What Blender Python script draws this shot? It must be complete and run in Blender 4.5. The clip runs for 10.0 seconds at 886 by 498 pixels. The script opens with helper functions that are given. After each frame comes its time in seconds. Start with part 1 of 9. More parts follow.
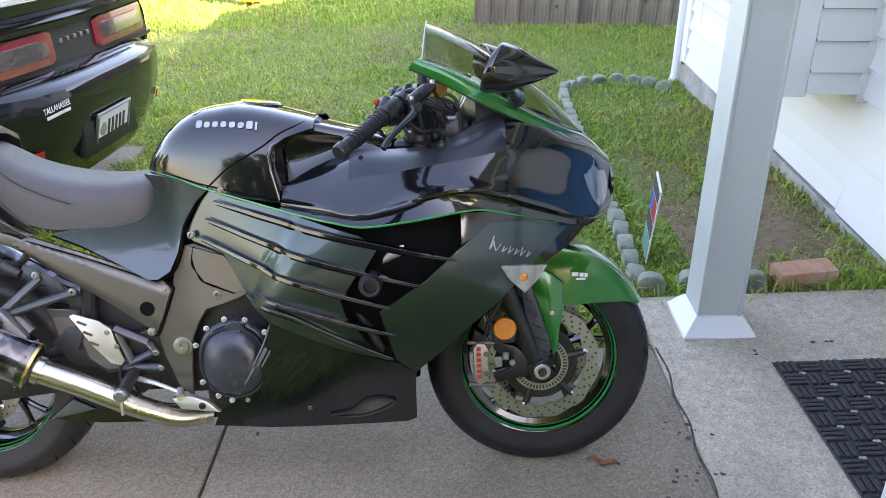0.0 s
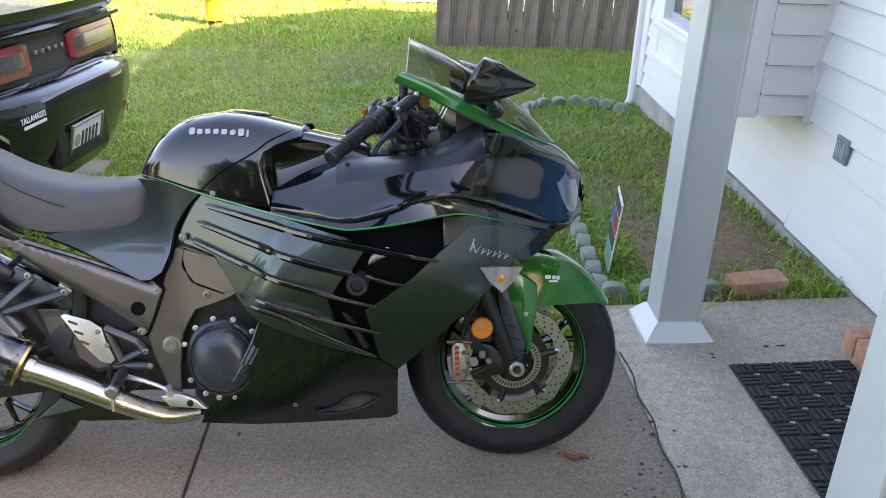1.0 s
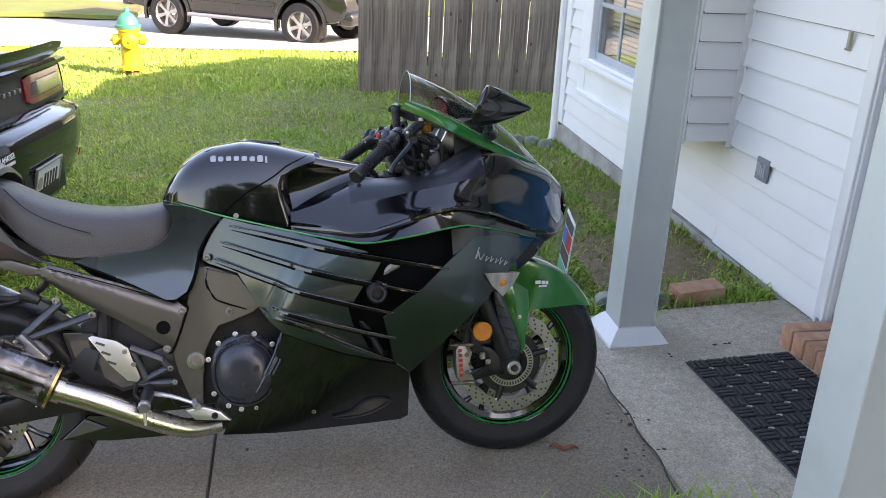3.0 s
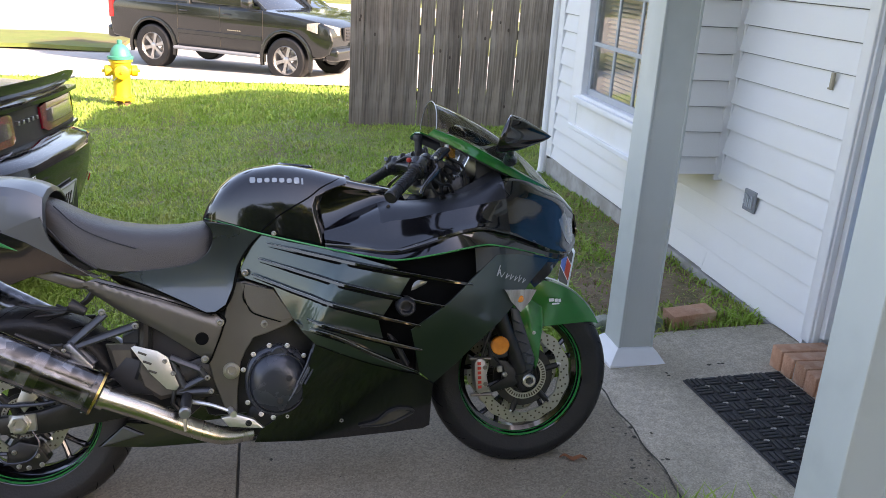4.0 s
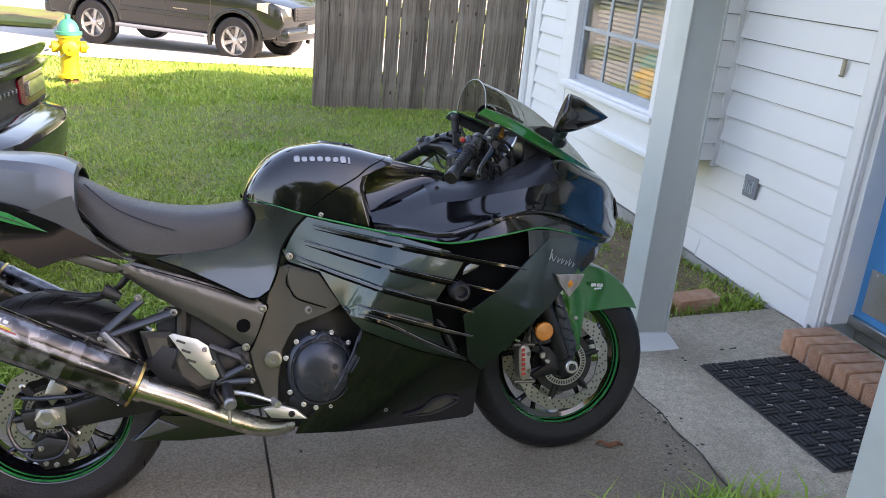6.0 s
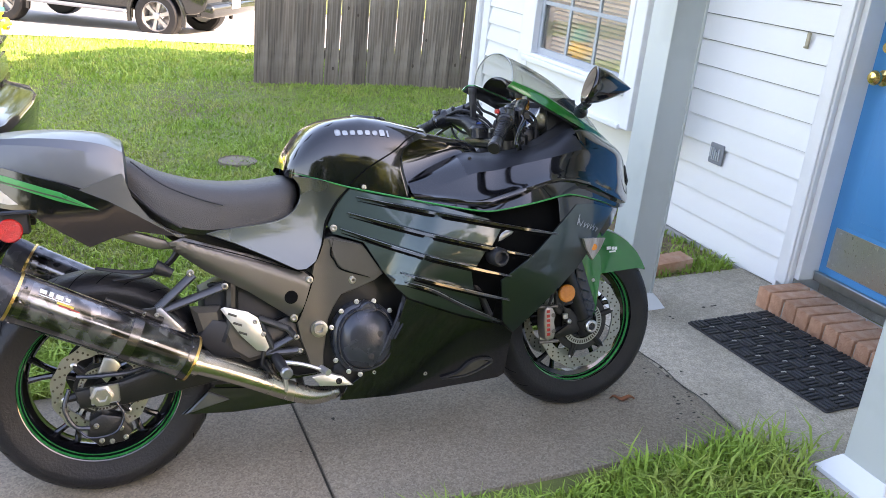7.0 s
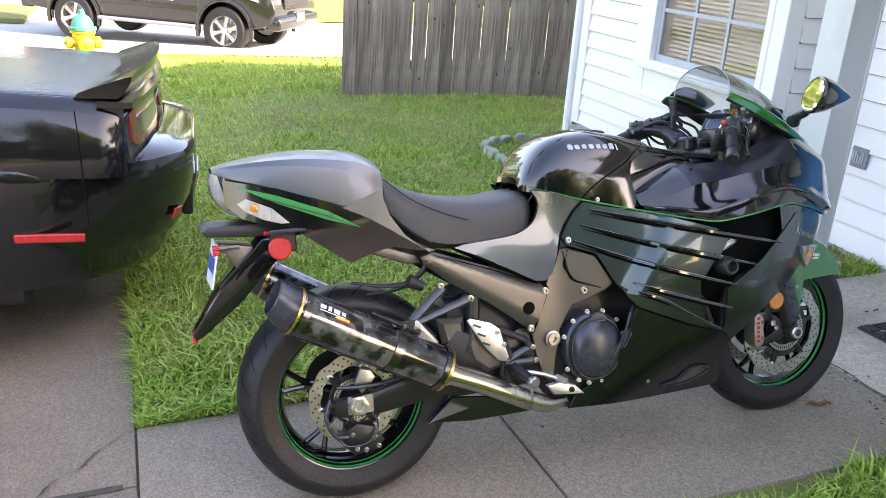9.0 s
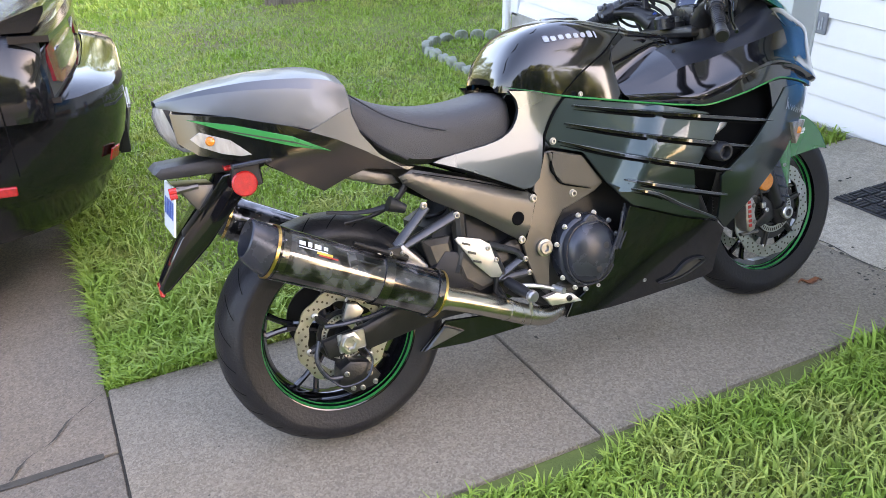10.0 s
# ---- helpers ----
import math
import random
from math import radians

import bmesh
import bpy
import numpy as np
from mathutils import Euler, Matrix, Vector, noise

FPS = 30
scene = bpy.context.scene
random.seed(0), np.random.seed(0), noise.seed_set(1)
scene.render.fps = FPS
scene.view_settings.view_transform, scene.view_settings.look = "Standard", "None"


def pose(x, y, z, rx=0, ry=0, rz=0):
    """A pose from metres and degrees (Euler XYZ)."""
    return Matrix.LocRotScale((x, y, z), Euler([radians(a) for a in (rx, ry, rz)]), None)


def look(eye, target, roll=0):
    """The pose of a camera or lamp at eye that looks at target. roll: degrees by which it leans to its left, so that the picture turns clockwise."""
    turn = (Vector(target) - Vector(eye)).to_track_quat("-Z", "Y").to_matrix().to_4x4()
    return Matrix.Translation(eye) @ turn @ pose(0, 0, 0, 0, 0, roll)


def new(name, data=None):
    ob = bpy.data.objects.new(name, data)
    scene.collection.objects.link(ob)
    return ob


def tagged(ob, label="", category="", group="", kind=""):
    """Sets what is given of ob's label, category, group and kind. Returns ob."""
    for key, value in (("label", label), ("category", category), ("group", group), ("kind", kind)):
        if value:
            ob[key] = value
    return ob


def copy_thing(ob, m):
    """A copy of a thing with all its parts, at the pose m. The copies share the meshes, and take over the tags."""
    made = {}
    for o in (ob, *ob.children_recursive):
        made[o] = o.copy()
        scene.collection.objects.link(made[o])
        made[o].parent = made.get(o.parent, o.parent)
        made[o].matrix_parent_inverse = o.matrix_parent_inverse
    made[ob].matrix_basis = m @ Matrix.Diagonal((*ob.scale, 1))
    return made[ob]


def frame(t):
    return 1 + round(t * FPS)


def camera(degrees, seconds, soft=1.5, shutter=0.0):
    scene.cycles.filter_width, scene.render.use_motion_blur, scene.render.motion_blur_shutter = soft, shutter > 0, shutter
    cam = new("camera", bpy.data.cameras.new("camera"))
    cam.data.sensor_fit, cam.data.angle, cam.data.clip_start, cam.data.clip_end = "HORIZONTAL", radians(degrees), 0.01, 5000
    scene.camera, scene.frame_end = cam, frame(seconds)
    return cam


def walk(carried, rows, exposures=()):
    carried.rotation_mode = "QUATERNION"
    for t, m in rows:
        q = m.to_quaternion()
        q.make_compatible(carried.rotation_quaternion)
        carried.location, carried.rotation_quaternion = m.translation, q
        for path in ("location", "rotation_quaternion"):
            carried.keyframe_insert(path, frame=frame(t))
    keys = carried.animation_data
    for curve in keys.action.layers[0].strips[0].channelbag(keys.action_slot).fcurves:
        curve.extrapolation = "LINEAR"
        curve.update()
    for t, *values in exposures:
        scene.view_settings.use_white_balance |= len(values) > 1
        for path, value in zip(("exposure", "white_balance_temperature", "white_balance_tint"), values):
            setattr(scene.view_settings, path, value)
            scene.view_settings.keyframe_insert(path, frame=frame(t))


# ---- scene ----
cam = camera(55.0, 10.0, soft=0.4)
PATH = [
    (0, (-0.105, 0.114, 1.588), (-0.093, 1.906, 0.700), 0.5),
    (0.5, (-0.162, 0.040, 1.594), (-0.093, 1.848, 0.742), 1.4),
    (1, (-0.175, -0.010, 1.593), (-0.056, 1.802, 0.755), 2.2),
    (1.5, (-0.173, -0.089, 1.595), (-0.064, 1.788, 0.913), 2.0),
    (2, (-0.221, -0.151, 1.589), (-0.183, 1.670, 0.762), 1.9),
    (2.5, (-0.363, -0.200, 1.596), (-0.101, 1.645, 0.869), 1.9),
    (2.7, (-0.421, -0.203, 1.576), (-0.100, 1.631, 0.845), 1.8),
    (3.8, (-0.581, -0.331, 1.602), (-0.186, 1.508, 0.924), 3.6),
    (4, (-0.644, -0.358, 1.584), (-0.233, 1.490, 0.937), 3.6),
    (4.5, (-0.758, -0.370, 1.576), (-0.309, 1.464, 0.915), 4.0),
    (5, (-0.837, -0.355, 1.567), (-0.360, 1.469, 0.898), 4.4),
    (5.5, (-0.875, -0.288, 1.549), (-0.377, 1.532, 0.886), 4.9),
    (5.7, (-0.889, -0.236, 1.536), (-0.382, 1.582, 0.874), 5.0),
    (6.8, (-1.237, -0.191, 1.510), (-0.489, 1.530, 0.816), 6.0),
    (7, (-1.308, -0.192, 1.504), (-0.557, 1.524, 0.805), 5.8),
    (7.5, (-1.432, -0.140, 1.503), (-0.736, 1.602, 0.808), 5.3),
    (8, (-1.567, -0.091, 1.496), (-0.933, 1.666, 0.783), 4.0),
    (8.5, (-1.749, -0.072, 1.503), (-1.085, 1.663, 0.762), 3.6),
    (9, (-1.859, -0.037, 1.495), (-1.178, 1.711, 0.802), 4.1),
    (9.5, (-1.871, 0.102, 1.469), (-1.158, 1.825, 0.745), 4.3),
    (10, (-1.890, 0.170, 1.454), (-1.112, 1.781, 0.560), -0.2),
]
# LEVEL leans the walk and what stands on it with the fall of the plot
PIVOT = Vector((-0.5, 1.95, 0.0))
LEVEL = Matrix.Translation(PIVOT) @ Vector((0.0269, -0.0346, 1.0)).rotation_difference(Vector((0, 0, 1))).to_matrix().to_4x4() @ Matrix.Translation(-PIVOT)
EXPOSURES = [(t, e, 8080, 25) for t, e in ((0.0, 3.16), (0.5, 2.93), (1.0, 2.80), (1.5, 2.74), (2.5, 2.66), (4.0, 2.33), (5.7, 2.37), (7.0, 2.92), (8.0, 2.95), (9.0, 2.98), (9.5, 2.92), (10.0, 3.14))]
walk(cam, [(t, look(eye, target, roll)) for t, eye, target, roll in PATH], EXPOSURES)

# ---- world and sun ----
SUN_FROM = Vector((0.75, -0.65, 0.56)).normalized()
world = bpy.data.worlds.new("world")
scene.world = world
world.use_nodes = True
wt = world.node_tree
sky = wt.nodes.new("ShaderNodeTexSky")
sky.sky_type = "NISHITA"
sky.sun_disc = False
sky.sun_elevation = math.asin(SUN_FROM.z)
sky.sun_rotation = math.atan2(SUN_FROM.x, SUN_FROM.y)
sky.air_density, sky.dust_density, sky.ozone_density = 1.0, 1.4, 1.4
wt.links.new(sky.outputs[0], wt.nodes["Background"].inputs[0])
wt.nodes["Background"].inputs[1].default_value = 0.15
sun = new("sun", bpy.data.lights.new("sun", "SUN"))
sun.data.energy, sun.data.angle, sun.data.color = 3.6, radians(0.6), (1.0, 0.93, 0.82)
sun.matrix_world = look(SUN_FROM * 50, (0, 0, 0))


# ---- materials ----
def material(name, base, rough=0.5, metal=0.0, second=None, scale=8.0, spread=0.5, bump=0.0, bump_scale=60.0, coat=0.0,
             detail=6.0, rough_var=0.1, stains=None, stain_scale=1.2, per_piece=0.0, stretch=(1, 1, 1), flake=0.0, spec=0.5, speck=0.0):
    """Two-tone noise over object coordinates, with stains, grain relief and a shade of its own for every piece."""
    m = bpy.data.materials.new(name)
    m.use_nodes = True
    nt = m.node_tree
    N, K = nt.nodes, nt.links
    b = N["Principled BSDF"]
    tc = N.new("ShaderNodeTexCoord")
    mp = N.new("ShaderNodeMapping")
    mp.inputs["Scale"].default_value = stretch
    K.new(tc.outputs["Object"], mp.inputs[0])
    n1 = N.new("ShaderNodeTexNoise")
    n1.inputs["Scale"].default_value, n1.inputs["Detail"].default_value = scale, detail
    K.new(mp.outputs[0], n1.inputs["Vector"])
    ramp = N.new("ShaderNodeMapRange")
    ramp.inputs[1].default_value, ramp.inputs[2].default_value = 0.5 - spread / 2, 0.5 + spread / 2
    K.new(n1.outputs["Fac"], ramp.inputs[0])
    mix = N.new("ShaderNodeMix")
    mix.data_type = "RGBA"
    mix.inputs["A"].default_value = (*base, 1)
    mix.inputs["B"].default_value = (*(second or tuple(c * 0.8 for c in base)), 1)
    K.new(ramp.outputs[0], mix.inputs["Factor"])
    colour = mix.outputs["Result"]
    if stains:
        n2 = N.new("ShaderNodeTexNoise")
        n2.inputs["Scale"].default_value, n2.inputs["Detail"].default_value = stain_scale, 8.0
        K.new(tc.outputs["Object"], n2.inputs["Vector"])
        r2 = N.new("ShaderNodeMapRange")
        r2.inputs[1].default_value, r2.inputs[2].default_value = 0.48, 0.72
        K.new(n2.outputs["Fac"], r2.inputs[0])
        mx = N.new("ShaderNodeMix")
        mx.data_type = "RGBA"
        mx.inputs["B"].default_value = (*stains, 1)
        K.new(colour, mx.inputs["A"])
        K.new(r2.outputs[0], mx.inputs["Factor"])
        colour = mx.outputs["Result"]
    if speck:
        vo = N.new("ShaderNodeTexVoronoi")
        vo.inputs["Scale"].default_value = speck
        K.new(tc.outputs["Object"], vo.inputs["Vector"])
        vr = N.new("ShaderNodeMapRange")
        vr.inputs[3].default_value, vr.inputs[4].default_value = (0.66, 1.28) if speck > 100 else (0.4, 1.8)
        K.new(vo.outputs["Color"], vr.inputs[0])
        vh = N.new("ShaderNodeHueSaturation")
        K.new(vr.outputs[0], vh.inputs["Value"])
        K.new(colour, vh.inputs["Color"])
        colour = vh.outputs[0]
    if per_piece:
        oi = N.new("ShaderNodeObjectInfo")
        mr = N.new("ShaderNodeMapRange")
        mr.inputs[3].default_value, mr.inputs[4].default_value = 1 - per_piece, 1 + per_piece
        K.new(oi.outputs["Random"], mr.inputs[0])
        hs = N.new("ShaderNodeHueSaturation")
        K.new(mr.outputs[0], hs.inputs["Value"])
        K.new(colour, hs.inputs["Color"])
        colour = hs.outputs[0]
    K.new(colour, b.inputs["Base Color"])
    b.inputs["Metallic"].default_value = metal
    b.inputs["Specular IOR Level"].default_value = spec
    rr = N.new("ShaderNodeMapRange")
    rr.inputs[3].default_value, rr.inputs[4].default_value = max(0.0, rough - rough_var), min(1.0, rough + rough_var)
    K.new(n1.outputs["Fac"], rr.inputs[0])
    K.new(rr.outputs[0], b.inputs["Roughness"])
    if coat:
        b.inputs["Coat Weight"].default_value, b.inputs["Coat Roughness"].default_value = coat, 0.06
    if bump or flake:
        n3 = N.new("ShaderNodeTexNoise")
        n3.inputs["Scale"].default_value, n3.inputs["Detail"].default_value = (900.0 if flake else bump_scale), 6.0
        K.new(mp.outputs[0], n3.inputs["Vector"])
        bp = N.new("ShaderNodeBump")
        bp.inputs["Strength"].default_value, bp.inputs["Distance"].default_value = (flake or bump), (0.001 if flake else 0.01)
        K.new(n3.outputs["Fac"], bp.inputs["Height"])
        K.new(bp.outputs[0], b.inputs["Normal"])
    return m


def glass(name, tint, rough=0.02, ior=1.45, mixing=0.0):
    m = bpy.data.materials.new(name)
    m.use_nodes = True
    b = m.node_tree.nodes["Principled BSDF"]
    b.inputs["Base Color"].default_value = (*tint, 1)
    b.inputs["Transmission Weight"].default_value = 1.0 - mixing
    b.inputs["Roughness"].default_value = rough
    b.inputs["IOR"].default_value = ior
    return m


M = {}
M["grass_soil"] = material("lawn_soil", (0.10, 0.15, 0.03), 0.9, 0, (0.16, 0.18, 0.05), 3.0, 0.5, 0.9, 45, stains=(0.13, 0.10, 0.05), stain_scale=0.9)
M["blade"] = material("grass_blade", (0.18, 0.325, 0.045), 0.5, 0, (0.31, 0.43, 0.085), 1.6, 0.5, stains=(0.38, 0.41, 0.12), stain_scale=5.0, spec=0.2)
M["concrete"] = material("concrete", (0.298, 0.246, 0.18), 0.9, 0, (0.246, 0.20, 0.146), 70, 0.5, 0.4, 260, detail=6.0, stains=(0.225, 0.18, 0.125), stain_scale=2.6, per_piece=0.05, speck=180.0)
M["drive_concrete"] = material("drive_concrete", (0.245, 0.20, 0.148), 0.9, 0, (0.202, 0.167, 0.124), 70, 0.5, 0.4, 260, detail=6.0, stains=(0.17, 0.138, 0.10), stain_scale=2.0, per_piece=0.05, speck=180.0)
M["porch_concrete"] = material("smooth_porch_concrete", (0.51, 0.44, 0.345), 0.88, 0, (0.37, 0.32, 0.25), 30, 0.4, 0.25, 260, stains=(0.33, 0.285, 0.215), stain_scale=2.2, speck=200.0)
M["joint"] = material("joint_dirt_and_shade", (0.045, 0.04, 0.033), 1.0, 0, (0.09, 0.08, 0.06), 30, 0.6, 0.5)
M["road"] = material("road_concrete", (0.45, 0.43, 0.39), 0.9, 0, (0.42, 0.41, 0.38), 20, 0.5, 0.3, 90, stains=(0.36, 0.35, 0.33), stain_scale=0.4)
M["siding"] = material("white_vinyl_siding", (0.80, 0.805, 0.81), 0.42, 0, (0.77, 0.775, 0.78), 2.5, 0.6, 0.08, 140, stains=(0.73, 0.73, 0.71), stain_scale=0.8, stretch=(1, 0.15, 1))
M["trim"] = material("white_trim", (0.80, 0.805, 0.81), 0.45, 0, (0.76, 0.765, 0.77), 6, 0.5, 0.06, 80, stains=(0.71, 0.71, 0.69), stain_scale=1.5)
M["post"] = material("post_paint", (0.57, 0.60, 0.57), 0.5, 0, (0.52, 0.55, 0.525), 4, 0.6, 0.05, 60, stains=(0.37, 0.40, 0.37), stain_scale=1.6, stretch=(1, 1, 0.3))
M["foundation"] = material("foundation_concrete", (0.42, 0.41, 0.39), 0.95, 0, (0.30, 0.29, 0.27), 14, 0.5, 0.5, 60, stains=(0.24, 0.23, 0.20), stain_scale=3)
M["fence"] = material("weathered_fence_wood", (0.27, 0.222, 0.175), 0.9, 0, (0.085, 0.068, 0.052), 48, 0.42, 0.9, 40, stretch=(1.2, 1.2, 0.035), per_piece=0.30, stains=(0.30, 0.26, 0.215), stain_scale=2.5)
M["car_lens"] = material("grey_clear_lens", (0.13, 0.12, 0.12), 0.10, 0.3, (0.06, 0.055, 0.055), 40, 0.5, 0.3, 90, coat=1.0, stretch=(1, 0.3, 1))
M["casting"] = material("warm_grey_cast_alloy", (0.13, 0.118, 0.10), 0.42, 0.5, (0.10, 0.09, 0.078), 30, 0.5, 0.12, 260)
M["hanger"] = material("charcoal_forged_alloy", (0.095, 0.095, 0.098), 0.30, 0.7, (0.07, 0.07, 0.073), 24, 0.5, 0.06, 260)
M["peg_alloy"] = material("grey_peg_alloy", (0.34, 0.34, 0.35), 0.34, 0.8, (0.26, 0.26, 0.27), 30, 0.5, 0.06, 260)
M["knot"] = material("wood_knot", (0.06, 0.045, 0.035), 0.9, 0, (0.1, 0.075, 0.055), 30, 0.5)
M["brick"] = material("orange_brick", (0.55, 0.30, 0.19), 0.92, 0, (0.42, 0.20, 0.12), 26, 0.5, 0.7, 120, per_piece=0.14, stains=(0.60, 0.42, 0.31), stain_scale=9)
M["mortar"] = material("mortar", (0.45, 0.41, 0.36), 0.95, 0, (0.35, 0.32, 0.28), 40, 0.5, 0.5, 150)
M["edging"] = material("cast_concrete_edging", (0.33, 0.35, 0.30), 0.95, 0, (0.20, 0.23, 0.17), 18, 0.5, 0.6, 80, per_piece=0.12, stains=(0.13, 0.16, 0.09), stain_scale=9)
M["rubber_mat"] = material("black_rubber_mat", (0.018, 0.018, 0.02), 0.6, 0, (0.032, 0.032, 0.034), 30, 0.5, 0.3, 150)
M["door_blue"] = material("blue_door_paint", (0.025, 0.24, 0.52), 0.4, 0, (0.03, 0.26, 0.55), 4, 0.5, 0.06, 90)
M["brass"] = material("brass", (0.75, 0.55, 0.22), 0.22, 1.0, (0.62, 0.43, 0.17), 20, 0.5)
M["steel"] = material("brushed_steel", (0.62, 0.62, 0.6), 0.3, 1.0, (0.5, 0.5, 0.48), 30, 0.5, stretch=(1, 12, 1))
M["silver"] = material("silver_metal", (0.50, 0.50, 0.49), 0.34, 1.0, (0.40, 0.40, 0.39), 20, 0.5)
M["alu"] = material("bare_brushed_aluminium", (0.78, 0.77, 0.75), 0.36, 0.9, (0.68, 0.67, 0.65), 30, 0.5, 0.05, 300)
M["bolt_steel"] = material("dull_bolt_steel", (0.42, 0.42, 0.41), 0.32, 1.0, (0.34, 0.34, 0.33), 40, 0.5)
M["ti"] = material("warm_titanium_pipe", (0.58, 0.545, 0.47), 0.26, 1.0, (0.49, 0.455, 0.385), 5, 0.5, 0.04, 400, stretch=(4, 1, 1))
M["gold"] = material("gold_ring", (0.72, 0.50, 0.20), 0.28, 1.0, (0.6, 0.40, 0.14), 20, 0.5)
M["carbon"] = material("forged_carbon", (0.12, 0.12, 0.125), 0.12, 0.6, (0.012, 0.012, 0.013), 26, 0.15, coat=1.0, detail=1.0, spec=0.5, rough_var=0.05, speck=34.0)
M["dark_steel"] = material("dark_polished_steel", (0.16, 0.16, 0.165), 0.22, 1.0, (0.11, 0.11, 0.115), 20, 0.5)
M["switch_black"] = material("black_moulded_switchgear", (0.010, 0.010, 0.011), 0.28, 0.0, (0.016, 0.016, 0.018), 40, 0.5, 0.05, 300)
M["cockpit_black"] = material("blue_black_cockpit_trim", (0.018, 0.020, 0.026), 0.34, 0.1, (0.024, 0.026, 0.032), 14, 0.5, 0.06, 300)
M["lamp_lens"] = material("grey_headlight_lens", (0.34, 0.35, 0.36), 0.10, 0.2, (0.10, 0.105, 0.11), 22, 0.35, 0.2, 60, coat=1.0, stretch=(1, 1, 0.3))
M["caliper"] = material("silver_pink_caliper", (0.46, 0.42, 0.39), 0.36, 0.8, (0.36, 0.33, 0.30), 40, 0.5)
M["void"] = material("dark_gap_and_shade", (0.003, 0.003, 0.003), 0.9, 0, (0.005, 0.005, 0.005), 20, 0.5, spec=0.1)
M["bed_soil"] = material("bare_bed_soil", (0.17, 0.115, 0.07), 0.95, 0, (0.28, 0.20, 0.13), 22, 0.5, 0.9, 60, stains=(0.12, 0.11, 0.045), stain_scale=5)
M["edge_glint"] = material("painted_edge_glint", (0.20, 0.22, 0.22), 0.3, 0.5, (0.15, 0.165, 0.165), 20, 0.5)
M["car_deck"] = material("wet_black_car_paint", (0.008, 0.008, 0.009), 0.10, 0.0, (0.012, 0.012, 0.013), 6, 0.5, 0.55, 70, rough_var=0.05)
M["black_gloss"] = material("black_gloss_paint", (0.004, 0.004, 0.005), 0.09, 0.0, (0.006, 0.006, 0.008), 4, 0.5, rough_var=0.03, spec=0.6, coat=0.6)
M["green_dark"] = material("dark_green_metallic_paint", (0.040, 0.060, 0.056), 0.36, 0.85, (0.050, 0.070, 0.068), 5, 0.6, coat=1.0, rough_var=0.05, flake=0.05, spec=0.4)
M["fairing_black"] = material("black_fairing_paint", (0.005, 0.005, 0.006), 0.09, 0.0, (0.007, 0.007, 0.009), 4, 0.5, rough_var=0.03, spec=0.6, coat=0.6)
M["lap_shade_dirt"] = material("grey_lap_line", (0.22, 0.225, 0.23), 0.9, 0, (0.15, 0.155, 0.16), 12, 0.5)
M["graphite"] = material("graphite_metallic_paint", (0.125, 0.132, 0.138), 0.40, 0.9, (0.145, 0.152, 0.158), 5, 0.6, coat=0.35, rough_var=0.05, flake=0.10)
M["knee"] = material("smoked_green_metallic_paint", (0.054, 0.068, 0.072), 0.28, 0.9, (0.064, 0.078, 0.082), 5, 0.6, coat=1.0, rough_var=0.05, flake=0.06)
M["green"] = material("green_metallic_paint", (0.0, 0.135, 0.018), 0.18, 0.2, (0.001, 0.165, 0.028), 6, 0.5, coat=1.0, rough_var=0.04, flake=0.04, spec=0.3)
M["green_line"] = material("green_stripe", (0.0, 0.22, 0.05), 0.3, 0.1, (0.01, 0.27, 0.065), 10, 0.5, coat=0.5)
M["frame_grey"] = material("satin_bronze_grey_aluminium", (0.175, 0.163, 0.147), 0.34, 0.75, (0.15, 0.139, 0.125), 9, 0.5, 0.06, 300)
M["black_satin"] = material("black_satin_plastic", (0.014, 0.014, 0.016), 0.48, 0.0, (0.022, 0.022, 0.024), 12, 0.5, 0.08, 260)
M["black_metal"] = material("black_painted_metal", (0.012, 0.012, 0.013), 0.35, 0.2, (0.022, 0.021, 0.02), 14, 0.5, 0.1, 200)
M["engine_black"] = material("engine_blue_black", (0.042, 0.047, 0.060), 0.26, 0.4, (0.052, 0.057, 0.068), 14, 0.5, 0.06, 220)
M["rubber"] = material("tyre_rubber", (0.011, 0.011, 0.013), 0.42, 0.0, (0.016, 0.016, 0.018), 18, 0.5, 0.15, 140, stains=(0.022, 0.021, 0.020), stain_scale=5, spec=0.3)
M["vinyl"] = material("black_seat_vinyl", (0.050, 0.046, 0.043), 0.42, 0.0, (0.062, 0.057, 0.053), 10, 0.5, 0.30, 420)
M["disc"] = material("brake_disc_steel", (0.42, 0.43, 0.40), 0.34, 1.0, (0.34, 0.35, 0.325), 24, 0.5, 0.1, 300)
M["amber"] = material("amber_reflector", (0.75, 0.24, 0.02), 0.2, 0, (0.62, 0.17, 0.01), 90, 0.5, 0.3, 300, coat=0.8)
M["red_lens"] = material("red_reflector", (0.62, 0.015, 0.015), 0.18, 0, (0.42, 0.01, 0.01), 110, 0.4, 0.3, 350, coat=0.9)
M["orange_lens"] = material("orange_lens", (0.22, 0.045, 0.02), 0.16, 0, (0.16, 0.03, 0.015), 60, 0.5, 0.3, 250, coat=0.8)
M["car_red"] = material("crimson_lens", (0.24, 0.005, 0.022), 0.12, 0, (0.17, 0.004, 0.015), 60, 0.5, 0.2, 250, coat=0.9)
M["clear_lens"] = material("clear_ribbed_lens", (0.52, 0.49, 0.45), 0.12, 0.1, (0.30, 0.28, 0.26), 45, 0.4, 0.5, 80, coat=1.0, stretch=(1, 1, 0.25))
M["white_mark"] = material("white_decal", (0.75, 0.76, 0.76), 0.4, 0, (0.68, 0.69, 0.70), 20, 0.5)
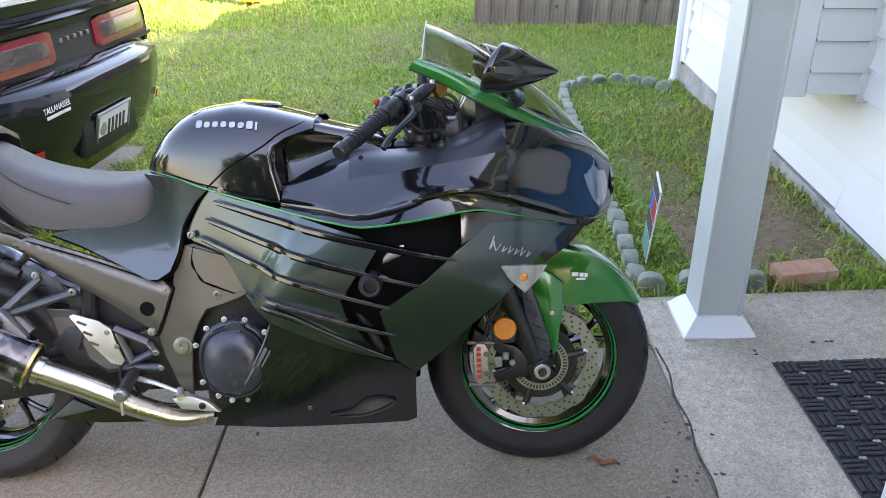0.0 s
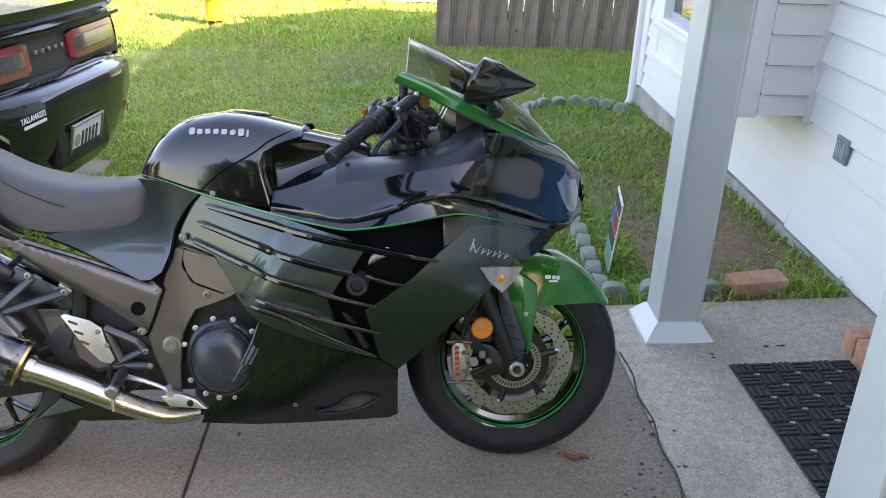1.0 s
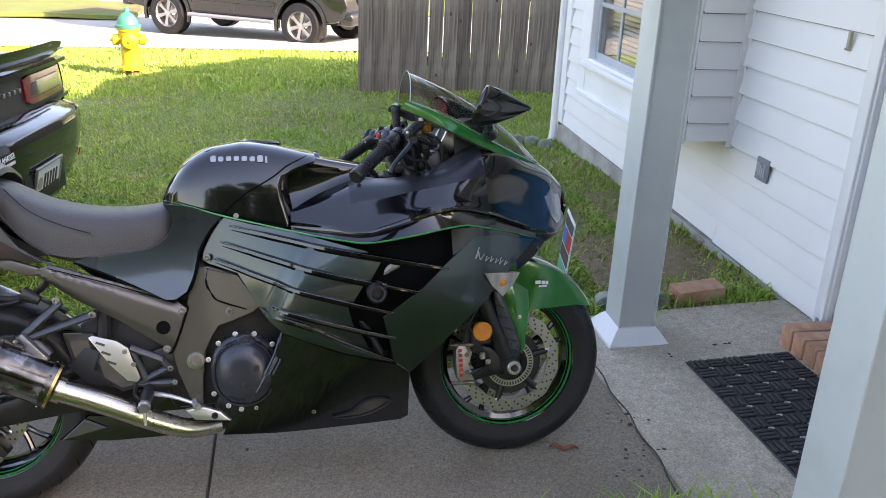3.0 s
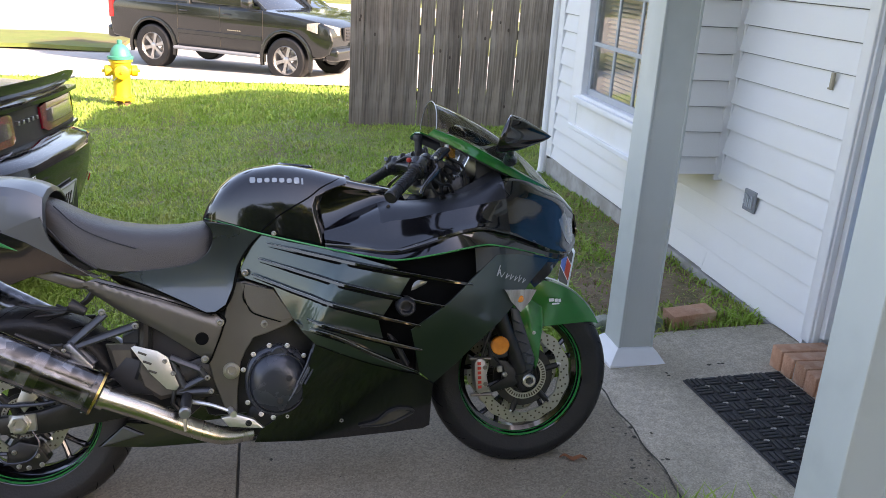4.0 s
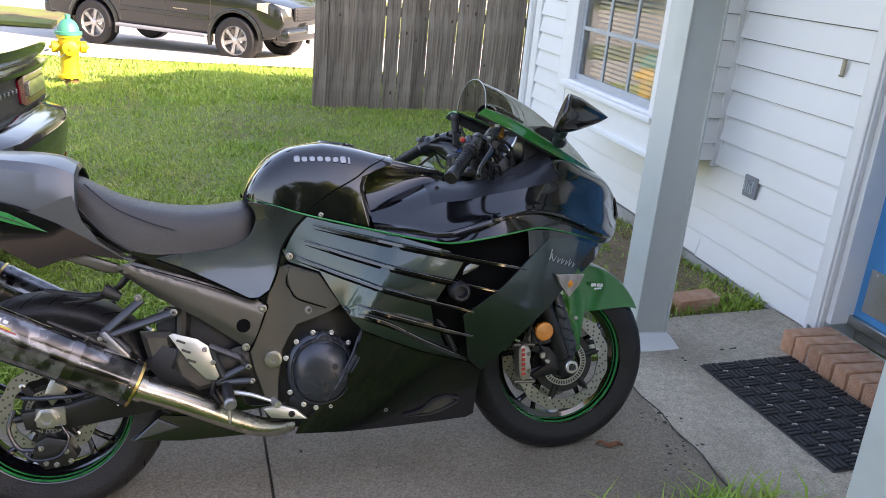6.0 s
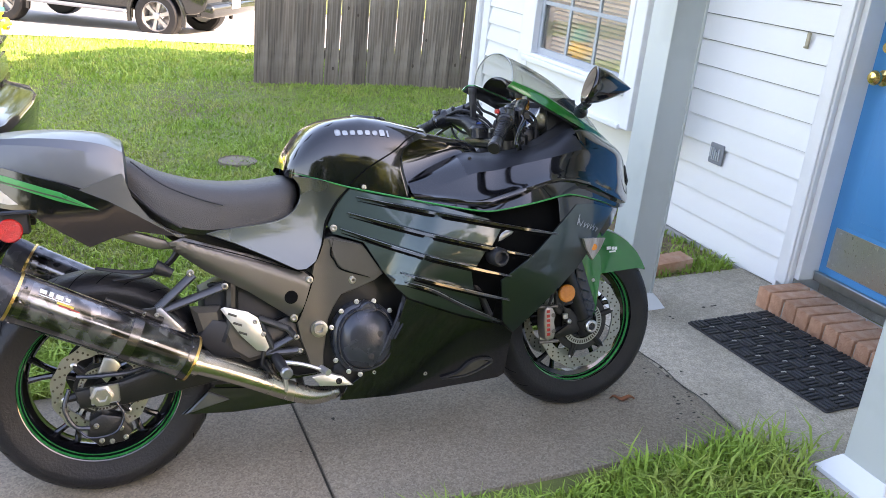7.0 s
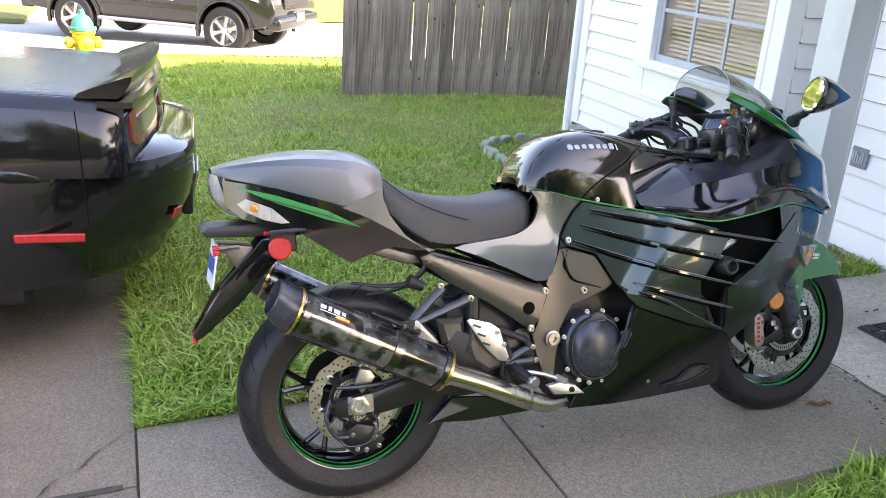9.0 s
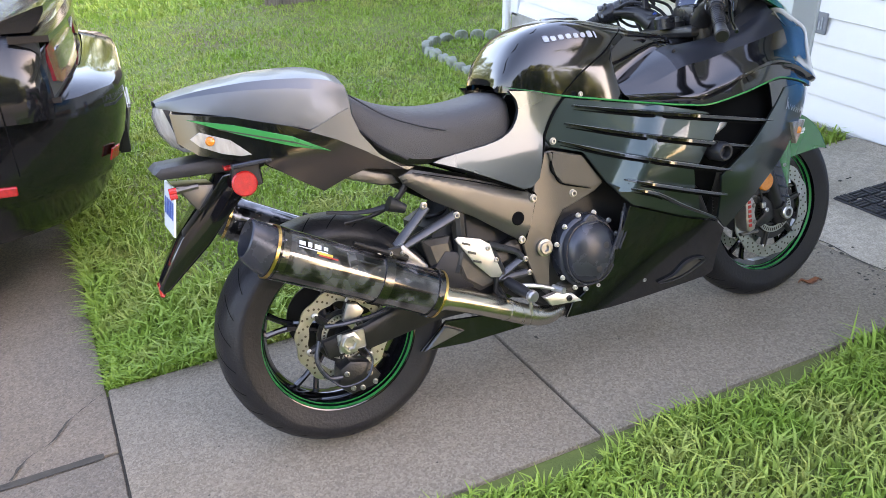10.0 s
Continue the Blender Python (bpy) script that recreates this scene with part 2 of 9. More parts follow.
M["grey_mark"] = material("silver_decal", (0.36, 0.38, 0.39), 0.35, 0.4, (0.45, 0.47, 0.48), 20, 0.5)
M["red_mark"] = material("red_decal", (0.5, 0.03, 0.02), 0.4)
M["green_mark"] = material("teal_decal", (0.10, 0.35, 0.25), 0.4)
M["blue_mark"] = material("blue_decal", (0.05, 0.12, 0.4), 0.4)
M["yellow_mark"] = material("yellow_decal", (0.65, 0.5, 0.08), 0.4)
M["car_black"] = material("black_car_paint", (0.008, 0.008, 0.009), 0.08, 0.0, (0.011, 0.011, 0.012), 6, 0.5, 0.02, 120, rough_var=0.03, spec=0.55, coat=0.3)
M["suv_black"] = material("dark_green_black_car_paint", (0.010, 0.012, 0.012), 0.15, 0.0, (0.014, 0.016, 0.016), 3, 0.5, coat=0.4, rough_var=0.04)
M["car_blue"] = material("grey_blue_car_paint", (0.12, 0.18, 0.27), 0.2, 0.5, (0.14, 0.2, 0.3), 4, 0.5, coat=1.0)
M["dark_glass"] = material("dark_car_glass", (0.012, 0.014, 0.016), 0.05, 0.0, (0.016, 0.018, 0.02), 3, 0.5, coat=1.0, rough_var=0.02)
M["hyd_yellow"] = material("yellow_hydrant_paint", (0.72, 0.50, 0.02), 0.5, 0, (0.62, 0.40, 0.02), 14, 0.5, 0.2, 80)
M["hyd_green"] = material("teal_hydrant_paint", (0.03, 0.25, 0.17), 0.5, 0, (0.03, 0.20, 0.14), 14, 0.5, 0.2, 80)
M["rust"] = material("rusted_iron", (0.22, 0.13, 0.07), 0.9, 0.2, (0.15, 0.09, 0.05), 30, 0.5, 0.4, 120)
M["alloy"] = material("grey_alloy_wheel", (0.45, 0.44, 0.43), 0.35, 0.8, (0.38, 0.37, 0.36), 12, 0.5)
M["grey_plastic"] = material("grey_plastic", (0.22, 0.235, 0.26), 0.55, 0, (0.19, 0.205, 0.23), 30, 0.5, 0.1, 200)
M["tan_metal"] = material("tan_painted_metal", (0.42, 0.38, 0.28), 0.5, 0.2, (0.36, 0.32, 0.24), 20, 0.5)
M["shingle"] = material("grey_roof_shingle", (0.13, 0.125, 0.12), 0.95, 0, (0.09, 0.085, 0.08), 20, 0.5, 0.6, 40)
M["soffit"] = material("white_soffit", (0.78, 0.78, 0.77), 0.6, 0, (0.73, 0.73, 0.72), 8, 0.5)
M["blind"] = material("cream_window_blind", (0.80, 0.68, 0.51), 0.6, 0, (0.72, 0.60, 0.45), 12, 0.5)
M["muntin"] = material("grey_window_muntin", (0.42, 0.45, 0.48), 0.5, 0, (0.38, 0.41, 0.44), 12, 0.5)
M["bark"] = material("tree_bark", (0.13, 0.10, 0.075), 0.95, 0, (0.08, 0.06, 0.045), 12, 0.5, 0.9, 30, stretch=(1, 1, 0.2))
M["leaf"] = material("tree_leaf", (0.06, 0.11, 0.025), 0.5, 0, (0.10, 0.15, 0.035), 2, 0.5)
leaf_tree = M["leaf"].node_tree
through_leaf = leaf_tree.nodes.new("ShaderNodeBsdfTranslucent")
through_leaf.inputs[0].default_value = (0.34, 0.38, 0.10, 1)
leaf_mix = leaf_tree.nodes.new("ShaderNodeMixShader")
leaf_mix.inputs[0].default_value = 0.5
leaf_tree.links.new(leaf_tree.nodes["Principled BSDF"].outputs[0], leaf_mix.inputs[1])
leaf_tree.links.new(through_leaf.outputs[0], leaf_mix.inputs[2])
leaf_tree.links.new(leaf_mix.outputs[0], leaf_tree.nodes["Material Output"].inputs[0])
M["dry_leaf"] = material("dry_brown_leaf", (0.26, 0.09, 0.035), 0.7, 0, (0.17, 0.06, 0.025), 50, 0.5, 0.3, 120)
M["straw"] = material("dry_pine_straw", (0.26, 0.16, 0.09), 0.9, 0, (0.36, 0.25, 0.15), 12, 0.5)
M["mirror"] = material("mirror_glass", (0.9, 0.9, 0.9), 0.02, 1.0, (0.9, 0.9, 0.9), 2, 0.5, rough_var=0.0)
M["pane"] = glass("clear_glass", (0.93, 0.95, 0.95), 0.0, 1.28)
M["screen_glass"] = glass("smoke_tinted_screen", (0.66, 0.66, 0.62), 0.02, 1.2)
M["amber_fluid"] = glass("amber_reservoir", (0.50, 0.22, 0.04), 0.15, 1.3, 0.35)
M["dial"] = material("dial_face", (0.12, 0.15, 0.24), 0.25, 0, (0.16, 0.19, 0.28), 20, 0.5, coat=1.0)


# ---- mesh helpers ----
def finish(name, bm, mat, parent=None, label="", angle=35):
    """Links a bmesh as one mesh object, smooth but for its sharp edges."""
    bmesh.ops.recalc_face_normals(bm, faces=bm.faces)
    me = bpy.data.meshes.new(name)
    bm.to_mesh(me)
    bm.free()
    for p in me.polygons:
        p.use_smooth = True
    me.set_sharp_from_angle(angle=radians(angle))
    me.materials.append(M[mat] if isinstance(mat, str) else mat)
    ob = new(name, me)
    ob.parent = parent
    if label:
        tagged(ob, label)
    return ob


SINGLES = {"bolt", "screw", "caliper_pin", "hose", "disc_button", "brake_hose", "control_cable", "dimple", "drain_hole", "carrier", "script_stroke", "dial_tick", "badge_bar", "screen_bolt", "cover_fin", "lettering_bar", "plate_bar", "sticker_bar",
           "rib", "crease", "weld_collar", "plate_bolt", "tail_winglet", "decal_bar", "light_strip", "exhaust_header", "slot", "stitching", "fin"}


def part(name, bm, mat, parent, label="", angle=35):
    """One mesh object under its thing; bolts and the like become one object each."""
    if name in SINGLES:
        bm.verts.index_update()
        left = set(bm.verts)
        heaps = []
        while left:
            heap, todo = set(), [left.pop()]
            while todo:
                v = todo.pop()
                heap.add(v)
                for e in v.link_edges:
                    o = e.other_vert(v)
                    if o in left:
                        left.discard(o)
                        todo.append(o)
            heaps.append(heap)
        if 1 < len(heaps) < 60:
            heaps.sort(key=lambda h: min(v.index for v in h))
            made = []
            for heap in heaps:
                b = BM()
                twin = {v: b.verts.new(v.co) for v in sorted(heap, key=lambda v: v.index)}
                for f in sorted({f for v in heap for f in v.link_faces}, key=lambda f: tuple(v.index for v in f.verts)):
                    b.faces.new([twin[v] for v in f.verts])
                made.append(finish(name, b, mat, parent, "" if made else label, angle))
            bm.free()
            return made[0]
    return finish(name, bm, mat, parent, label, angle)


def thing(name, m, label, category, group="", kind=""):
    ob = new(name)
    ob.empty_display_size = 0.05
    ob.matrix_world = m
    return tagged(ob, label, category, group, kind)


def BM():
    return bmesh.new()


def box(bm, x0, y0, z0, x1, y1, z1, bevel=0.0, seg=1):
    made = bmesh.ops.create_cube(bm, size=1.0)["verts"]
    m = Matrix.Translation(((x0 + x1) / 2, (y0 + y1) / 2, (z0 + z1) / 2)) @ Matrix.Diagonal((abs(x1 - x0), abs(y1 - y0), abs(z1 - z0), 1))
    bmesh.ops.transform(bm, matrix=m, verts=made)
    if bevel:
        es = list({e for v in made for e in v.link_edges})
        bmesh.ops.bevel(bm, geom=es, offset=bevel, segments=seg, affect="EDGES", profile=0.5)
    return bm


def rings(bm, loops, closed=True, caps=True):
    """Skins a row of loops with equal counts."""
    vs = [[bm.verts.new(p) for p in lp] for lp in loops]
    n = len(vs[0])
    for a, b in zip(vs, vs[1:]):
        for i in range(n if closed else n - 1):
            j = (i + 1) % n
            bm.faces.new((a[i], a[j], b[j], b[i]))
    if caps and closed:
        for lp in (vs[0], vs[-1]):
            if len({tuple(round(c, 5) for c in v.co) for v in lp}) > 2:
                bm.faces.new(lp)
    return bm


def curve(pts, n):
    """Catmull-Rom through points of any dimension, n steps a span."""
    P = [np.array(p, float) for p in pts]
    P = [2 * P[0] - P[1]] + P + [2 * P[-1] - P[-2]]
    out = []
    for i in range(1, len(P) - 2):
        a, b, c, d = P[i - 1:i + 3]
        for k in range(n):
            t = k / n
            out.append(0.5 * (2 * b + (c - a) * t + (2 * a - 5 * b + 4 * c - d) * t * t + (3 * b - a - 3 * c + d) * t ** 3))
    out.append(P[-2])
    return out


def tube(bm, pts, r, n=10, steps=0, caps=True, flat=1.0):
    """A round bar along points; r one radius or one a point; flat squeezes it across."""
    pts = [Vector(p) for p in pts]
    rs = list(r) if isinstance(r, (list, tuple)) else [r] * len(pts)
    if steps:
        both = curve([(*p, q) for p, q in zip(pts, rs)], steps)
        pts, rs = [Vector(q[:3]) for q in both], [float(q[3]) for q in both]
    side = None
    loops = []
    for i, p in enumerate(pts):
        d = (pts[min(i + 1, len(pts) - 1)] - pts[max(i - 1, 0)]).normalized()
        if side is None:
            side = d.orthogonal().normalized()
        side = (side - d * side.dot(d)).normalized()
        up = d.cross(side)
        loops.append([p + side * rs[i] * math.cos(a) + up * rs[i] * flat * math.sin(a) for a in (2 * math.pi * k / n for k in range(n))])
    return rings(bm, loops, True, caps)


def lathe(bm, profile, n=32, m=None):
    """Turns (radius, height) rows about z; m moves it."""
    loops = [[Vector((max(r, 1e-5) * math.cos(a), max(r, 1e-5) * math.sin(a), h)) for a in (2 * math.pi * k / n for k in range(n))] for r, h in profile]
    if m is not None:
        loops = [[m @ p for p in lp] for lp in loops]
    return rings(bm, loops, True, False)


ALONG_Y = Matrix.Rotation(radians(90), 4, "X")   # z of a turned piece comes to lie along -y


def disk(bm, c, r, h, n=20, bevel=0.0):
    """A flat round piece facing -y, its back at c, h thick."""
    b = bevel or h * 0.25
    return lathe(bm, [(0, 0), (r, 0), (r, h - b), (r - b, h), (0, h)], n, Matrix.Translation(c) @ ALONG_Y)


def bolt(bm, c, r=0.008, h=0.006):
    """A socket-head screw facing -y."""
    r *= 0.78
    return lathe(bm, [(r * 1.3, 0), (r * 1.3, h * 0.3), (r, h * 0.35), (r * 0.95, h * 0.9), (r * 0.85, h), (r * 0.55, h), (r * 0.5, h * 0.1), (0, 0.0)], 12, Matrix.Translation(c) @ ALONG_Y)


def prism(bm, pts, y0, y1, bevel=0.0, seg=2):
    """A plate with an outline in x and z, from y0 to y1."""
    a = [bm.verts.new((x, y0, z)) for x, z in pts]
    b = [bm.verts.new((x, y1, z)) for x, z in pts]
    n = len(pts)
    fs = [bm.faces.new(a), bm.faces.new(b[::-1])]
    for i in range(n):
        fs.append(bm.faces.new((a[i], b[i], b[(i + 1) % n], a[(i + 1) % n])))
    bmesh.ops.recalc_face_normals(bm, faces=fs)
    if bevel:
        es = [e for f in fs[:2] for e in f.edges]
        bmesh.ops.bevel(bm, geom=list(set(es)), offset=bevel, segments=seg, affect="EDGES", profile=0.5, clamp_overlap=True)
    return bm


def sheet(bm, grid):
    """Skins a grid of points."""
    vs = [[bm.verts.new(p) for p in row] for row in grid]
    for a, b in zip(vs, vs[1:]):
        for i in range(len(a) - 1):
            bm.faces.new((a[i], a[i + 1], b[i + 1], b[i]))
    return bm


def thicken(bm, by):
    """Gives an open sheet a thickness against its normals."""
    bmesh.ops.recalc_face_normals(bm, faces=bm.faces)
    bmesh.ops.solidify(bm, geom=bm.faces[:], thickness=by)
    return bm


def blend(rows, nu, nv):
    """Resamples rows of points with smooth curves both ways."""
    rows = [curve(r, nv) for r in rows]
    cols = [curve(c, nu) for c in zip(*rows)]
    return [list(r) for r in zip(*cols)]


# ---- ground ----
def lane0(x):
    return 0.017 + 0.02 * x


def fall(x, y):
    """The plot rises to the house and falls to the street."""
    return 0.0269 * (x + 0.5) - 0.0346 * (max(-6.0, min(18.0, y)) - 1.95)


def lane(x, y):
    return lane0(x) + fall(x, y)


def lawn_height(x, y):
    """The lawn lies flush with the walk and runs out level along the street."""
    f = max(0.0, min(1.0, (y - 9.0) / 3.0))
    xx = max(-5.4, min(1.7, x)) * (1 - f) - 1.3 * f
    rise = 0.09 * min(1.0, max(0.0, (y - 6.3) / 2.6)) ** 1.3 if y < 10.5 else max(-0.11, 0.09 - 0.035 * (y - 10.5))
    return lane0(xx) - 0.014 + rise + fall(xx, y) + 0.006 * noise.noise(Vector((x * 1.3, y * 1.3, 0)))


# ---- ground, walk, drive, street ----
bm = BM()
xs = [-400, -150, -60, -25, -14, -10, -8, -6.5, -5, -4] + [-3.4 + 0.2 * i for i in range(28)] + [2.4, 3, 4, 6, 9, 14, 25, 60, 150, 400]
ys = [-400, -150, -60, -25, -12, -7, -4, -2.5] + [-1.6 + 0.2 * i for i in range(92)] + [18, 20, 24, 30, 45, 80, 150, 400]
sheet(bm, [[(x, y, lawn_height(x, y)) for x in xs] for y in ys])
tagged(finish("ground", bm, "grass_soil"), "green lawn soil with bare brown patches", "ground", kind="structure")


def slab(name, x0, y0, x1, y1, parent, mat="concrete", lift=0.0, label=""):
    """A poured slab that follows the fall of the walk."""
    bm = BM()
    box(bm, x0, y0, -0.12, x1, y1, 0.0, 0.006, 2)
    for v in bm.verts:
        v.co.z += lane(v.co.x, v.co.y) + lift
    return part(name, bm, mat, parent, label)


walk_root = thing("pavement", Matrix(), "grey concrete garden walk of sawn slabs with a crack", "pavement", kind="structure")
for a, b in ((-1.885, -0.736), (-0.728, 0.6125)):
    slab("slab", a, 1.60, b, 2.52, walk_root)
bm = BM()
box(bm, -1.9, 1.62, -0.13, 0.62, 2.5, -0.012)
for v in bm.verts:
    v.co.z += lane(v.co.x, v.co.y)
part("joint_bed", bm, "joint", walk_root)
porch = thing("porch_slab", Matrix(), "smooth grey concrete porch slab at the front door", "porch floor", kind="structure")
slab("slab", 0.614, 1.10, 1.66, 2.86, porch, "porch_concrete", lift=0.004)
slab("slab", 0.614, -1.9, 1.66, 1.09, porch, "porch_concrete", lift=0.004)
drive = thing("driveway", Matrix(), "wide grey concrete driveway under a parked black car", "driveway", kind="structure")
slab("slab", -7.2, 2.20, -1.892, 5.05, drive, "drive_concrete", lift=-0.003)
slab("slab", -7.2, -1.5, -1.892, 2.19, drive, "drive_concrete", lift=-0.003)
# unseen slabs behind the camera, added as bright ground for the bike's reflections
for k in range(4):
    for a, b in ((-13.0, -7.22), (-7.2, -3.6), (-3.59, 0.6)):
        slab("slab", a, -4.6 - 3.1 * k, b, -1.51 - 3.1 * k, drive, "drive_concrete", lift=-0.003)
# a wandering crack in the drive and one along the porch joint
for pts, w in (([(-1.90, 2.50), (-1.96, 2.45), (-2.01, 2.40), (-2.05, 2.33), (-2.12, 2.28), (-2.16, 2.21)], 0.007),
               ([(0.62, 2.50), (0.628, 2.35), (0.613, 2.22), (0.622, 2.08), (0.607, 1.95), (0.615, 1.82), (0.598, 1.70), (0.592, 1.62)], 0.0045)):
    bm = BM()
    pp = curve(pts, 9)
    k = [bm.verts.new((p[0] - w * (0.9 + 0.8 * noise.noise(Vector((p[0] * 30, p[1] * 45, 0)))), p[1] - w * 0.5, lane(p[0], p[1]) + 0.0045)) for p in pp]
    q = [bm.verts.new((p[0] + w * 0.7, p[1] + w * 0.5, lane(p[0], p[1]) + 0.0045)) for p in pp]
    for i in range(len(pp) - 1):
        bm.faces.new((k[i], q[i], q[i + 1], k[i + 1]))
    tagged(finish("crack", bm, "joint"), "thin dark crack running across grey concrete", "crack", kind="structure")
bm = BM()
rows = []
for k in range(16):
    x = -1.93 - 0.34 * k / 15
    w = 0.010 + 0.008 * noise.noise(Vector((x * 19, 3, 0))) + 0.004
    rows.append([(x, 2.195 - w, lane(x, 2.195) + 0.0012), (x, 2.195 + w * 0.8, lane(x, 2.195) + 0.0012)])
sheet(bm, rows)
tagged(finish("broken_joint", bm, "joint"), "dark crumbled slab joint in the driveway", "joint", kind="structure")
# street and the paved apron beyond the lawn
bm = BM()
sheet(bm, [[(x, y, lawn_height(x, y) + 0.03) for x in (-300, -60, -20, -8, -3, 0, 3, 10, 40, 300)] for y in (13.1 , 14, 15, 16, 17, 18, 20, 24, 30, 40)])
tagged(finish("road", bm, "road"), "sunlit pale concrete street", "street", kind="structure")
bm = BM()
sheet(bm, [[(x, y, lawn_height(x, y) + 0.06 + 0.02 * math.sin(x * 2.1)) for x in (-14, -10, -7, -5.2, -4.2, -3.6)] for y in (18.6, 19.4, 20.4, 21.4)])
thicken(bm, 0.08)
tagged(finish("verge", bm, "grass_soil"), "strip of bright grass beside the street", "grass verge", kind="structure")
bm = BM()
sheet(bm, [[(x, y, lawn_height(x, y) + 0.06) for x in (0.5, 3, 8, 20)] for y in (20.5, 22, 26, 32)])
thicken(bm, 0.08)
tagged(finish("verge", bm, "grass_soil"), "grass beyond the street beside the fence", "grass verge", kind="structure")


def grass(name, count, seed, place, tall, label, mat="blade", wide=0.006, lean=0.6):
    """Loose blades, each a bent tapering strip; place gives x, y or None."""
    rng = random.Random(seed)
    vs, fs = [], []
    for _ in range(count):
        p = place(rng)
        if p is None:
            continue
        x, y = p
        h = tall * (0.5 + rng.random() ** 2 * 1.1) * (0.75 + 0.5 * noise.noise(Vector((x * 1.7, y * 1.7, 3))))
        z = lawn_height(x, y) - 0.004
        a, d = rng.uniform(0, 6.283), rng.uniform(0, 6.283)
        w = wide * rng.uniform(0.6, 1.3)
        cx, cy = w * math.cos(a), w * math.sin(a)
        bend = h * lean * rng.uniform(0.2, 1.3)
        bx, by = bend * math.cos(d), bend * math.sin(d)
        i = len(vs)
        vs += [(x - cx, y - cy, z), (x + cx, y + cy, z), (x + bx * 0.35 + cx * 0.8, y + by * 0.35 + cy * 0.8, z + h * 0.6),
               (x + bx * 0.35 - cx * 0.8, y + by * 0.35 - cy * 0.8, z + h * 0.6), (x + bx, y + by, z + h * (1 - 0.25 * lean))]
        fs += [(i, i + 1, i + 2, i + 3), (i + 3, i + 2, i + 4)]
    me = bpy.data.meshes.new(name)
    me.from_pydata(vs, [], fs)
    me.materials.append(M[mat])
    return tagged(new(name, me), label, "grass", kind="stuff")


def paved(x, y):
    return (-1.9 < x < 0.62 and 1.6 < y < 2.53) or (0.6 < x < 1.7 and -1.9 < y < 2.86) or (-7.2 < x < -1.88 and -1.5 < y < 5.08) or x > 1.68 and -2 < y < 6.15


def bare(x, y):
    if x > 1.32 and y < 4.7:
        return True
    if x > 0.92 and y < 3.9:
        return noise.noise(Vector((x * 3, y * 3, 2))) > -0.42
    return x > 0.78 and y < 6.2 and noise.noise(Vector((x * 1.6, y * 1.6, 7))) > (0.28 if x < 1.3 else 0.16)


def back_lawn(rng):
    y = 2.5 + rng.random() ** 1.5 * 10.7
    x = rng.uniform(-1.95 if y < 5.1 else -1.95 - (y - 5.0) * 0.55, 1.7 if y < 6.2 else 2.9)
    if paved(x, y) or (y > 8.6 and x > 0.3) or (bare(x, y) and rng.random() < 0.88):
        return None
    return x, y


def far_lawn(rng):
    y = rng.uniform(8.6, 13.15)
    return rng.uniform(-8.0, 5.0), y


def walk_edge(rng):
    if rng.random() < 0.5:
        return rng.uniform(-1.88, -0.4), 2.53 + rng.random() ** 2 * 0.5
    return -1.87 + rng.random() ** 2 * 0.25, rng.uniform(2.53, 4.6)


def front_lawn(rng):
    y = 1.535 - rng.random() ** 1.4 * 1.3
    x = rng.uniform(-1.87, 0.62)
    return (x, y + 0.03 * math.sin(x * 9))


def tuft(rng):
    return rng.gauss(0.42, 0.15), min(1.56, rng.gauss(1.45, 0.06))


def wall_foot(rng):
    y = 2.9 + rng.random() ** 2.2 * 1.5
    return 1.64 - abs(rng.gauss(0, 0.13)) * (1.5 if y < 3.2 else 0.5), y


def edging_foot(rng):
    if rng.random() < 0.5:
        return rng.gauss(0.70, 0.09), rng.uniform(2.88, 5.8)
    return rng.uniform(0.62, 1.6), rng.gauss(2.96, 0.06)


grass("lawn_grass", 190000, 3, back_lawn, 0.045, "short green lawn grass with lighter tips", wide=0.0045, lean=0.95)
grass("lawn_grass", 42000, 4, far_lawn, 0.07, "sunlit lawn grass near the street", wide=0.009)
grass("lawn_grass", 15000, 5, walk_edge, 0.11, "long green grass leaning over the walk's edge", wide=0.0045, lean=1.0)
grass("lawn_grass", 34000, 6, front_lawn, 0.07, "green lawn grass in front of the walk", wide=0.0042, lean=0.9)
grass("grass_tuft", 900, 7, tuft, 0.11, "tall grass tuft at the walk's corner", wide=0.0045, lean=0.8)
grass("grass_tuft", 900, 8, wall_foot, 0.07, "long grass against the house foundation", wide=0.0045, lean=0.9)
grass("grass_tuft", 1800, 9, edging_foot, 0.08, "grass growing through the garden edging", wide=0.004, lean=0.9)


def needles(rng):
    y = rng.uniform(2.9, 5.5)
    return 1.66 - rng.random() ** 1.5 * 0.75, y


grass("pine_straw", 9000, 10, needles, 0.03, "dry brown pine straw beside the house", "straw", 0.003, 2.6)

bm = BM()
sheet(bm, [[(x, y, lawn_height(x, y) + 0.006 + 0.012 * noise.noise(Vector((x * 7, y * 7, 1)))) for x in np.linspace((0.93 if y < 3.8 else 1.32) + 0.14 * noise.noise(Vector((0, y * 1.7, 4))), 1.64, 13)] for y in np.linspace(2.87, 4.25, 30)])
tagged(finish("bed", bm, "bed_soil"), "bare brown soil of the bed beside the house", "flower bed", kind="structure")

# ---- house ----
built = set(scene.objects)
WX = 1.68


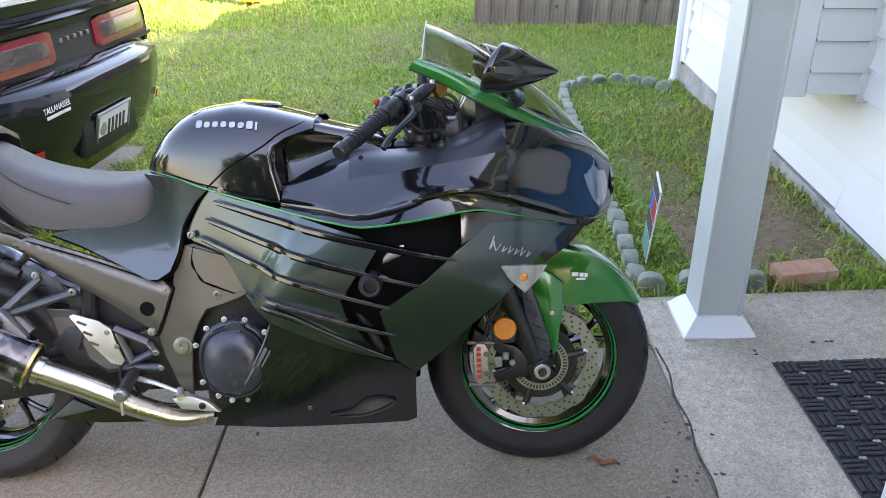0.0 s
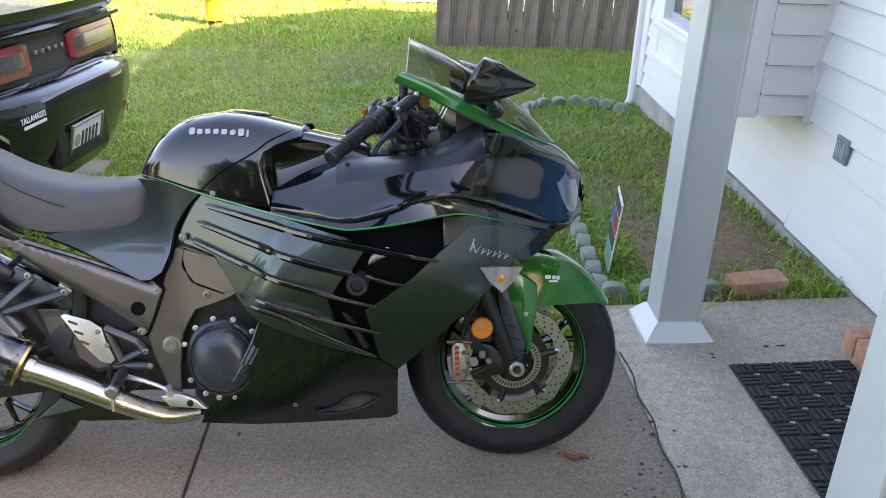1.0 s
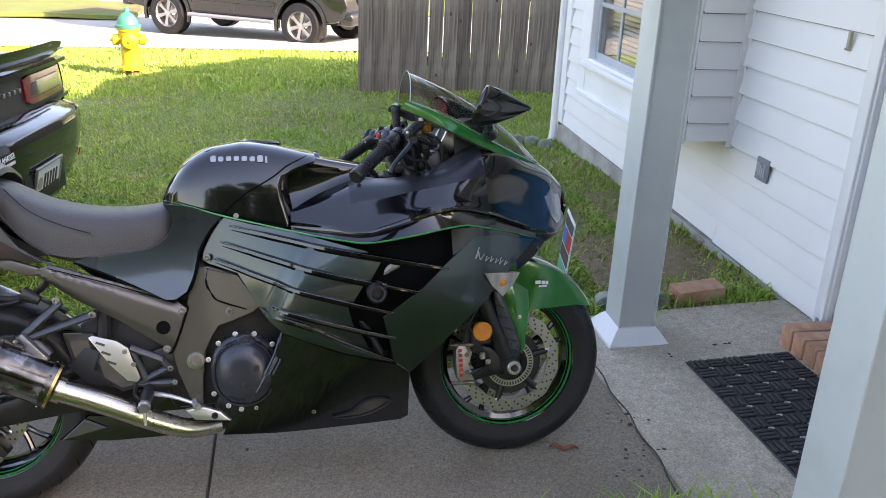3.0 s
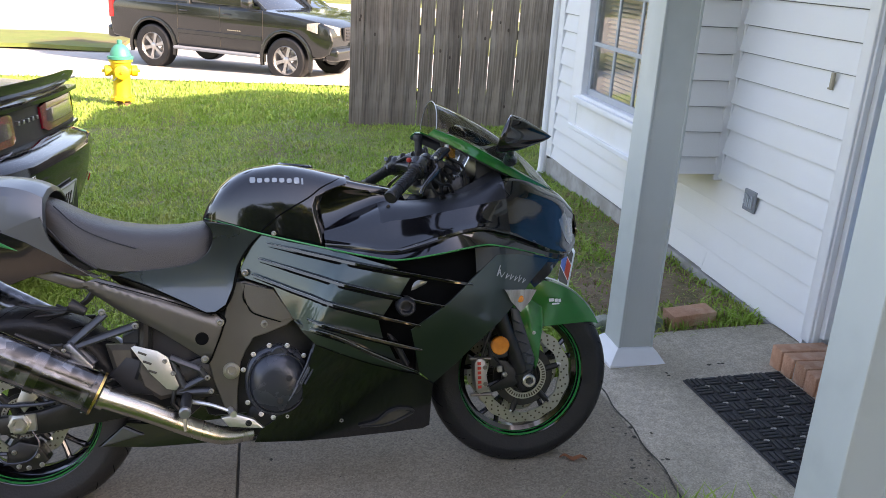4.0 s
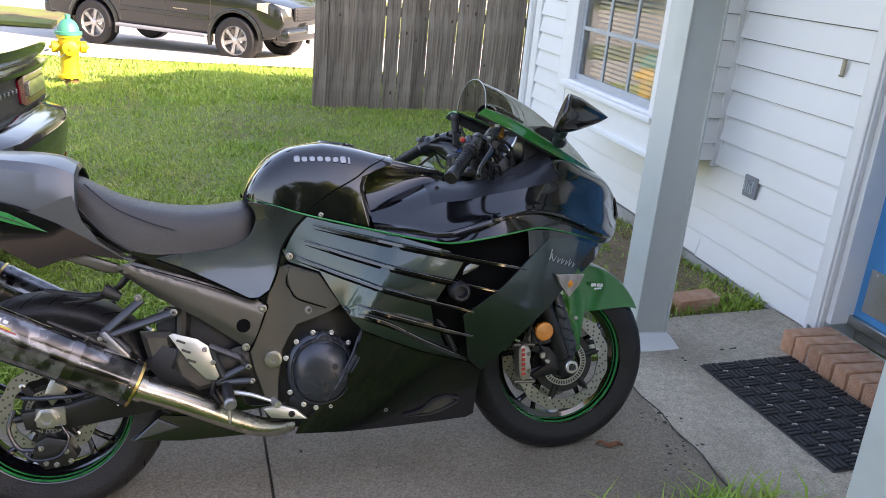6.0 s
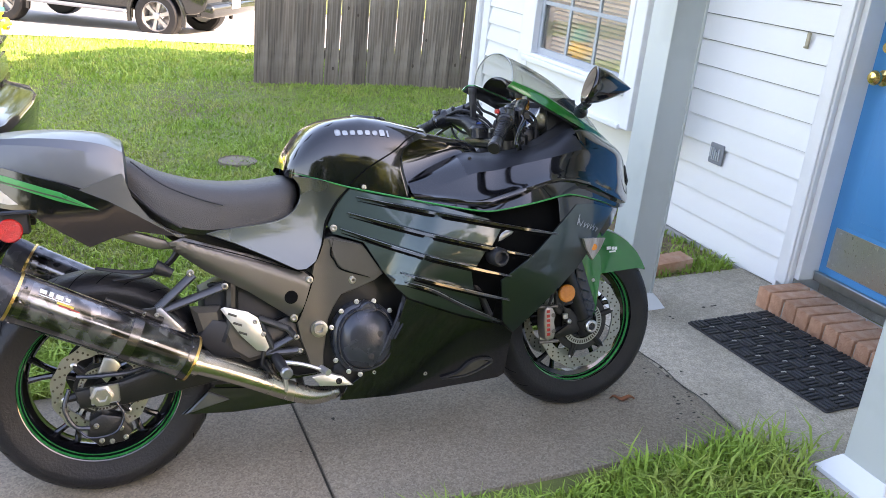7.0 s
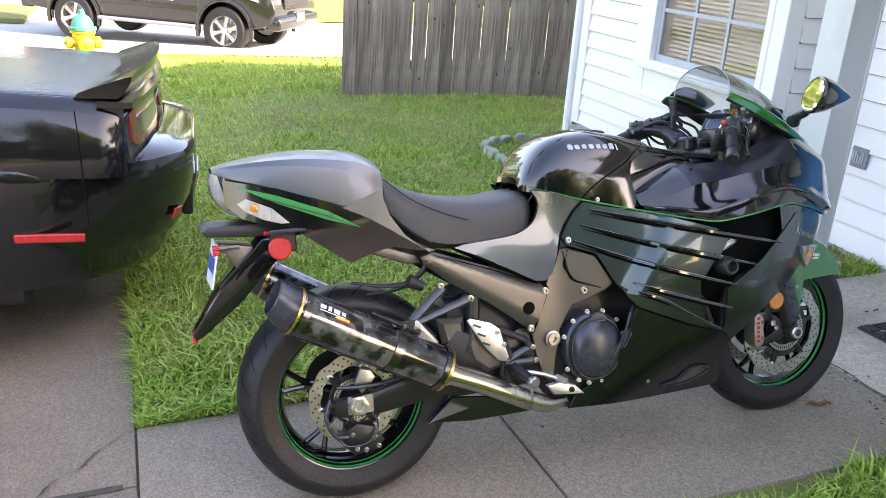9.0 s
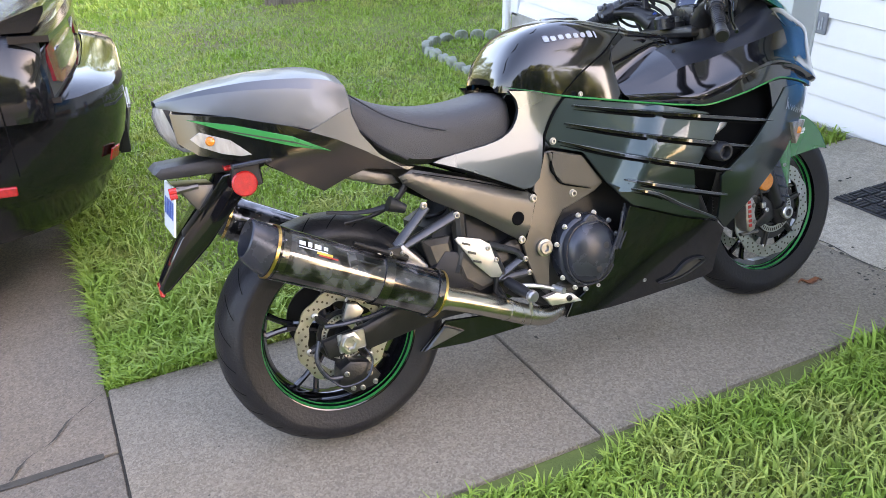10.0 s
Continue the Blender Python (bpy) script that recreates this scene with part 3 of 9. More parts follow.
def boards(root, name, x, y0, y1, z0, z1, facing, step=0.1275, start=0.087):
    """Lap siding: every course a board with its lower lip proud; facing 'x' looks to -x, 'y' to -y."""
    z = start
    while z < z1 - 0.02:
        a, b = max(z, z0), min(z + step, z1)
        if b - a > 0.02:
            bm = BM()
            n = 0.024
            prof = [(-0.002, b + 0.004), (-0.003, b), (-n, a + 0.006), (-n, a), (-n + 0.004, a - 0.001), (-n + 0.006, a + 0.008), (-0.002, a + 0.010)]
            if facing == "x":
                rings(bm, [[(x + d, y, zz) for d, zz in prof] for y in (y0, y1)])
            else:
                rings(bm, [[(xx, x + d, zz) for d, zz in prof] for xx in (y0, y1)])
            part(name, bm, "siding", root)
            # grey strip paints dirt and the shade beneath the board's lip
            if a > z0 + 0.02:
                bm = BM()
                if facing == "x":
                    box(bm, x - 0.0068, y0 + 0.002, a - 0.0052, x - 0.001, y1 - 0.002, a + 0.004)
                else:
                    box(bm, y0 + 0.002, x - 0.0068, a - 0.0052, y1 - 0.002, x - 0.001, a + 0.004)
                part("lap_joint", bm, "lap_shade_dirt", root)
        z += step


def wall(name, x0, y0, z0, x1, y1, z1, mat="trim", label="plain white house wall"):
    bm = BM()
    box(bm, x0, y0, z0, x1, y1, z1)
    return tagged(finish(name, bm, mat), label, "wall", kind="structure")


house_wall = wall("wall_west", WX, 2.50, -0.1, WX + 0.16, 6.15, 2.5, "trim", "white house wall with lap siding")
wall("wall_west_near", WX, -2.0, -0.1, WX + 0.16, 1.47, 2.5, "siding", "white house wall beside the blue door")
wall("wall_over_door", WX, 1.56, 2.24, WX + 0.16, 2.50, 2.5, "trim", "white wall over the blue front door")
wall("wall_north", WX + 0.16, 5.99, -0.1, 9.6, 6.15, 2.5, "siding", "white gable end wall of the house")
wall("wall_south", WX + 0.16, -2.0, -0.1, 9.6, -1.84, 2.5, "siding", "white rear gable wall of the house")
wall("wall_east", 9.6, -2.0, -0.1, 9.76, 6.15, 2.5, "siding", "white far wall of the house")
bm = BM()
box(bm, WX + 0.16, -1.84, -0.05, 9.6, 5.99, 0.13)
tagged(finish("floor", bm, "mortar"), "plain floor inside the house", "floor", kind="structure")
bm = BM()
box(bm, WX + 0.16, -1.84, 2.42, 9.6, 5.99, 2.48)
tagged(finish("ceiling", bm, "soffit"), "plain white ceiling inside the house", "ceiling", kind="structure")
bm = BM()
for y0, y1 in ((-2.3, 6.42),):
    prof = [(1.12, 2.32), (1.12, 2.42), (5.65, 4.45), (10.2, 2.42), (10.2, 2.32), (5.65, 4.33)]
    rings(bm, [[(x, y, z) for x, z in prof] for y in (y0, y1)])
tagged(finish("roof", bm, "shingle"), "grey shingle gable roof of the house", "roof", kind="structure")
bm = BM()
for y in (5.99, -2.0):
    prism(bm, [(1.7, 2.5), (9.7, 2.5), (5.65, 4.3)], y, y + 0.16)
tagged(finish("wall_gable", bm, "siding"), "white gable above the end wall", "wall", kind="structure")
# porch roof runs on unseen past the posts to darken the nose's reflections
bm = BM()
box(bm, 0.42, -2.2, 2.36, 1.66, 3.35, 2.40)
tagged(finish("ceiling_porch", bm, "soffit"), "white porch ceiling over the door", "ceiling", kind="structure")
bm = BM()
rings(bm, [[(0.40, y, 2.40), (0.40, y, 2.52), (1.75, y, 2.80), (1.75, y, 2.66)] for y in (-2.3, 3.4)])
tagged(finish("roof_porch", bm, "shingle"), "grey shingle roof of the porch", "roof", kind="structure")
bm = BM()
box(bm, 0.72, -2.1, 2.16, 0.95, 3.3, 2.36, 0.004)
tagged(finish("porch_beam", bm, "trim"), "white beam along the porch posts", "beam", kind="structure")
boards(house_wall, "siding_board", WX, 4.82, 6.06, 0.10, 2.36, "x")
boards(house_wall, "siding_board", WX, 3.50, 4.82, 0.10, 0.615, "x")
boards(house_wall, "siding_board", WX, 2.60, 3.50, 0.05, 2.36, "x", start=-0.04)
bm = BM()
box(bm, WX - 0.03, 2.55, -0.15, WX + 0.02, 6.15, 0.07, 0.004)
for v in bm.verts:
    if v.co.y > 4 and v.co.z > 0:
        v.co.z += 0.035
tagged(finish("foundation", bm, "foundation"), "grey concrete foundation strip below the siding", "foundation", kind="structure")
bm = BM()
box(bm, WX - 0.03, 6.06, 0.08, WX + 0.02, 6.17, 2.4, 0.004)
tagged(finish("trim_corner", bm, "trim"), "white corner board of the house", "trim", kind="structure")
bm = BM()
box(bm, WX - 0.024, 2.585, 0.04, WX + 0.01, 2.605, 2.36, 0.002)
tagged(finish("trim", bm, "trim"), "white siding channel beside the door", "trim", kind="structure")

# window bay
BX = 1.33
bay = thing("window_bay", Matrix(), "shallow white window bay clad in lap siding", "bay window", kind="structure")
bm = BM()
box(bm, BX + 0.012, 3.50, 0.63, WX + 0.1, 3.56, 2.36)
box(bm, BX + 0.012, 4.76, 0.63, WX + 0.1, 4.82, 2.36)
box(bm, BX + 0.012, 3.56, 0.63, BX + 0.08, 4.76, 0.80)
box(bm, BX + 0.012, 3.56, 2.10, BX + 0.08, 4.76, 2.36)
box(bm, BX + 0.08, 3.56, 0.63, WX + 0.1, 4.76, 0.66)
part("core", bm, "trim", bay)
boards(bay, "siding_board", 3.50, BX + 0.09, WX - 0.045, 0.635, 2.36, "y")
for y0, y1 in ((3.488, 3.59), (4.70, 4.832)):
    bm = BM()
    box(bm, BX - 0.016, y0, 0.62, BX + 0.09, y1, 2.36, 0.004)
    part("corner_board", bm, "trim", bay)
bm = BM()
box(bm, BX - 0.012, 3.59, 0.62, BX + 0.02, 4.70, 0.79, 0.003)
box(bm, BX - 0.03, 3.56, 0.612, BX + 0.02, 4.80, 0.64, 0.004)
part("apron", bm, "trim", bay)
bm = BM()
box(bm, WX - 0.05, 3.484, 0.60, WX - 0.012, 3.512, 2.36, 0.004)
box(bm, WX - 0.016, 3.476, 0.60, WX - 0.002, 3.50, 2.36, 0.004)
part("corner_channel", bm, "trim", bay)
win = thing("window_1", Matrix(), "white sash window with grey muntins and a closed cream blind", "window", kind="structure")
bm = BM()
box(bm, BX - 0.045, 3.57, 0.79, BX + 0.03, 4.73, 0.825, 0.005, 2)
part("window_sill", bm, "trim", win)
bm = BM()
for a in ((3.59, 0.825, 3.64, 2.10), (4.65, 0.825, 4.70, 2.10), (3.64, 2.05, 4.65, 2.10), (3.64, 0.825, 4.65, 0.845)):
    box(bm, BX - 0.02, a[0], a[1], BX + 0.07, a[2], a[3], 0.004)
part("window_frame", bm, "trim", win)
for z0, z1, dx in ((0.845, 1.47, 0.02), (1.44, 2.05, 0.045)):
    bm = BM()
    for a in ((3.64, z0, 3.675, z1), (4.615, z0, 4.65, z1), (3.675, z0, 4.615, z0 + 0.04), (3.675, z1 - 0.03, 4.615, z1)):
        box(bm, BX + dx, a[0], a[1], BX + dx + 0.025, a[2], a[3], 0.003)
    for k in (1, 2):
        y = 3.675 + 0.94 * k / 3
        box(bm, BX + dx + 0.004, y - 0.012, z0 + 0.03, BX + dx + 0.02, y + 0.012, z1 - 0.03, 0.002)
    zm = (z0 + z1) / 2
    box(bm, BX + dx + 0.003, 3.675, zm - 0.012, BX + dx + 0.021, 4.615, zm + 0.012, 0.002)
    part("sash", bm, "muntin", win)
    bm = BM()
    box(bm, BX + dx + 0.010, 3.66, z0 + 0.02, BX + dx + 0.014, 4.63, z1 - 0.015)
    pane = part("pane", bm, "pane", win)
    pane.visible_shadow = False
bm = BM()
z = 0.86
while z < 2.06:
    rings(bm, [[(BX + 0.10, y, z), (BX + 0.120, y, z + 0.0125), (BX + 0.1212, y, z + 0.0115), (BX + 0.1012, y, z - 0.001)] for y in (3.66, 4.63)])
    z += 0.0265
blind = tagged(finish("window_blind", bm, "blind"), "cream slatted blind hanging closed behind the window", "blind")

# downspout at the far corner
bm = BM()
tube(bm, [(WX - 0.034, 6.22, 2.3), (WX - 0.034, 6.22, 0.12), (WX - 0.038, 6.21, -0.02), (WX - 0.062, 6.20, -0.10)], 0.035, 10, 0)
tagged(finish("downspout", bm, "trim"), "white downspout at the house corner", "downspout")

# wall fittings
vent = thing("wall_vent", pose(WX - 0.016, 3.165, 0.565), "small grey plastic vent on white siding", "vent")
bm = BM()
box(bm, -0.014, -0.052, -0.052, 0.0, 0.052, 0.052, 0.004)
part("plate", bm, "grey_plastic", vent)
for y, z0, z1 in ((-0.028, -0.032, 0.03), (-0.012, -0.032, 0.012), (0.004, -0.032, 0.022), (0.020, -0.032, 0.030), (0.034, -0.02, 0.03)):
    bm = BM()
    box(bm, -0.020, y - 0.0045, z0, -0.012, y + 0.0045, z1, 0.001)
    part("fin", bm, "muntin", vent)
hook = thing("wall_bracket", pose(WX - 0.016, 2.742, 1.195), "small tan metal bracket on white siding", "bracket")
bm = BM()
box(bm, -0.012, -0.009, -0.035, 0.0, 0.009, 0.035, 0.002)
box(bm, -0.020, -0.006, -0.033, -0.012, 0.006, -0.026, 0.001)
part("plate", bm, "tan_metal", hook)

# front door
door = thing("door_1", Matrix(), "closed blue panelled front door with brass knob and kick plate", "door", kind="structure")
DX = 1.775
bm = BM()
box(bm, DX, 1.60, 0.175, DX + 0.045, 2.47, 2.20, 0.002)
for y0, y1 in ((1.70, 2.00), (2.07, 2.37)):
    for z0, z1 in ((0.42, 1.0), (1.1, 1.75), (1.83, 2.1)):
        box(bm, DX - 0.006, y0, z0, DX + 0.002, y1, z1, 0.005, 2)
        box(bm, DX - 0.011, y0 + 0.045, z0 + 0.045, DX + 0.002, y1 - 0.045, z1 - 0.045, 0.005, 2)
part("leaf", bm, "door_blue", door)
bm = BM()
box(bm, DX - 0.004, 1.66, 0.21, DX, 2.43, 0.40, 0.001)
kick = part("kick_plate", bm, "steel", door, "brushed steel kick plate")
bm = BM()
for y in (1.69, 1.9, 2.2, 2.40):
    for z in (0.23, 0.38):
        lathe(bm, [(0.006, 0), (0.006, 0.002), (0, 0.003)], 8, Matrix.Translation((DX - 0.004, y, z)) @ Matrix.Rotation(radians(-90), 4, "Y"))
part("screw", bm, "steel", kick)
for z, big in ((1.07, True), (1.195, False)):
    bm = BM()
    prof = [(0.034, 0), (0.034, 0.006), (0.014, 0.012), (0.013, 0.03), (0.028, 0.042), (0.031, 0.058), (0.022, 0.072), (0, 0.075)] if big else [(0.03, 0), (0.03, 0.01), (0.024, 0.022), (0.022, 0.03), (0.0, 0.031)]
    lathe(bm, prof, 24, Matrix.Translation((DX, 2.40, z)) @ Matrix.Rotation(radians(-90), 4, "Y"))
    part("door_handle" if big else "deadbolt", bm, "brass", door, "polished brass knob" if big else "brass deadbolt")
bm = BM()
box(bm, DX - 0.02, 1.56, 0.13, DX + 0.09, 2.50, 0.175, 0.004)
part("threshold", bm, "silver", door)
bm = BM()
for a, b in ((2.47, 2.505), (1.56, 1.60)):
    box(bm, WX - 0.012, a, 0.13, DX + 0.06, b, 2.24, 0.003)
for a, b in ((2.495, 2.585), (1.475, 1.57)):
    box(bm, WX - 0.040, a, 0.09, WX - 0.012, b, 2.30, 0.006, 2)
    box(bm, WX - 0.052, a + 0.012, 0.09, WX - 0.038, a + 0.03, 2.30, 0.003)
box(bm, WX - 0.040, 1.475, 2.24, WX - 0.012, 2.585, 2.34, 0.006, 2)
part("door_casing", bm, "trim", door, "white door casing")

# the house stands as found above its foot
for ob in [o for o in scene.objects if o not in built and o.parent is None]:
    ob.location += Vector((-0.022, 0.028, 0.032 if ob.name.startswith("door") else -0.012 if ob.name.startswith("window") else 0.006))

# porch posts
def porch_post(x, y, label):
    """Boxed post with cover boards and a flared foot; x, y is its middle."""
    g = lane(x, y) - 0.002
    root = thing("porch_post", pose(x, y, g), label, "post", "posts of the porch")
    h = 2.16 - g
    bm = BM()
    box(bm, -0.064, -0.068, 0.0, 0.064, 0.068, h)
    part("core", bm, "post", root)
    for s in (-1, 1):
        bm = BM()
        box(bm, s * 0.064, -0.075, 0.0, s * 0.075, 0.075, h, 0.002)
        part("cover_board", bm, "post", root)
    bm = BM()
    loops = []
    for q, z in ((0.123, 0.0), (0.123, 0.014), (0.118, 0.018), (0.092, 0.055), (0.078, 0.070), (0.072, 0.071)):
        loops.append([(q, q, z), (-q, q, z), (-q, -q, z), (q, -q, z)])
    rings(bm, loops)
    part("foot", bm, "trim", root, "white flared foot with chipped paint")
    return root


porch_post(0.848, 2.664, "white boxed porch post with a flared foot on concrete")
porch_post(0.797, 1.2525, "white porch post at the front edge of the porch")

# brick step and door mat
step = thing("brick_step", pose(0, 0, 0.04), "low step of orange bricks below the front door", "step")
bm = BM()
box(bm, 1.40, 1.40, 0.03, 1.66, 2.47, 0.115)
part("mortar", bm, "mortar", step)
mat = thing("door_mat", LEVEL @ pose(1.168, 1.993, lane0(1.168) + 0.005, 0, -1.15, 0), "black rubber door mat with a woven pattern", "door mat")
bm = BM()
box(bm, -0.207, -0.382, 0, 0.207, 0.382, 0.007, 0.003)
part("base", bm, "rubber_mat", mat)
bm = BM()
cw = 0.069
for i in range(6):
    for j in range(11):
        cx, cy = -0.172 + i * cw, -0.345 + j * cw
        for k in (-1, 0, 1):
            if (i + j) % 2:
                box(bm, cx - 0.030, cy + k * 0.020 - 0.007, 0.006, cx + 0.030, cy + k * 0.020 + 0.007, 0.014, 0.002)
            else:
                box(bm, cx + k * 0.020 - 0.007, cy - 0.030, 0.006, cx + k * 0.020 + 0.007, cy + 0.030, 0.014, 0.002)
part("rib", bm, "rubber_mat", mat)
bm = BM()
for i in range(5):
    for j in range(10):
        if (i + j) % 2:
            box(bm, -0.1375 + i * cw - 0.010, -0.31 + j * cw - 0.006, 0.006, -0.1375 + i * cw + 0.010, -0.31 + j * cw + 0.006, 0.0085)
part("drain_hole", bm, "mortar", mat)

# ---- fence ----
FENCE = Matrix.Translation((0.23, 8.5, -0.215)) @ Matrix.Rotation(radians(-10.5), 4, "Z")
fence = thing("fence", FENCE, "tall weathered grey-brown wooden board fence", "fence")
for z in (0.38, 1.05, 1.7):
    bm = BM()
    box(bm, 0.0, 0.022, z, 3.4, 0.06, z + 0.09, 0.004)
    part("rail", bm, "fence", fence)
for x in (0.06, 1.75, 3.3):
    bm = BM()
    box(bm, x, 0.06, -0.1, x + 0.09, 0.15, 1.85, 0.006)
    part("post", bm, "fence", fence)


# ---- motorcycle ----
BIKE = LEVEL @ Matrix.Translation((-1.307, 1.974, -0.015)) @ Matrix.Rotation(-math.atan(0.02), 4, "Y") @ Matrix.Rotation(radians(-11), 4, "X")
bike = thing("motorcycle", BIKE, "large black and green sport motorcycle leaning on its side stand", "motorcycle")

# half-width of the bodywork over length and height: x, z, w
SKIN = np.array([
    (0.54, 0.600, 0.145), (0.62, 0.700, 0.150), (0.54, 0.800, 0.120), (0.70, 0.790, 0.173), (0.85, 0.755, 0.221), (0.95, 0.738, 0.255), (1.05, 0.714, 0.277),
    (1.20, 0.717, 0.289), (1.30, 0.729, 0.275), (1.40, 0.727, 0.247), (1.50, 0.690, 0.200), (1.56, 0.680, 0.156), (1.64, 0.700, 0.060),
    (0.72, 0.650, 0.189), (0.77, 0.560, 0.210), (0.85, 0.620, 0.250), (0.83, 0.480, 0.228), (1.00, 0.600, 0.289), (1.10, 0.500, 0.279),
    (1.20, 0.600, 0.297), (1.30, 0.600, 0.279), (1.40, 0.600, 0.242), (1.46, 0.610, 0.217), (1.40, 0.550, 0.227), (1.30, 0.450, 0.232),
    (1.20, 0.400, 0.227), (1.15, 0.350, 0.206), (1.00, 0.420, 0.242), (1.00, 0.300, 0.191), (1.14, 0.210, 0.156), (1.00, 0.210, 0.156),
    (0.82, 0.210, 0.159), (0.68, 0.230, 0.150), (0.75, 0.330, 0.183), (1.20, 0.800, 0.264), (1.05, 0.780, 0.258), (1.40, 0.800, 0.231), (1.55, 0.780, 0.161), (0.40, 0.680, 0.140)])


def fit_skin(pts, smooth=0.012):
    """A thin-plate surface through the half-widths."""
    d = np.linalg.norm(pts[:, None, :2] - pts[None, :, :2], axis=2)
    k = np.where(d > 0, d * d * np.log(d + 1e-9), 0) + smooth * np.eye(len(pts))
    p = np.c_[np.ones(len(pts)), pts[:, :2]]
    a = np.block([[k, p], [p.T, np.zeros((3, 3))]])
    return np.linalg.solve(a, np.r_[pts[:, 2], 0, 0, 0])


SKIN_K = fit_skin(SKIN)


def skin(x, z):
    d = np.hypot(SKIN[:, 0] - x, SKIN[:, 1] - z)
    return float((np.where(d > 0, d * d * np.log(d + 1e-9), 0) * SKIN_K[:-3]).sum() + SKIN_K[-3] + SKIN_K[-2] * x + SKIN_K[-1] * z)


def panel(name, outline, mat, parent=None, off=0.0, thick=0.008, edge=0.010, step=0.028, width=skin, label="", both=True, dent=None):
    """A body panel: an outline in x and z laid on the skin of the bodywork, its rim chamfered; the left side mirrors it."""
    outline = [tuple(map(float, p[:2])) for p in outline]
    obs = []
    for side in ((-1, 1) if both else (-1,)):
        bm = BM()
        whole = bm.faces.new([bm.verts.new((x, 0, z)) for x, z in outline])
        for axis, co in (("x", [p[0] for p in outline]), ("z", [p[1] for p in outline])):
            v = math.ceil(min(co) / step) * step
            while v < max(co):
                g = bm.verts[:] + bm.edges[:] + bm.faces[:]
                bmesh.ops.bisect_plane(bm, geom=g, plane_co=(v, 0, v), plane_no=(1, 0, 0) if axis == "x" else (0, 0, 1), dist=1e-5)
                v += step
        bmesh.ops.triangulate(bm, faces=[f for f in bm.faces if len(f.verts) > 4])
        for v in bm.verts:
            w = width(v.co.x, v.co.z) + off
            if dent:
                w += dent(v.co.x, v.co.z)
            v.co.y = side * w
        ext = bmesh.ops.extrude_face_region(bm, geom=bm.faces[:])
        for v in ext["geom"]:
            if isinstance(v, bmesh.types.BMVert):
                v.co.y -= side * thick
        bm.normal_update()
        if edge:
            rim = [e for e in bm.edges if len(e.link_faces) == 2 and e.link_faces[0].normal.dot(e.link_faces[1].normal) < 0.5
                   and side * (e.verts[0].co.y + e.verts[1].co.y) / 2 > max(side * v.co.y for f in e.link_faces for v in f.verts) - thick * 0.5]
            bmesh.ops.bevel(bm, geom=rim, offset=min(0.008, edge * 0.35), segments=1, affect="EDGES", clamp_overlap=True)
        ob = part(name, bm, mat, parent or bike, label, 24)
        obs.append(ob)
        label = ""
    return obs


def strip(name, pts, mat, off, half, high, parent=None, steps=5, width=skin):
    """A raised line along a curve on the skin, on the right side and mirrored on the left."""
    pp = curve(pts, steps)
    for side in (-1, 1):
        bm = BM()
        loops = []
        for i, p in enumerate(pp):
            d = pp[min(i + 1, len(pp) - 1)] - pp[max(i - 1, 0)]
            d = d / (np.hypot(*d) + 1e-9)
            n = (-d[1], d[0])
            taper = min(1.0, 0.25 + 4 * min(i, len(pp) - 1 - i) / len(pp))
            h = half * taper
            w = width(p[0], p[1]) + off
            loops.append([(p[0] + n[0] * h, side * w, p[1] + n[1] * h), (p[0] + n[0] * h * 0.5, side * (w + high), p[1] + n[1] * h * 0.5),
                          (p[0] - n[0] * h * 0.5, side * (w + high), p[1] - n[1] * h * 0.5), (p[0] - n[0] * h, side * w, p[1] - n[1] * h)])
        rings(bm, loops)
        part(name, bm, mat, parent or bike)


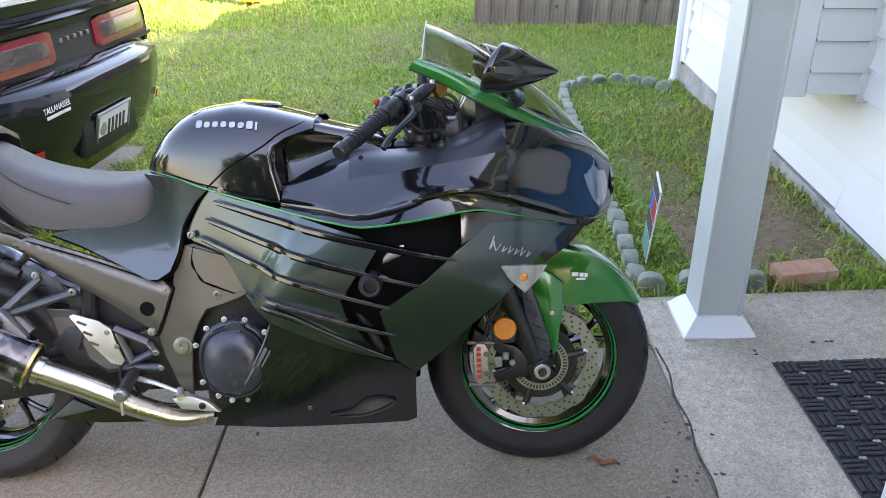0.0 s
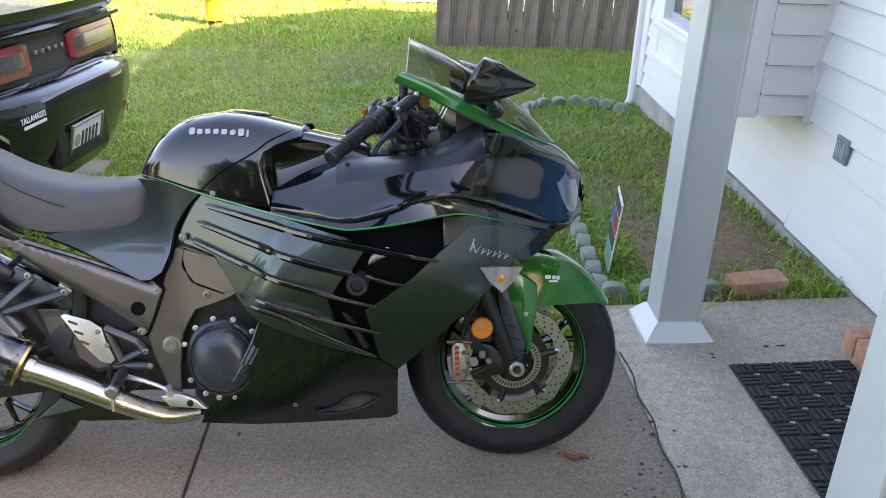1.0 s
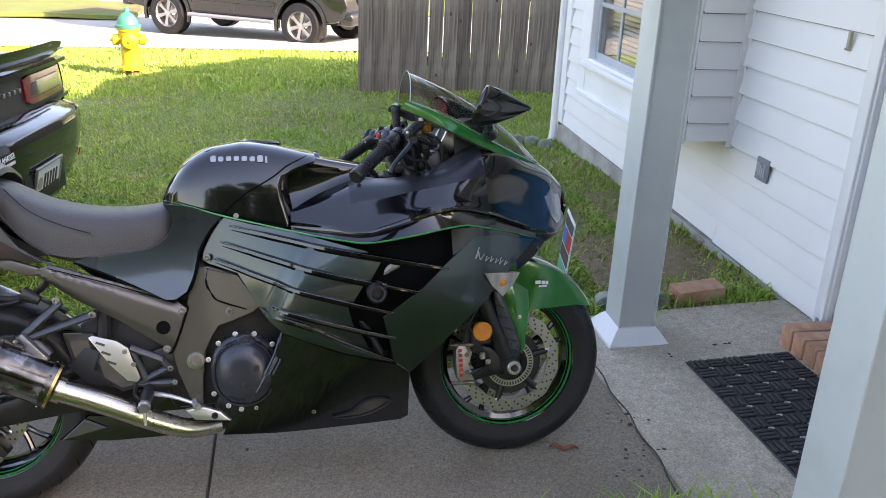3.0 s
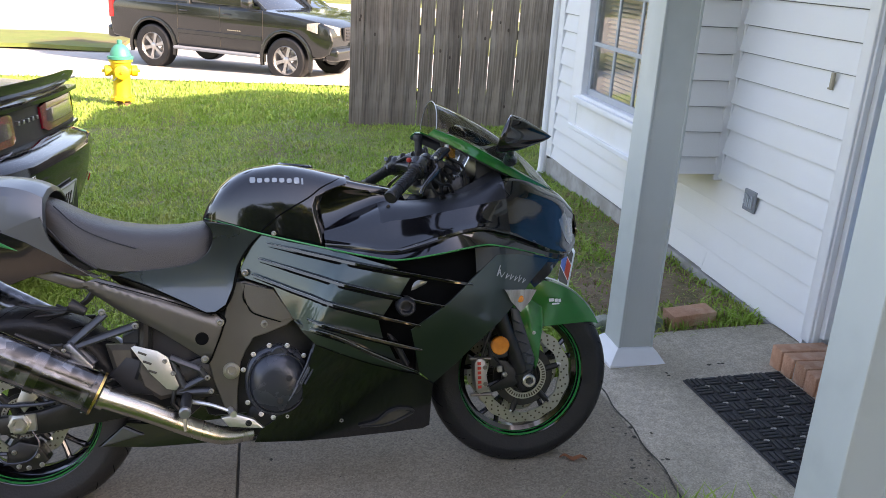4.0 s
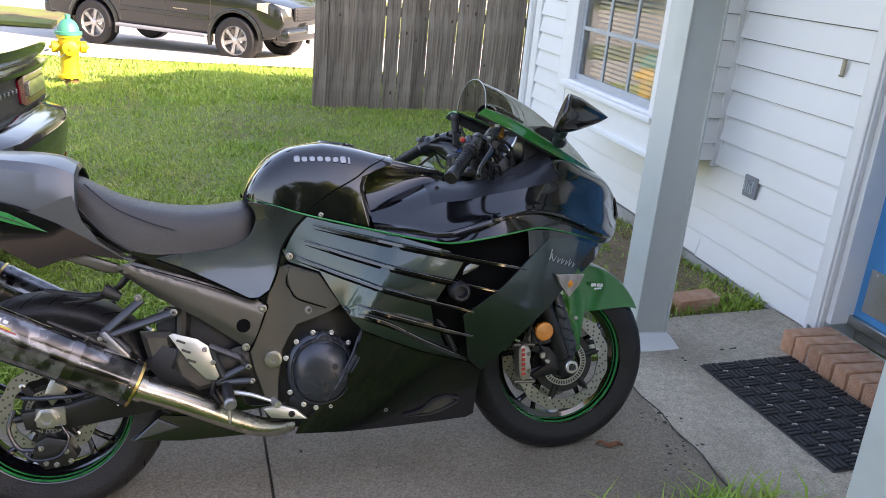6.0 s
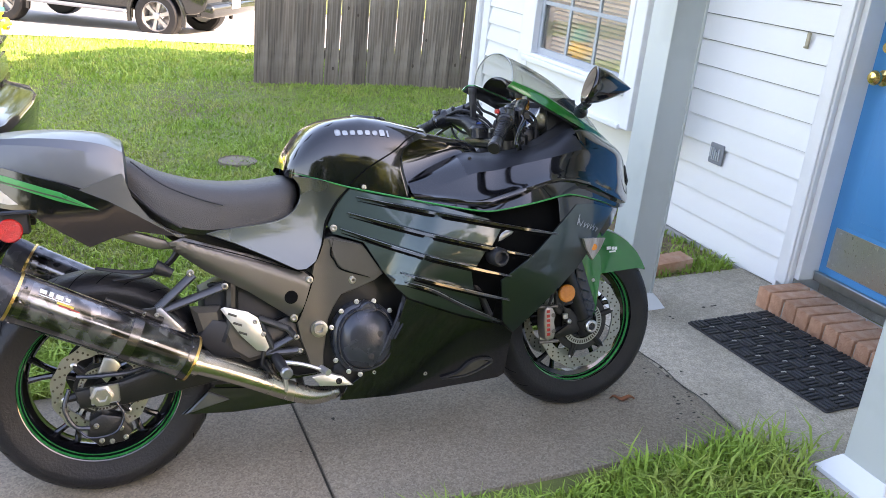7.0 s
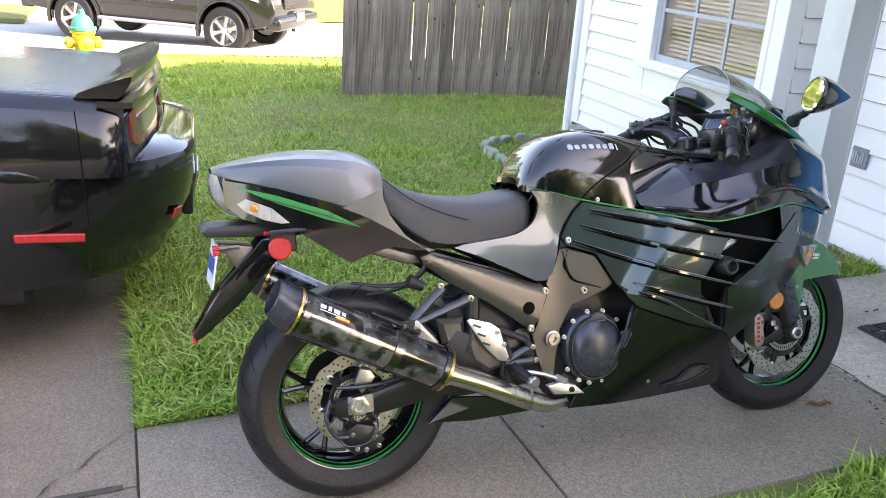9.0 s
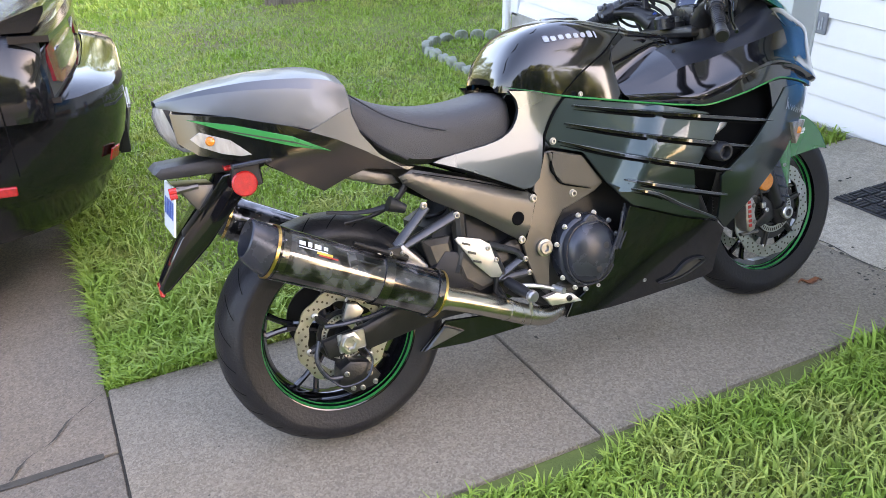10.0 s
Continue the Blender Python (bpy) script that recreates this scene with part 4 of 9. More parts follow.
# --- wheels
def wheel(name, x, r, tyre_w, rim_w, hub_w, discs, spokes):
    """One road wheel: tyre, drop-centre rim with forked spokes, hub, stripe and brake discs."""
    root = new(name)
    root.empty_display_size = 0.05
    root.parent = bike
    root.matrix_basis = Matrix.Translation((x, 0, r)) @ ALONG_Y
    rr = 0.212
    h = tyre_w / 2
    prof = []
    for k in range(25):
        a = math.pi * k / 24
        c, s = math.cos(a), math.sin(a)
        prof.append((rr - 0.004 + (r - rr + 0.004) * abs(s) ** 0.62, h * (abs(c) ** 0.85) * (1 if c > 0 else -1) * (1.0 if abs(s) > 0.35 else 0.82 + 0.18 * abs(s) / 0.35)))
    bm = BM()
    lathe(bm, prof, 72)
    tyre = part("tyre", bm, "rubber", root, "black road tyre with worn grooves", 60)
    # tread grooves lie as thin dark slashes in the shoulder
    bm = BM()
    for k in range(26):
        for s in (-1, 1):
            a0 = 2 * math.pi * (k + (0.5 if s > 0 else 0)) / 26
            for q in range(5):
                u0, u1 = 0.15 + q * 0.15, 0.15 + (q + 1) * 0.15
                pts = []
                for u, da in ((u0, -0.006), (u1, -0.006), (u1, 0.006), (u0, 0.006)):
                    ang = math.pi / 2 - u * 1.0
                    rad = rr - 0.004 + (r - rr + 0.004) * abs(math.sin(ang)) ** 0.62 + 0.0006
                    hh = s * h * abs(math.cos(ang)) ** 0.85
                    a = a0 + da + u * 0.22
                    pts.append(bm.verts.new((rad * math.cos(a), rad * math.sin(a), hh)))
                bm.faces.new(pts)
    tagged(part("groove", bm, "void", tyre), kind="stuff")
    bm = BM()
    e = rim_w / 2
    lathe(bm, [(rr, -e), (rr + 0.007, -e), (rr + 0.007, -e + 0.006), (rr - 0.004, -e + 0.010), (rr - 0.016, -e + 0.03), (rr - 0.03, -e * 0.3), (rr - 0.03, e * 0.3),
               (rr - 0.016, e - 0.03), (rr - 0.004, e - 0.01), (rr + 0.007, e - 0.006), (rr + 0.007, e), (rr, e)], 64)
    rim = part("rim", bm, "black_gloss", root, "gloss black cast rim")
    for k in range(spokes):
        bm = BM()
        a = 2 * math.pi * k / spokes + 0.35
        c, s = Vector((math.cos(a), math.sin(a), 0)), Vector((-math.sin(a), math.cos(a), 0))
        tube(bm, [c * 0.035, c * 0.10, c * 0.125], [0.017, 0.012, 0.013], 8, 3, flat=1.0)
        for q in (-1, 1):
            tube(bm, [c * 0.11 + s * q * 0.004, c * 0.15 + s * q * 0.016, c * 0.195 + s * q * 0.036], [0.010, 0.008, 0.010], 8, 3)
        part("spoke", bm, "black_gloss", root)
    bm = BM()
    lathe(bm, [(0, -hub_w), (0.022, -hub_w), (0.03, -hub_w * 0.8), (0.045, -hub_w * 0.5), (0.04, 0), (0.045, hub_w * 0.5), (0.03, hub_w * 0.8), (0.022, hub_w), (0, hub_w)], 28)
    part("hub", bm, "black_metal", root)
    bm = BM()
    for q in (1, -1):
        for r0, z0, r1, z1 in ((0.2068, e - 0.0115, 0.2030, e - 0.0170), (0.1990, e - 0.0240, 0.1972, e - 0.0272)):
            lathe(bm, [(r0, q * z0), (r1, q * z1), (r1 - 0.0006, q * z1), (r0 - 0.0006, q * z0)], 64)
    part("stripe", bm, "green_line", rim, "thin green pinstripe round the rim")
    for z, ro, ri, holes in discs:
        disc_ring(root, z, ro, ri, holes)
    return root


def disc_ring(root, z, ro, ri, holes):
    """A wavy floating brake disc with drillings on a dark carrier."""
    bm = BM()
    n = 96
    def ring(rad, zz, wave):
        return [((rad + wave * math.cos(12 * 2 * math.pi * k / n)) * math.cos(2 * math.pi * k / n), (rad + wave * math.cos(12 * 2 * math.pi * k / n)) * math.sin(2 * math.pi * k / n), zz) for k in range(n)]
    rings(bm, [ring(ri, z, 0.002), ring(ro, z, -0.0025), ring(ro, z + 0.005, -0.0025), ring(ri, z + 0.005, 0.002), ring(ri, z, 0.002)], True, False)
    d = part("brake_disc", bm, "disc", root, "drilled steel brake disc")
    bm = BM()
    for k in range(holes):
        for q in (0, 1, 2):
            a = 2 * math.pi * (k + q * 0.33) / holes
            rad = ri + (ro - ri) * (0.22 + 0.28 * q)
            lathe(bm, [(0.0032, 0), (0.0032, 0.0004), (0, 0.0004)], 8, Matrix.Translation((rad * math.cos(a), rad * math.sin(a), z + 0.0051)))
            lathe(bm, [(0.0032, 0), (0.0032, -0.0004), (0, -0.0004)], 8, Matrix.Translation((rad * math.cos(a), rad * math.sin(a), z - 0.0001)))
    part("drilling", bm, "joint", d)
    bm = BM()
    lathe(bm, [(0.045, z - 0.002), (ri - 0.022, z - 0.001), (ri - 0.022, z + 0.004), (0.045, z + 0.004)], 40)
    for k in range(6):
        a = 2 * math.pi * k / 6 + 0.2
        c = Vector((math.cos(a), math.sin(a), 0))
        tube(bm, [c * 0.05 + Vector((0, 0, z + 0.001)), c * (ri + 0.004) + Vector((0, 0, z + 0.001))], [0.014, 0.009], 8)
    part("carrier", bm, "black_metal", d)
    bm = BM()
    for k in range(6):
        a = 2 * math.pi * k / 6 + 0.2
        lathe(bm, [(0.009, -0.002), (0.009, 0.007), (0.006, 0.009), (0, 0.009)], 12, Matrix.Translation(((ri + 0.002) * math.cos(a), (ri + 0.002) * math.sin(a), z)))
    part("disc_button", bm, "silver", d)


def tone_ring(root, z, ro, ri, n):
    bm = BM()
    lathe(bm, [(ri, z), (ro, z), (ro, z + 0.003), (ri, z + 0.003), (ri, z)], 48)
    t = part("sensor_ring", bm, "disc", root, "slotted steel sensor ring")
    bm = BM()
    for k in range(n):
        a = 2 * math.pi * k / n
        m = Matrix.Rotation(a, 4, "Z")
        for zz in (z + 0.0032, z - 0.0004):
            vs = [bm.verts.new(m @ Vector(p)) for p in ((ri + 0.005, -0.0022, zz), (ro - 0.004, -0.0026, zz), (ro - 0.004, 0.0026, zz), (ri + 0.005, 0.0022, zz))]
            bm.faces.new(vs)
    part("slot", bm, "joint", t)


front = wheel("front_wheel", 1.485, 0.297, 0.122, 0.098, 0.07, [(0.062, 0.155, 0.120, 30), (-0.067, 0.155, 0.120, 30)], 5)
rear = wheel("rear_wheel", 0.006, 0.305, 0.192, 0.158, 0.09, [(0.088, 0.125, 0.092, 24)], 5)
tone_ring(front, 0.074, 0.074, 0.055, 48)
tone_ring(rear, 0.098, 0.060, 0.046, 40)

# --- front end
Y = -1                                             # the right side
for s in (-1, 1):
    bm = BM()
    tube(bm, [(1.475, s * 0.10, 0.305), (1.440, s * 0.105, 0.40), (1.395, s * 0.105, 0.52)], [0.023, 0.025, 0.027], 14, 3)
    tube(bm, [(1.49, s * 0.10, 0.27), (1.47, s * 0.10, 0.32)], 0.030, 14)
    leg = part("fork_leg", bm, "black_metal", bike, "black upside-down fork leg")
    bm = BM()
    tube(bm, [(1.405, s * 0.105, 0.495), (1.36, s * 0.105, 0.62), (1.28, s * 0.105, 0.84)], 0.021, 14)
    part("stanchion", bm, "ti", leg, "polished fork stanchion")
    bm = BM()
    lathe(bm, [(0.021, -0.03), (0.021, 0.004), (0.018, 0.007), (0.012, 0.007), (0.011, -0.006), (0, -0.006)], 24, Matrix.Translation((1.485, s * 0.132, 0.297)) @ (ALONG_Y if s < 0 else Matrix.Rotation(radians(-90), 4, "X")))
    part("axle_cap", bm, "steel", leg)
    # caliper behind the leg
    bm = BM()
    prism(bm, [(1.311, 0.368), (1.322, 0.382), (1.342, 0.378), (1.353, 0.355), (1.348, 0.328), (1.353, 0.300), (1.345, 0.275), (1.325, 0.268), (1.313, 0.280), (1.310, 0.32)], s * 0.088, s * 0.140, 0.007, 2)
    cal = part("brake_caliper", bm, "caliper", bike, "bronze-grey radial brake caliper with red mark")
    bm = BM()
    for z in (0.380, 0.266):
        tube(bm, [(1.298, s * 0.125, z), (1.366, s * 0.125, z - 0.004)], 0.006, 10)
    for x, z in ((1.343, 0.352), (1.343, 0.300)):
        disk(bm, (x, s * 0.139, z), 0.007, 0.003, 12)
    part("caliper_pin", bm, "frame_grey", cal)
    bm = BM()
    for k, z in enumerate(np.linspace(0.288, 0.362, 6)):
        box(bm, 1.319, s * 0.1405, z, 1.330, s * 0.1425, z + 0.009)
    part("lettering_bar", bm, "red_mark", cal)
    bm = BM()
    prism(bm, [(1.36, 0.375), (1.42, 0.36), (1.45, 0.33), (1.47, 0.29), (1.44, 0.275), (1.37, 0.262), (1.362, 0.28), (1.41, 0.305), (1.41, 0.33), (1.365, 0.35)], s * 0.098, s * 0.112, 0.004)
    part("caliper_bracket", bm, "black_metal", leg)
    bm = BM()
    disk(bm, (1.392, s * 0.135 + (0.012 if s > 0 else 0), 0.418), 0.029, 0.012, 28)
    refl = part("reflector", bm, "amber", bike, "round amber side reflector")
    bm = BM()
    box(bm, 1.36, s * 0.108, 0.375, 1.42, s * 0.134, 0.43, 0.006)
    part("reflector_bracket", bm, "black_satin", refl)
    bm = BM()
    tube(bm, [(1.34, s * 0.12, 0.385), (1.36, s * 0.13, 0.45), (1.40, s * 0.11, 0.52), (1.36, s * 0.09, 0.62)], 0.005, 8, 5)
    tube(bm, [(1.40, s * 0.118, 0.345), (1.37, s * 0.135, 0.40), (1.34, s * 0.12, 0.47), (1.33, s * 0.10, 0.55)], 0.004, 8, 5)
    part("brake_hose", bm, "black_satin", cal)
    bm = BM()
    box(bm, 1.385, s * 0.118, 0.33, 1.402, s * 0.132, 0.35, 0.003)
    disk(bm, (1.41, s * 0.118, 0.32), 0.008, 0.01, 10)
    part("sensor", bm, "silver", leg)
    # ribbed fork guard
    bm = BM()
    prism(bm, [(1.432, 0.532), (1.462, 0.522), (1.512, 0.36), (1.502, 0.318), (1.472, 0.322), (1.448, 0.42)], s * 0.092, s * 0.118, 0.006)
    guard = part("fork_guard", bm, "engine_black", bike, "ribbed black fork guard")
    bm = BM()
    for k in range(5):
        z = 0.49 - k * 0.035
        tube(bm, [(1.438 + k * 0.010, s * 0.119, z), (1.464 + k * 0.0115, s * 0.119, z - 0.012)], 0.003, 6)
    part("rib", bm, "engine_black", guard)

# front mudguard, an arched shell over the tyre
bm = BM()
rows = []
for k in range(15):
    a = radians(114 - 6.0 * k)
    t = k / 14
    rad = 0.312 + 0.012 * math.sin(math.pi * t)
    skirt = min(rad - 0.012, max(0.165, 0.158 / math.sin(a)))
    half = 0.080 * (1 - 0.30 * max(0, t - 0.6) / 0.4)
    row = []
    for u in np.linspace(-1, 1, 17):
        q = abs(u)
        w = half * math.sin(min(1.0, q * 1.7) * math.pi / 2) + 0.006 * max(0.0, q - 0.6)
        r2 = rad - 0.016 * min(1.0, q / 0.6) ** 2 - max(0.0, q - 0.6) / 0.4 * (rad - 0.016 - skirt)
        row.append((1.485 + r2 * math.cos(a), (1 if u > 0 else -1) * w, 0.297 + r2 * math.sin(a)))
    rows.append(row)
sheet(bm, rows)
thicken(bm, 0.003)
mud = part("front_mudguard", bm, "green", bike, "gloss green front mudguard", 30)
for s in (-1, 1):
    bm = BM()
    prism(bm, [(1.432, 0.53), (1.452, 0.560), (1.50, 0.555), (1.545, 0.52), (1.547, 0.462), (1.536, 0.40), (1.530, 0.345), (1.516, 0.318), (1.508, 0.36), (1.478, 0.44)], s * 0.084, s * 0.098, 0.006)
    part("mudguard_cheek", bm, "green", mud)
    bm = BM()
    bolt(bm, (1.515, s * 0.098 if s < 0 else 0.104, 0.44), 0.006, 0.005)
    part("bolt", bm, "steel", mud)
bm = BM()
for k, (dx, w) in enumerate(((0, 0.016), (0.019, 0.010), (0.031, 0.008))):
    box(bm, 1.566 + dx, -0.1, 0.536 - dx * 0.1, 1.566 + dx + w, -0.0985, 0.546 - dx * 0.1)
box(bm, 1.576, -0.1, 0.526, 1.60, -0.0985, 0.531)
part("decal_bar", bm, "white_mark", mud)

# --- engine, frame, swingarm
bm = BM()
box(bm, 0.50, -0.12, 0.26, 1.02, 0.12, 0.66, 0.03, 2)
box(bm, 0.90, -0.16, 0.30, 1.14, 0.16, 0.70, 0.03, 2)
box(bm, 0.62, -0.13, 0.19, 1.05, 0.13, 0.30, 0.03, 2)
engine = part("engine", bm, "black_metal", bike, "black inline engine block")
bm = BM()
box(bm, 1.12, -0.17, 0.36, 1.16, 0.17, 0.70, 0.004)
for k in range(30):
    box(bm, 1.16, -0.165, 0.375 + k * 0.0105, 1.168, 0.165, 0.379 + k * 0.0105)
part("radiator", bm, "black_metal", bike)
bm = BM()
for k in range(4):
    y = -0.12 + k * 0.08
    tube(bm, [(1.06, y, 0.50), (1.12, y, 0.42), (1.10, y, 0.30), (0.98, y * 0.8, 0.22), (0.80, y * 0.5, 0.19)], 0.021, 10, 4)
part("exhaust_header", bm, "ti", bike)
bm = BM()
tube(bm, [(1.10, -0.225, 0.60), (1.115, -0.235, 0.635), (1.15, -0.235, 0.655), (1.155, -0.225, 0.69)], [0.020, 0.018, 0.018, 0.016], 12, 4)
tube(bm, [(1.085, -0.225, 0.58), (1.10, -0.232, 0.60)], 0.024, 12)
part("coolant_pipe", bm, "silver", engine, "silver coolant pipe elbow")
bm = BM()
tube(bm, [(1.05, -0.21, 0.70), (1.10, -0.22, 0.68), (1.16, -0.22, 0.70), (1.22, -0.2, 0.68)], 0.012, 10, 4)
tube(bm, [(1.0, -0.21, 0.55), (1.05, -0.22, 0.48), (1.09, -0.21, 0.40)], 0.010, 10, 4)
part("hose", bm, "black_satin", engine)
# frame slider
bm = BM()
lathe(bm, [(0, 0), (0.024, 0), (0.027, 0.006), (0.027, 0.05), (0.022, 0.06), (0.016, 0.06), (0.014, 0.04), (0, 0.04)], 24, Matrix.Translation((1.080, -0.265, 0.590)) @ ALONG_Y)
tube(bm, [(1.082, -0.18, 0.585), (1.082, -0.25, 0.585)], 0.014, 12)
part("frame_slider", bm, "black_satin", bike, "round black crash slider")
# clutch cover
CC = (0.716, 0.368)
bm = BM()
rad = []
for k in range(48):
    a = 2 * math.pi * k / 48
    rad.append((CC[0] + 0.092 * math.cos(a) * (1 - 0.05 * math.cos(2 * a)), CC[1] + 0.098 * math.sin(a)))
loops = []
for sc, y in ((1.06, -0.12), (1.06, -0.160), (1.02, -0.165), (0.965, -0.167), (0.955, -0.179), (0.935, -0.184), (0.905, -0.184), (0.895, -0.180), (0.85, -0.188), (0.76, -0.196), (0.60, -0.203), (0.40, -0.207), (0.2, -0.209), (0.02, -0.2095)):
    loops.append([(CC[0] + (x - CC[0]) * sc, y, CC[1] + (z - CC[1]) * sc) for x, z in rad])
rings(bm, loops)
clutch = part("clutch_cover", bm, "engine_black", bike, "satin blue-black round clutch cover")
bm = BM()
for a in (-2.6, -2.1, 2.75, 2.25, 1.75, 1.25, 0.7, 0.25, -0.9, -1.35, -1.75):
    bolt(bm, (CC[0] + 0.103 * math.cos(a), -0.160, CC[1] + 0.109 * math.sin(a)), 0.0072, 0.009)
part("bolt", bm, "alu", clutch)
bm = BM()
for x, z in ((0.724, 0.372), (0.750, 0.386), (0.722, 0.346), (0.720, 0.322), (0.746, 0.358)):
    lathe(bm, [(0, -0.0005), (0.008, -0.0005), (0.0095, 0.001), (0.0075, 0.0015), (0, 0.0004)], 16, Matrix.Translation((x, -0.2065, z)) @ ALONG_Y)
part("dimple", bm, "black_satin", clutch)
bm = BM()
lathe(bm, [(0.026, -0.01), (0.026, 0.014), (0.022, 0.018), (0, 0.018)], 24, Matrix.Translation((CC[0] + 0.01, -0.165, CC[1] + 0.082)) @ ALONG_Y)
box(bm, CC[0] - 0.008, -0.19, CC[1] + 0.078, CC[0] + 0.028, -0.18, CC[1] + 0.086, 0.003)
part("oil_cap", bm, "engine_black", clutch)
bm = BM()
for d in (0.0, 0.012, 0.022):
    tube(bm, [(0.818 + d * 0.4, -0.200, 0.465 + d), (0.800 + d, -0.206, 0.42), (0.770 + d, -0.206, 0.365)], 0.004, 6, 3)
tube(bm, [(0.83, -0.205, 0.45), (0.745, -0.20, 0.318)], 0.005, 6)
part("cover_fin", bm, "engine_black", clutch)
# frame plate and swingarm covers
def flat_side(w):
    return lambda x, z: w


panel("frame_plate", [(0.604, 0.66), (0.640, 0.668), (0.72, 0.64), (0.775, 0.553), (0.75, 0.535), (0.70, 0.515), (0.655, 0.50), (0.632, 0.465), (0.615, 0.43), (0.60, 0.34), (0.595, 0.26), (0.56, 0.30), (0.535, 0.38), (0.525, 0.44), (0.572, 0.552), (0.585, 0.60)],
      "frame_grey", off=0, width=lambda x, z: 0.150 + 0.20 * max(0, x - 0.62) - 0.06 * max(0, 0.45 - z), label="satin bronze-grey frame casting")
panel("frame_cover", [(0.628, 0.662), (0.718, 0.640), (0.768, 0.560), (0.735, 0.548), (0.66, 0.575), (0.642, 0.60)], "frame_grey", off=0.006, width=lambda x, z: 0.150 + 0.20 * max(0, x - 0.62) + 0.002)
def rail_w(x, z):
    """The rail's face between a bevel along its upper edge and a slope along its lower one."""
    top = 0.700 - 0.385 * (x - 0.235)
    low = 0.668 - 0.735 * (x - 0.205)
    f = (top - z) / max(0.03, top - low)
    return 0.146 + 0.013 * max(0.0, min(1.0, f / 0.17)) - 0.016 * max(0.0, f - 0.70) / 0.30 + 0.002 * math.sin(math.pi * max(0.0, min(1.0, f)))


panel("frame_rail", [(0.199, 0.689), (0.240, 0.698), (0.40, 0.640), (0.549, 0.580), (0.574, 0.556), (0.55, 0.49), (0.525, 0.44), (0.511, 0.45), (0.40, 0.535), (0.29, 0.603), (0.212, 0.668)],
      "frame_grey", off=0.003, width=rail_w, label="satin bronze-grey frame cover with a round hole", step=0.010)
# near-black disc stands in for the shade inside the rail's hole
bm = BM()
disk(bm, (0.512, -0.158, 0.510), 0.019, 0.0075, 24)
part("hole", bm, "void", bike)
strip("seam", [(0.640, 0.662), (0.632, 0.62), (0.642, 0.598), (0.66, 0.572), (0.735, 0.545)], "void", 0.001, 0.0022, 0.008, width=lambda x, z: 0.150 + 0.20 * max(0, x - 0.62))
strip("seam", [(0.552, 0.584), (0.578, 0.560), (0.572, 0.538), (0.552, 0.488), (0.526, 0.436), (0.508, 0.448)], "void", -0.004, 0.003, 0.008, width=lambda x, z: 0.152)
strip("seam", [(0.236, 0.692), (0.40, 0.634), (0.549, 0.574)], "void", 0.002, 0.0016, 0.004, width=lambda x, z: 0.158)
bm = BM()
for x, z, r in ((0.565, 0.553, 0.011), (0.516, 0.450, 0.011), (0.689, 0.540, 0.012), (0.42, 0.371, 0.0)):
    if r:
        bolt(bm, (x, -0.162, z), r, 0.007)
part("bolt", bm, "bolt_steel", bike)
bm = BM()
lathe(bm, [(0.024, 0), (0.024, 0.008), (0.017, 0.009), (0.016, 0.014), (0.009, 0.014), (0.008, 0.006), (0, 0.006)], 24, Matrix.Translation((0.587, -0.150, 0.408)) @ ALONG_Y)
part("pivot_bolt", bm, "bolt_steel", bike, "large hex pivot bolt")
for s in (-1, 1):
    bm = BM()
    prism(bm, [(0.50, 0.45), (0.58, 0.44), (0.60, 0.34), (0.52, 0.33), (0.30, 0.29), (0.06, 0.262), (-0.05, 0.268), (-0.06, 0.318), (0.06, 0.330), (0.30, 0.39)], s * 0.105, s * 0.135, 0.01)
    part("swingarm", bm, "black_metal", bike, "black cast swingarm" if s < 0 else "")
bm = BM()
lathe(bm, [(0.030, 0), (0.030, 0.012), (0.022, 0.014), (0.022, 0.022), (0.014, 0.022), (0.012, 0.014), (0, 0.014)], 6, Matrix.Translation((0.006, -0.135, 0.300)) @ ALONG_Y)
part("axle_nut", bm, "silver", bike, "large bare steel axle nut")
bm = BM()
box(bm, -0.022, -0.138, 0.276, 0.05, -0.134, 0.326, 0.003)
part("chain_adjuster", bm, "silver", bike)
# rear caliper under the axle with hose loop
bm = BM()
prism(bm, [(-0.03, 0.235), (0.00, 0.25), (0.05, 0.235), (0.075, 0.19), (0.05, 0.165), (-0.01, 0.160), (-0.04, 0.19)], -0.14, -0.085, 0.008)
rc = part("rear_caliper", bm, "black_metal", bike, "black rear brake caliper")
bm = BM()
for x, z in ((-0.015, 0.22), (0.045, 0.205), (0.055, 0.178), (-0.005, 0.178), (0.02, 0.172)):
    bolt(bm, (x, -0.14, z), 0.007, 0.008)
part("bolt", bm, "bolt_steel", rc)
bm = BM()
tube(bm, [(-0.06, -0.145, 0.22), (-0.03, -0.155, 0.195), (0.03, -0.155, 0.20), (0.055, -0.15, 0.24), (0.04, -0.15, 0.28)], 0.003, 6, 6)
tube(bm, [(-0.07, -0.145, 0.33), (-0.085, -0.15, 0.28), (-0.065, -0.15, 0.23), (-0.03, -0.15, 0.22)], 0.006, 8, 6)
tube(bm, [(-0.05, -0.145, 0.36), (0.02, -0.15, 0.355), (0.12, -0.14, 0.36), (0.3, -0.13, 0.42)], 0.006, 8, 6)
part("brake_hose", bm, "engine_black", rc)
bm = BM()
prism(bm, [(0.02, 0.33), (0.06, 0.372), (0.045, 0.395), (0.02, 0.40), (0.0, 0.36)], -0.14, -0.125, 0.004)
part("hose_clip", bm, "silver", rc)
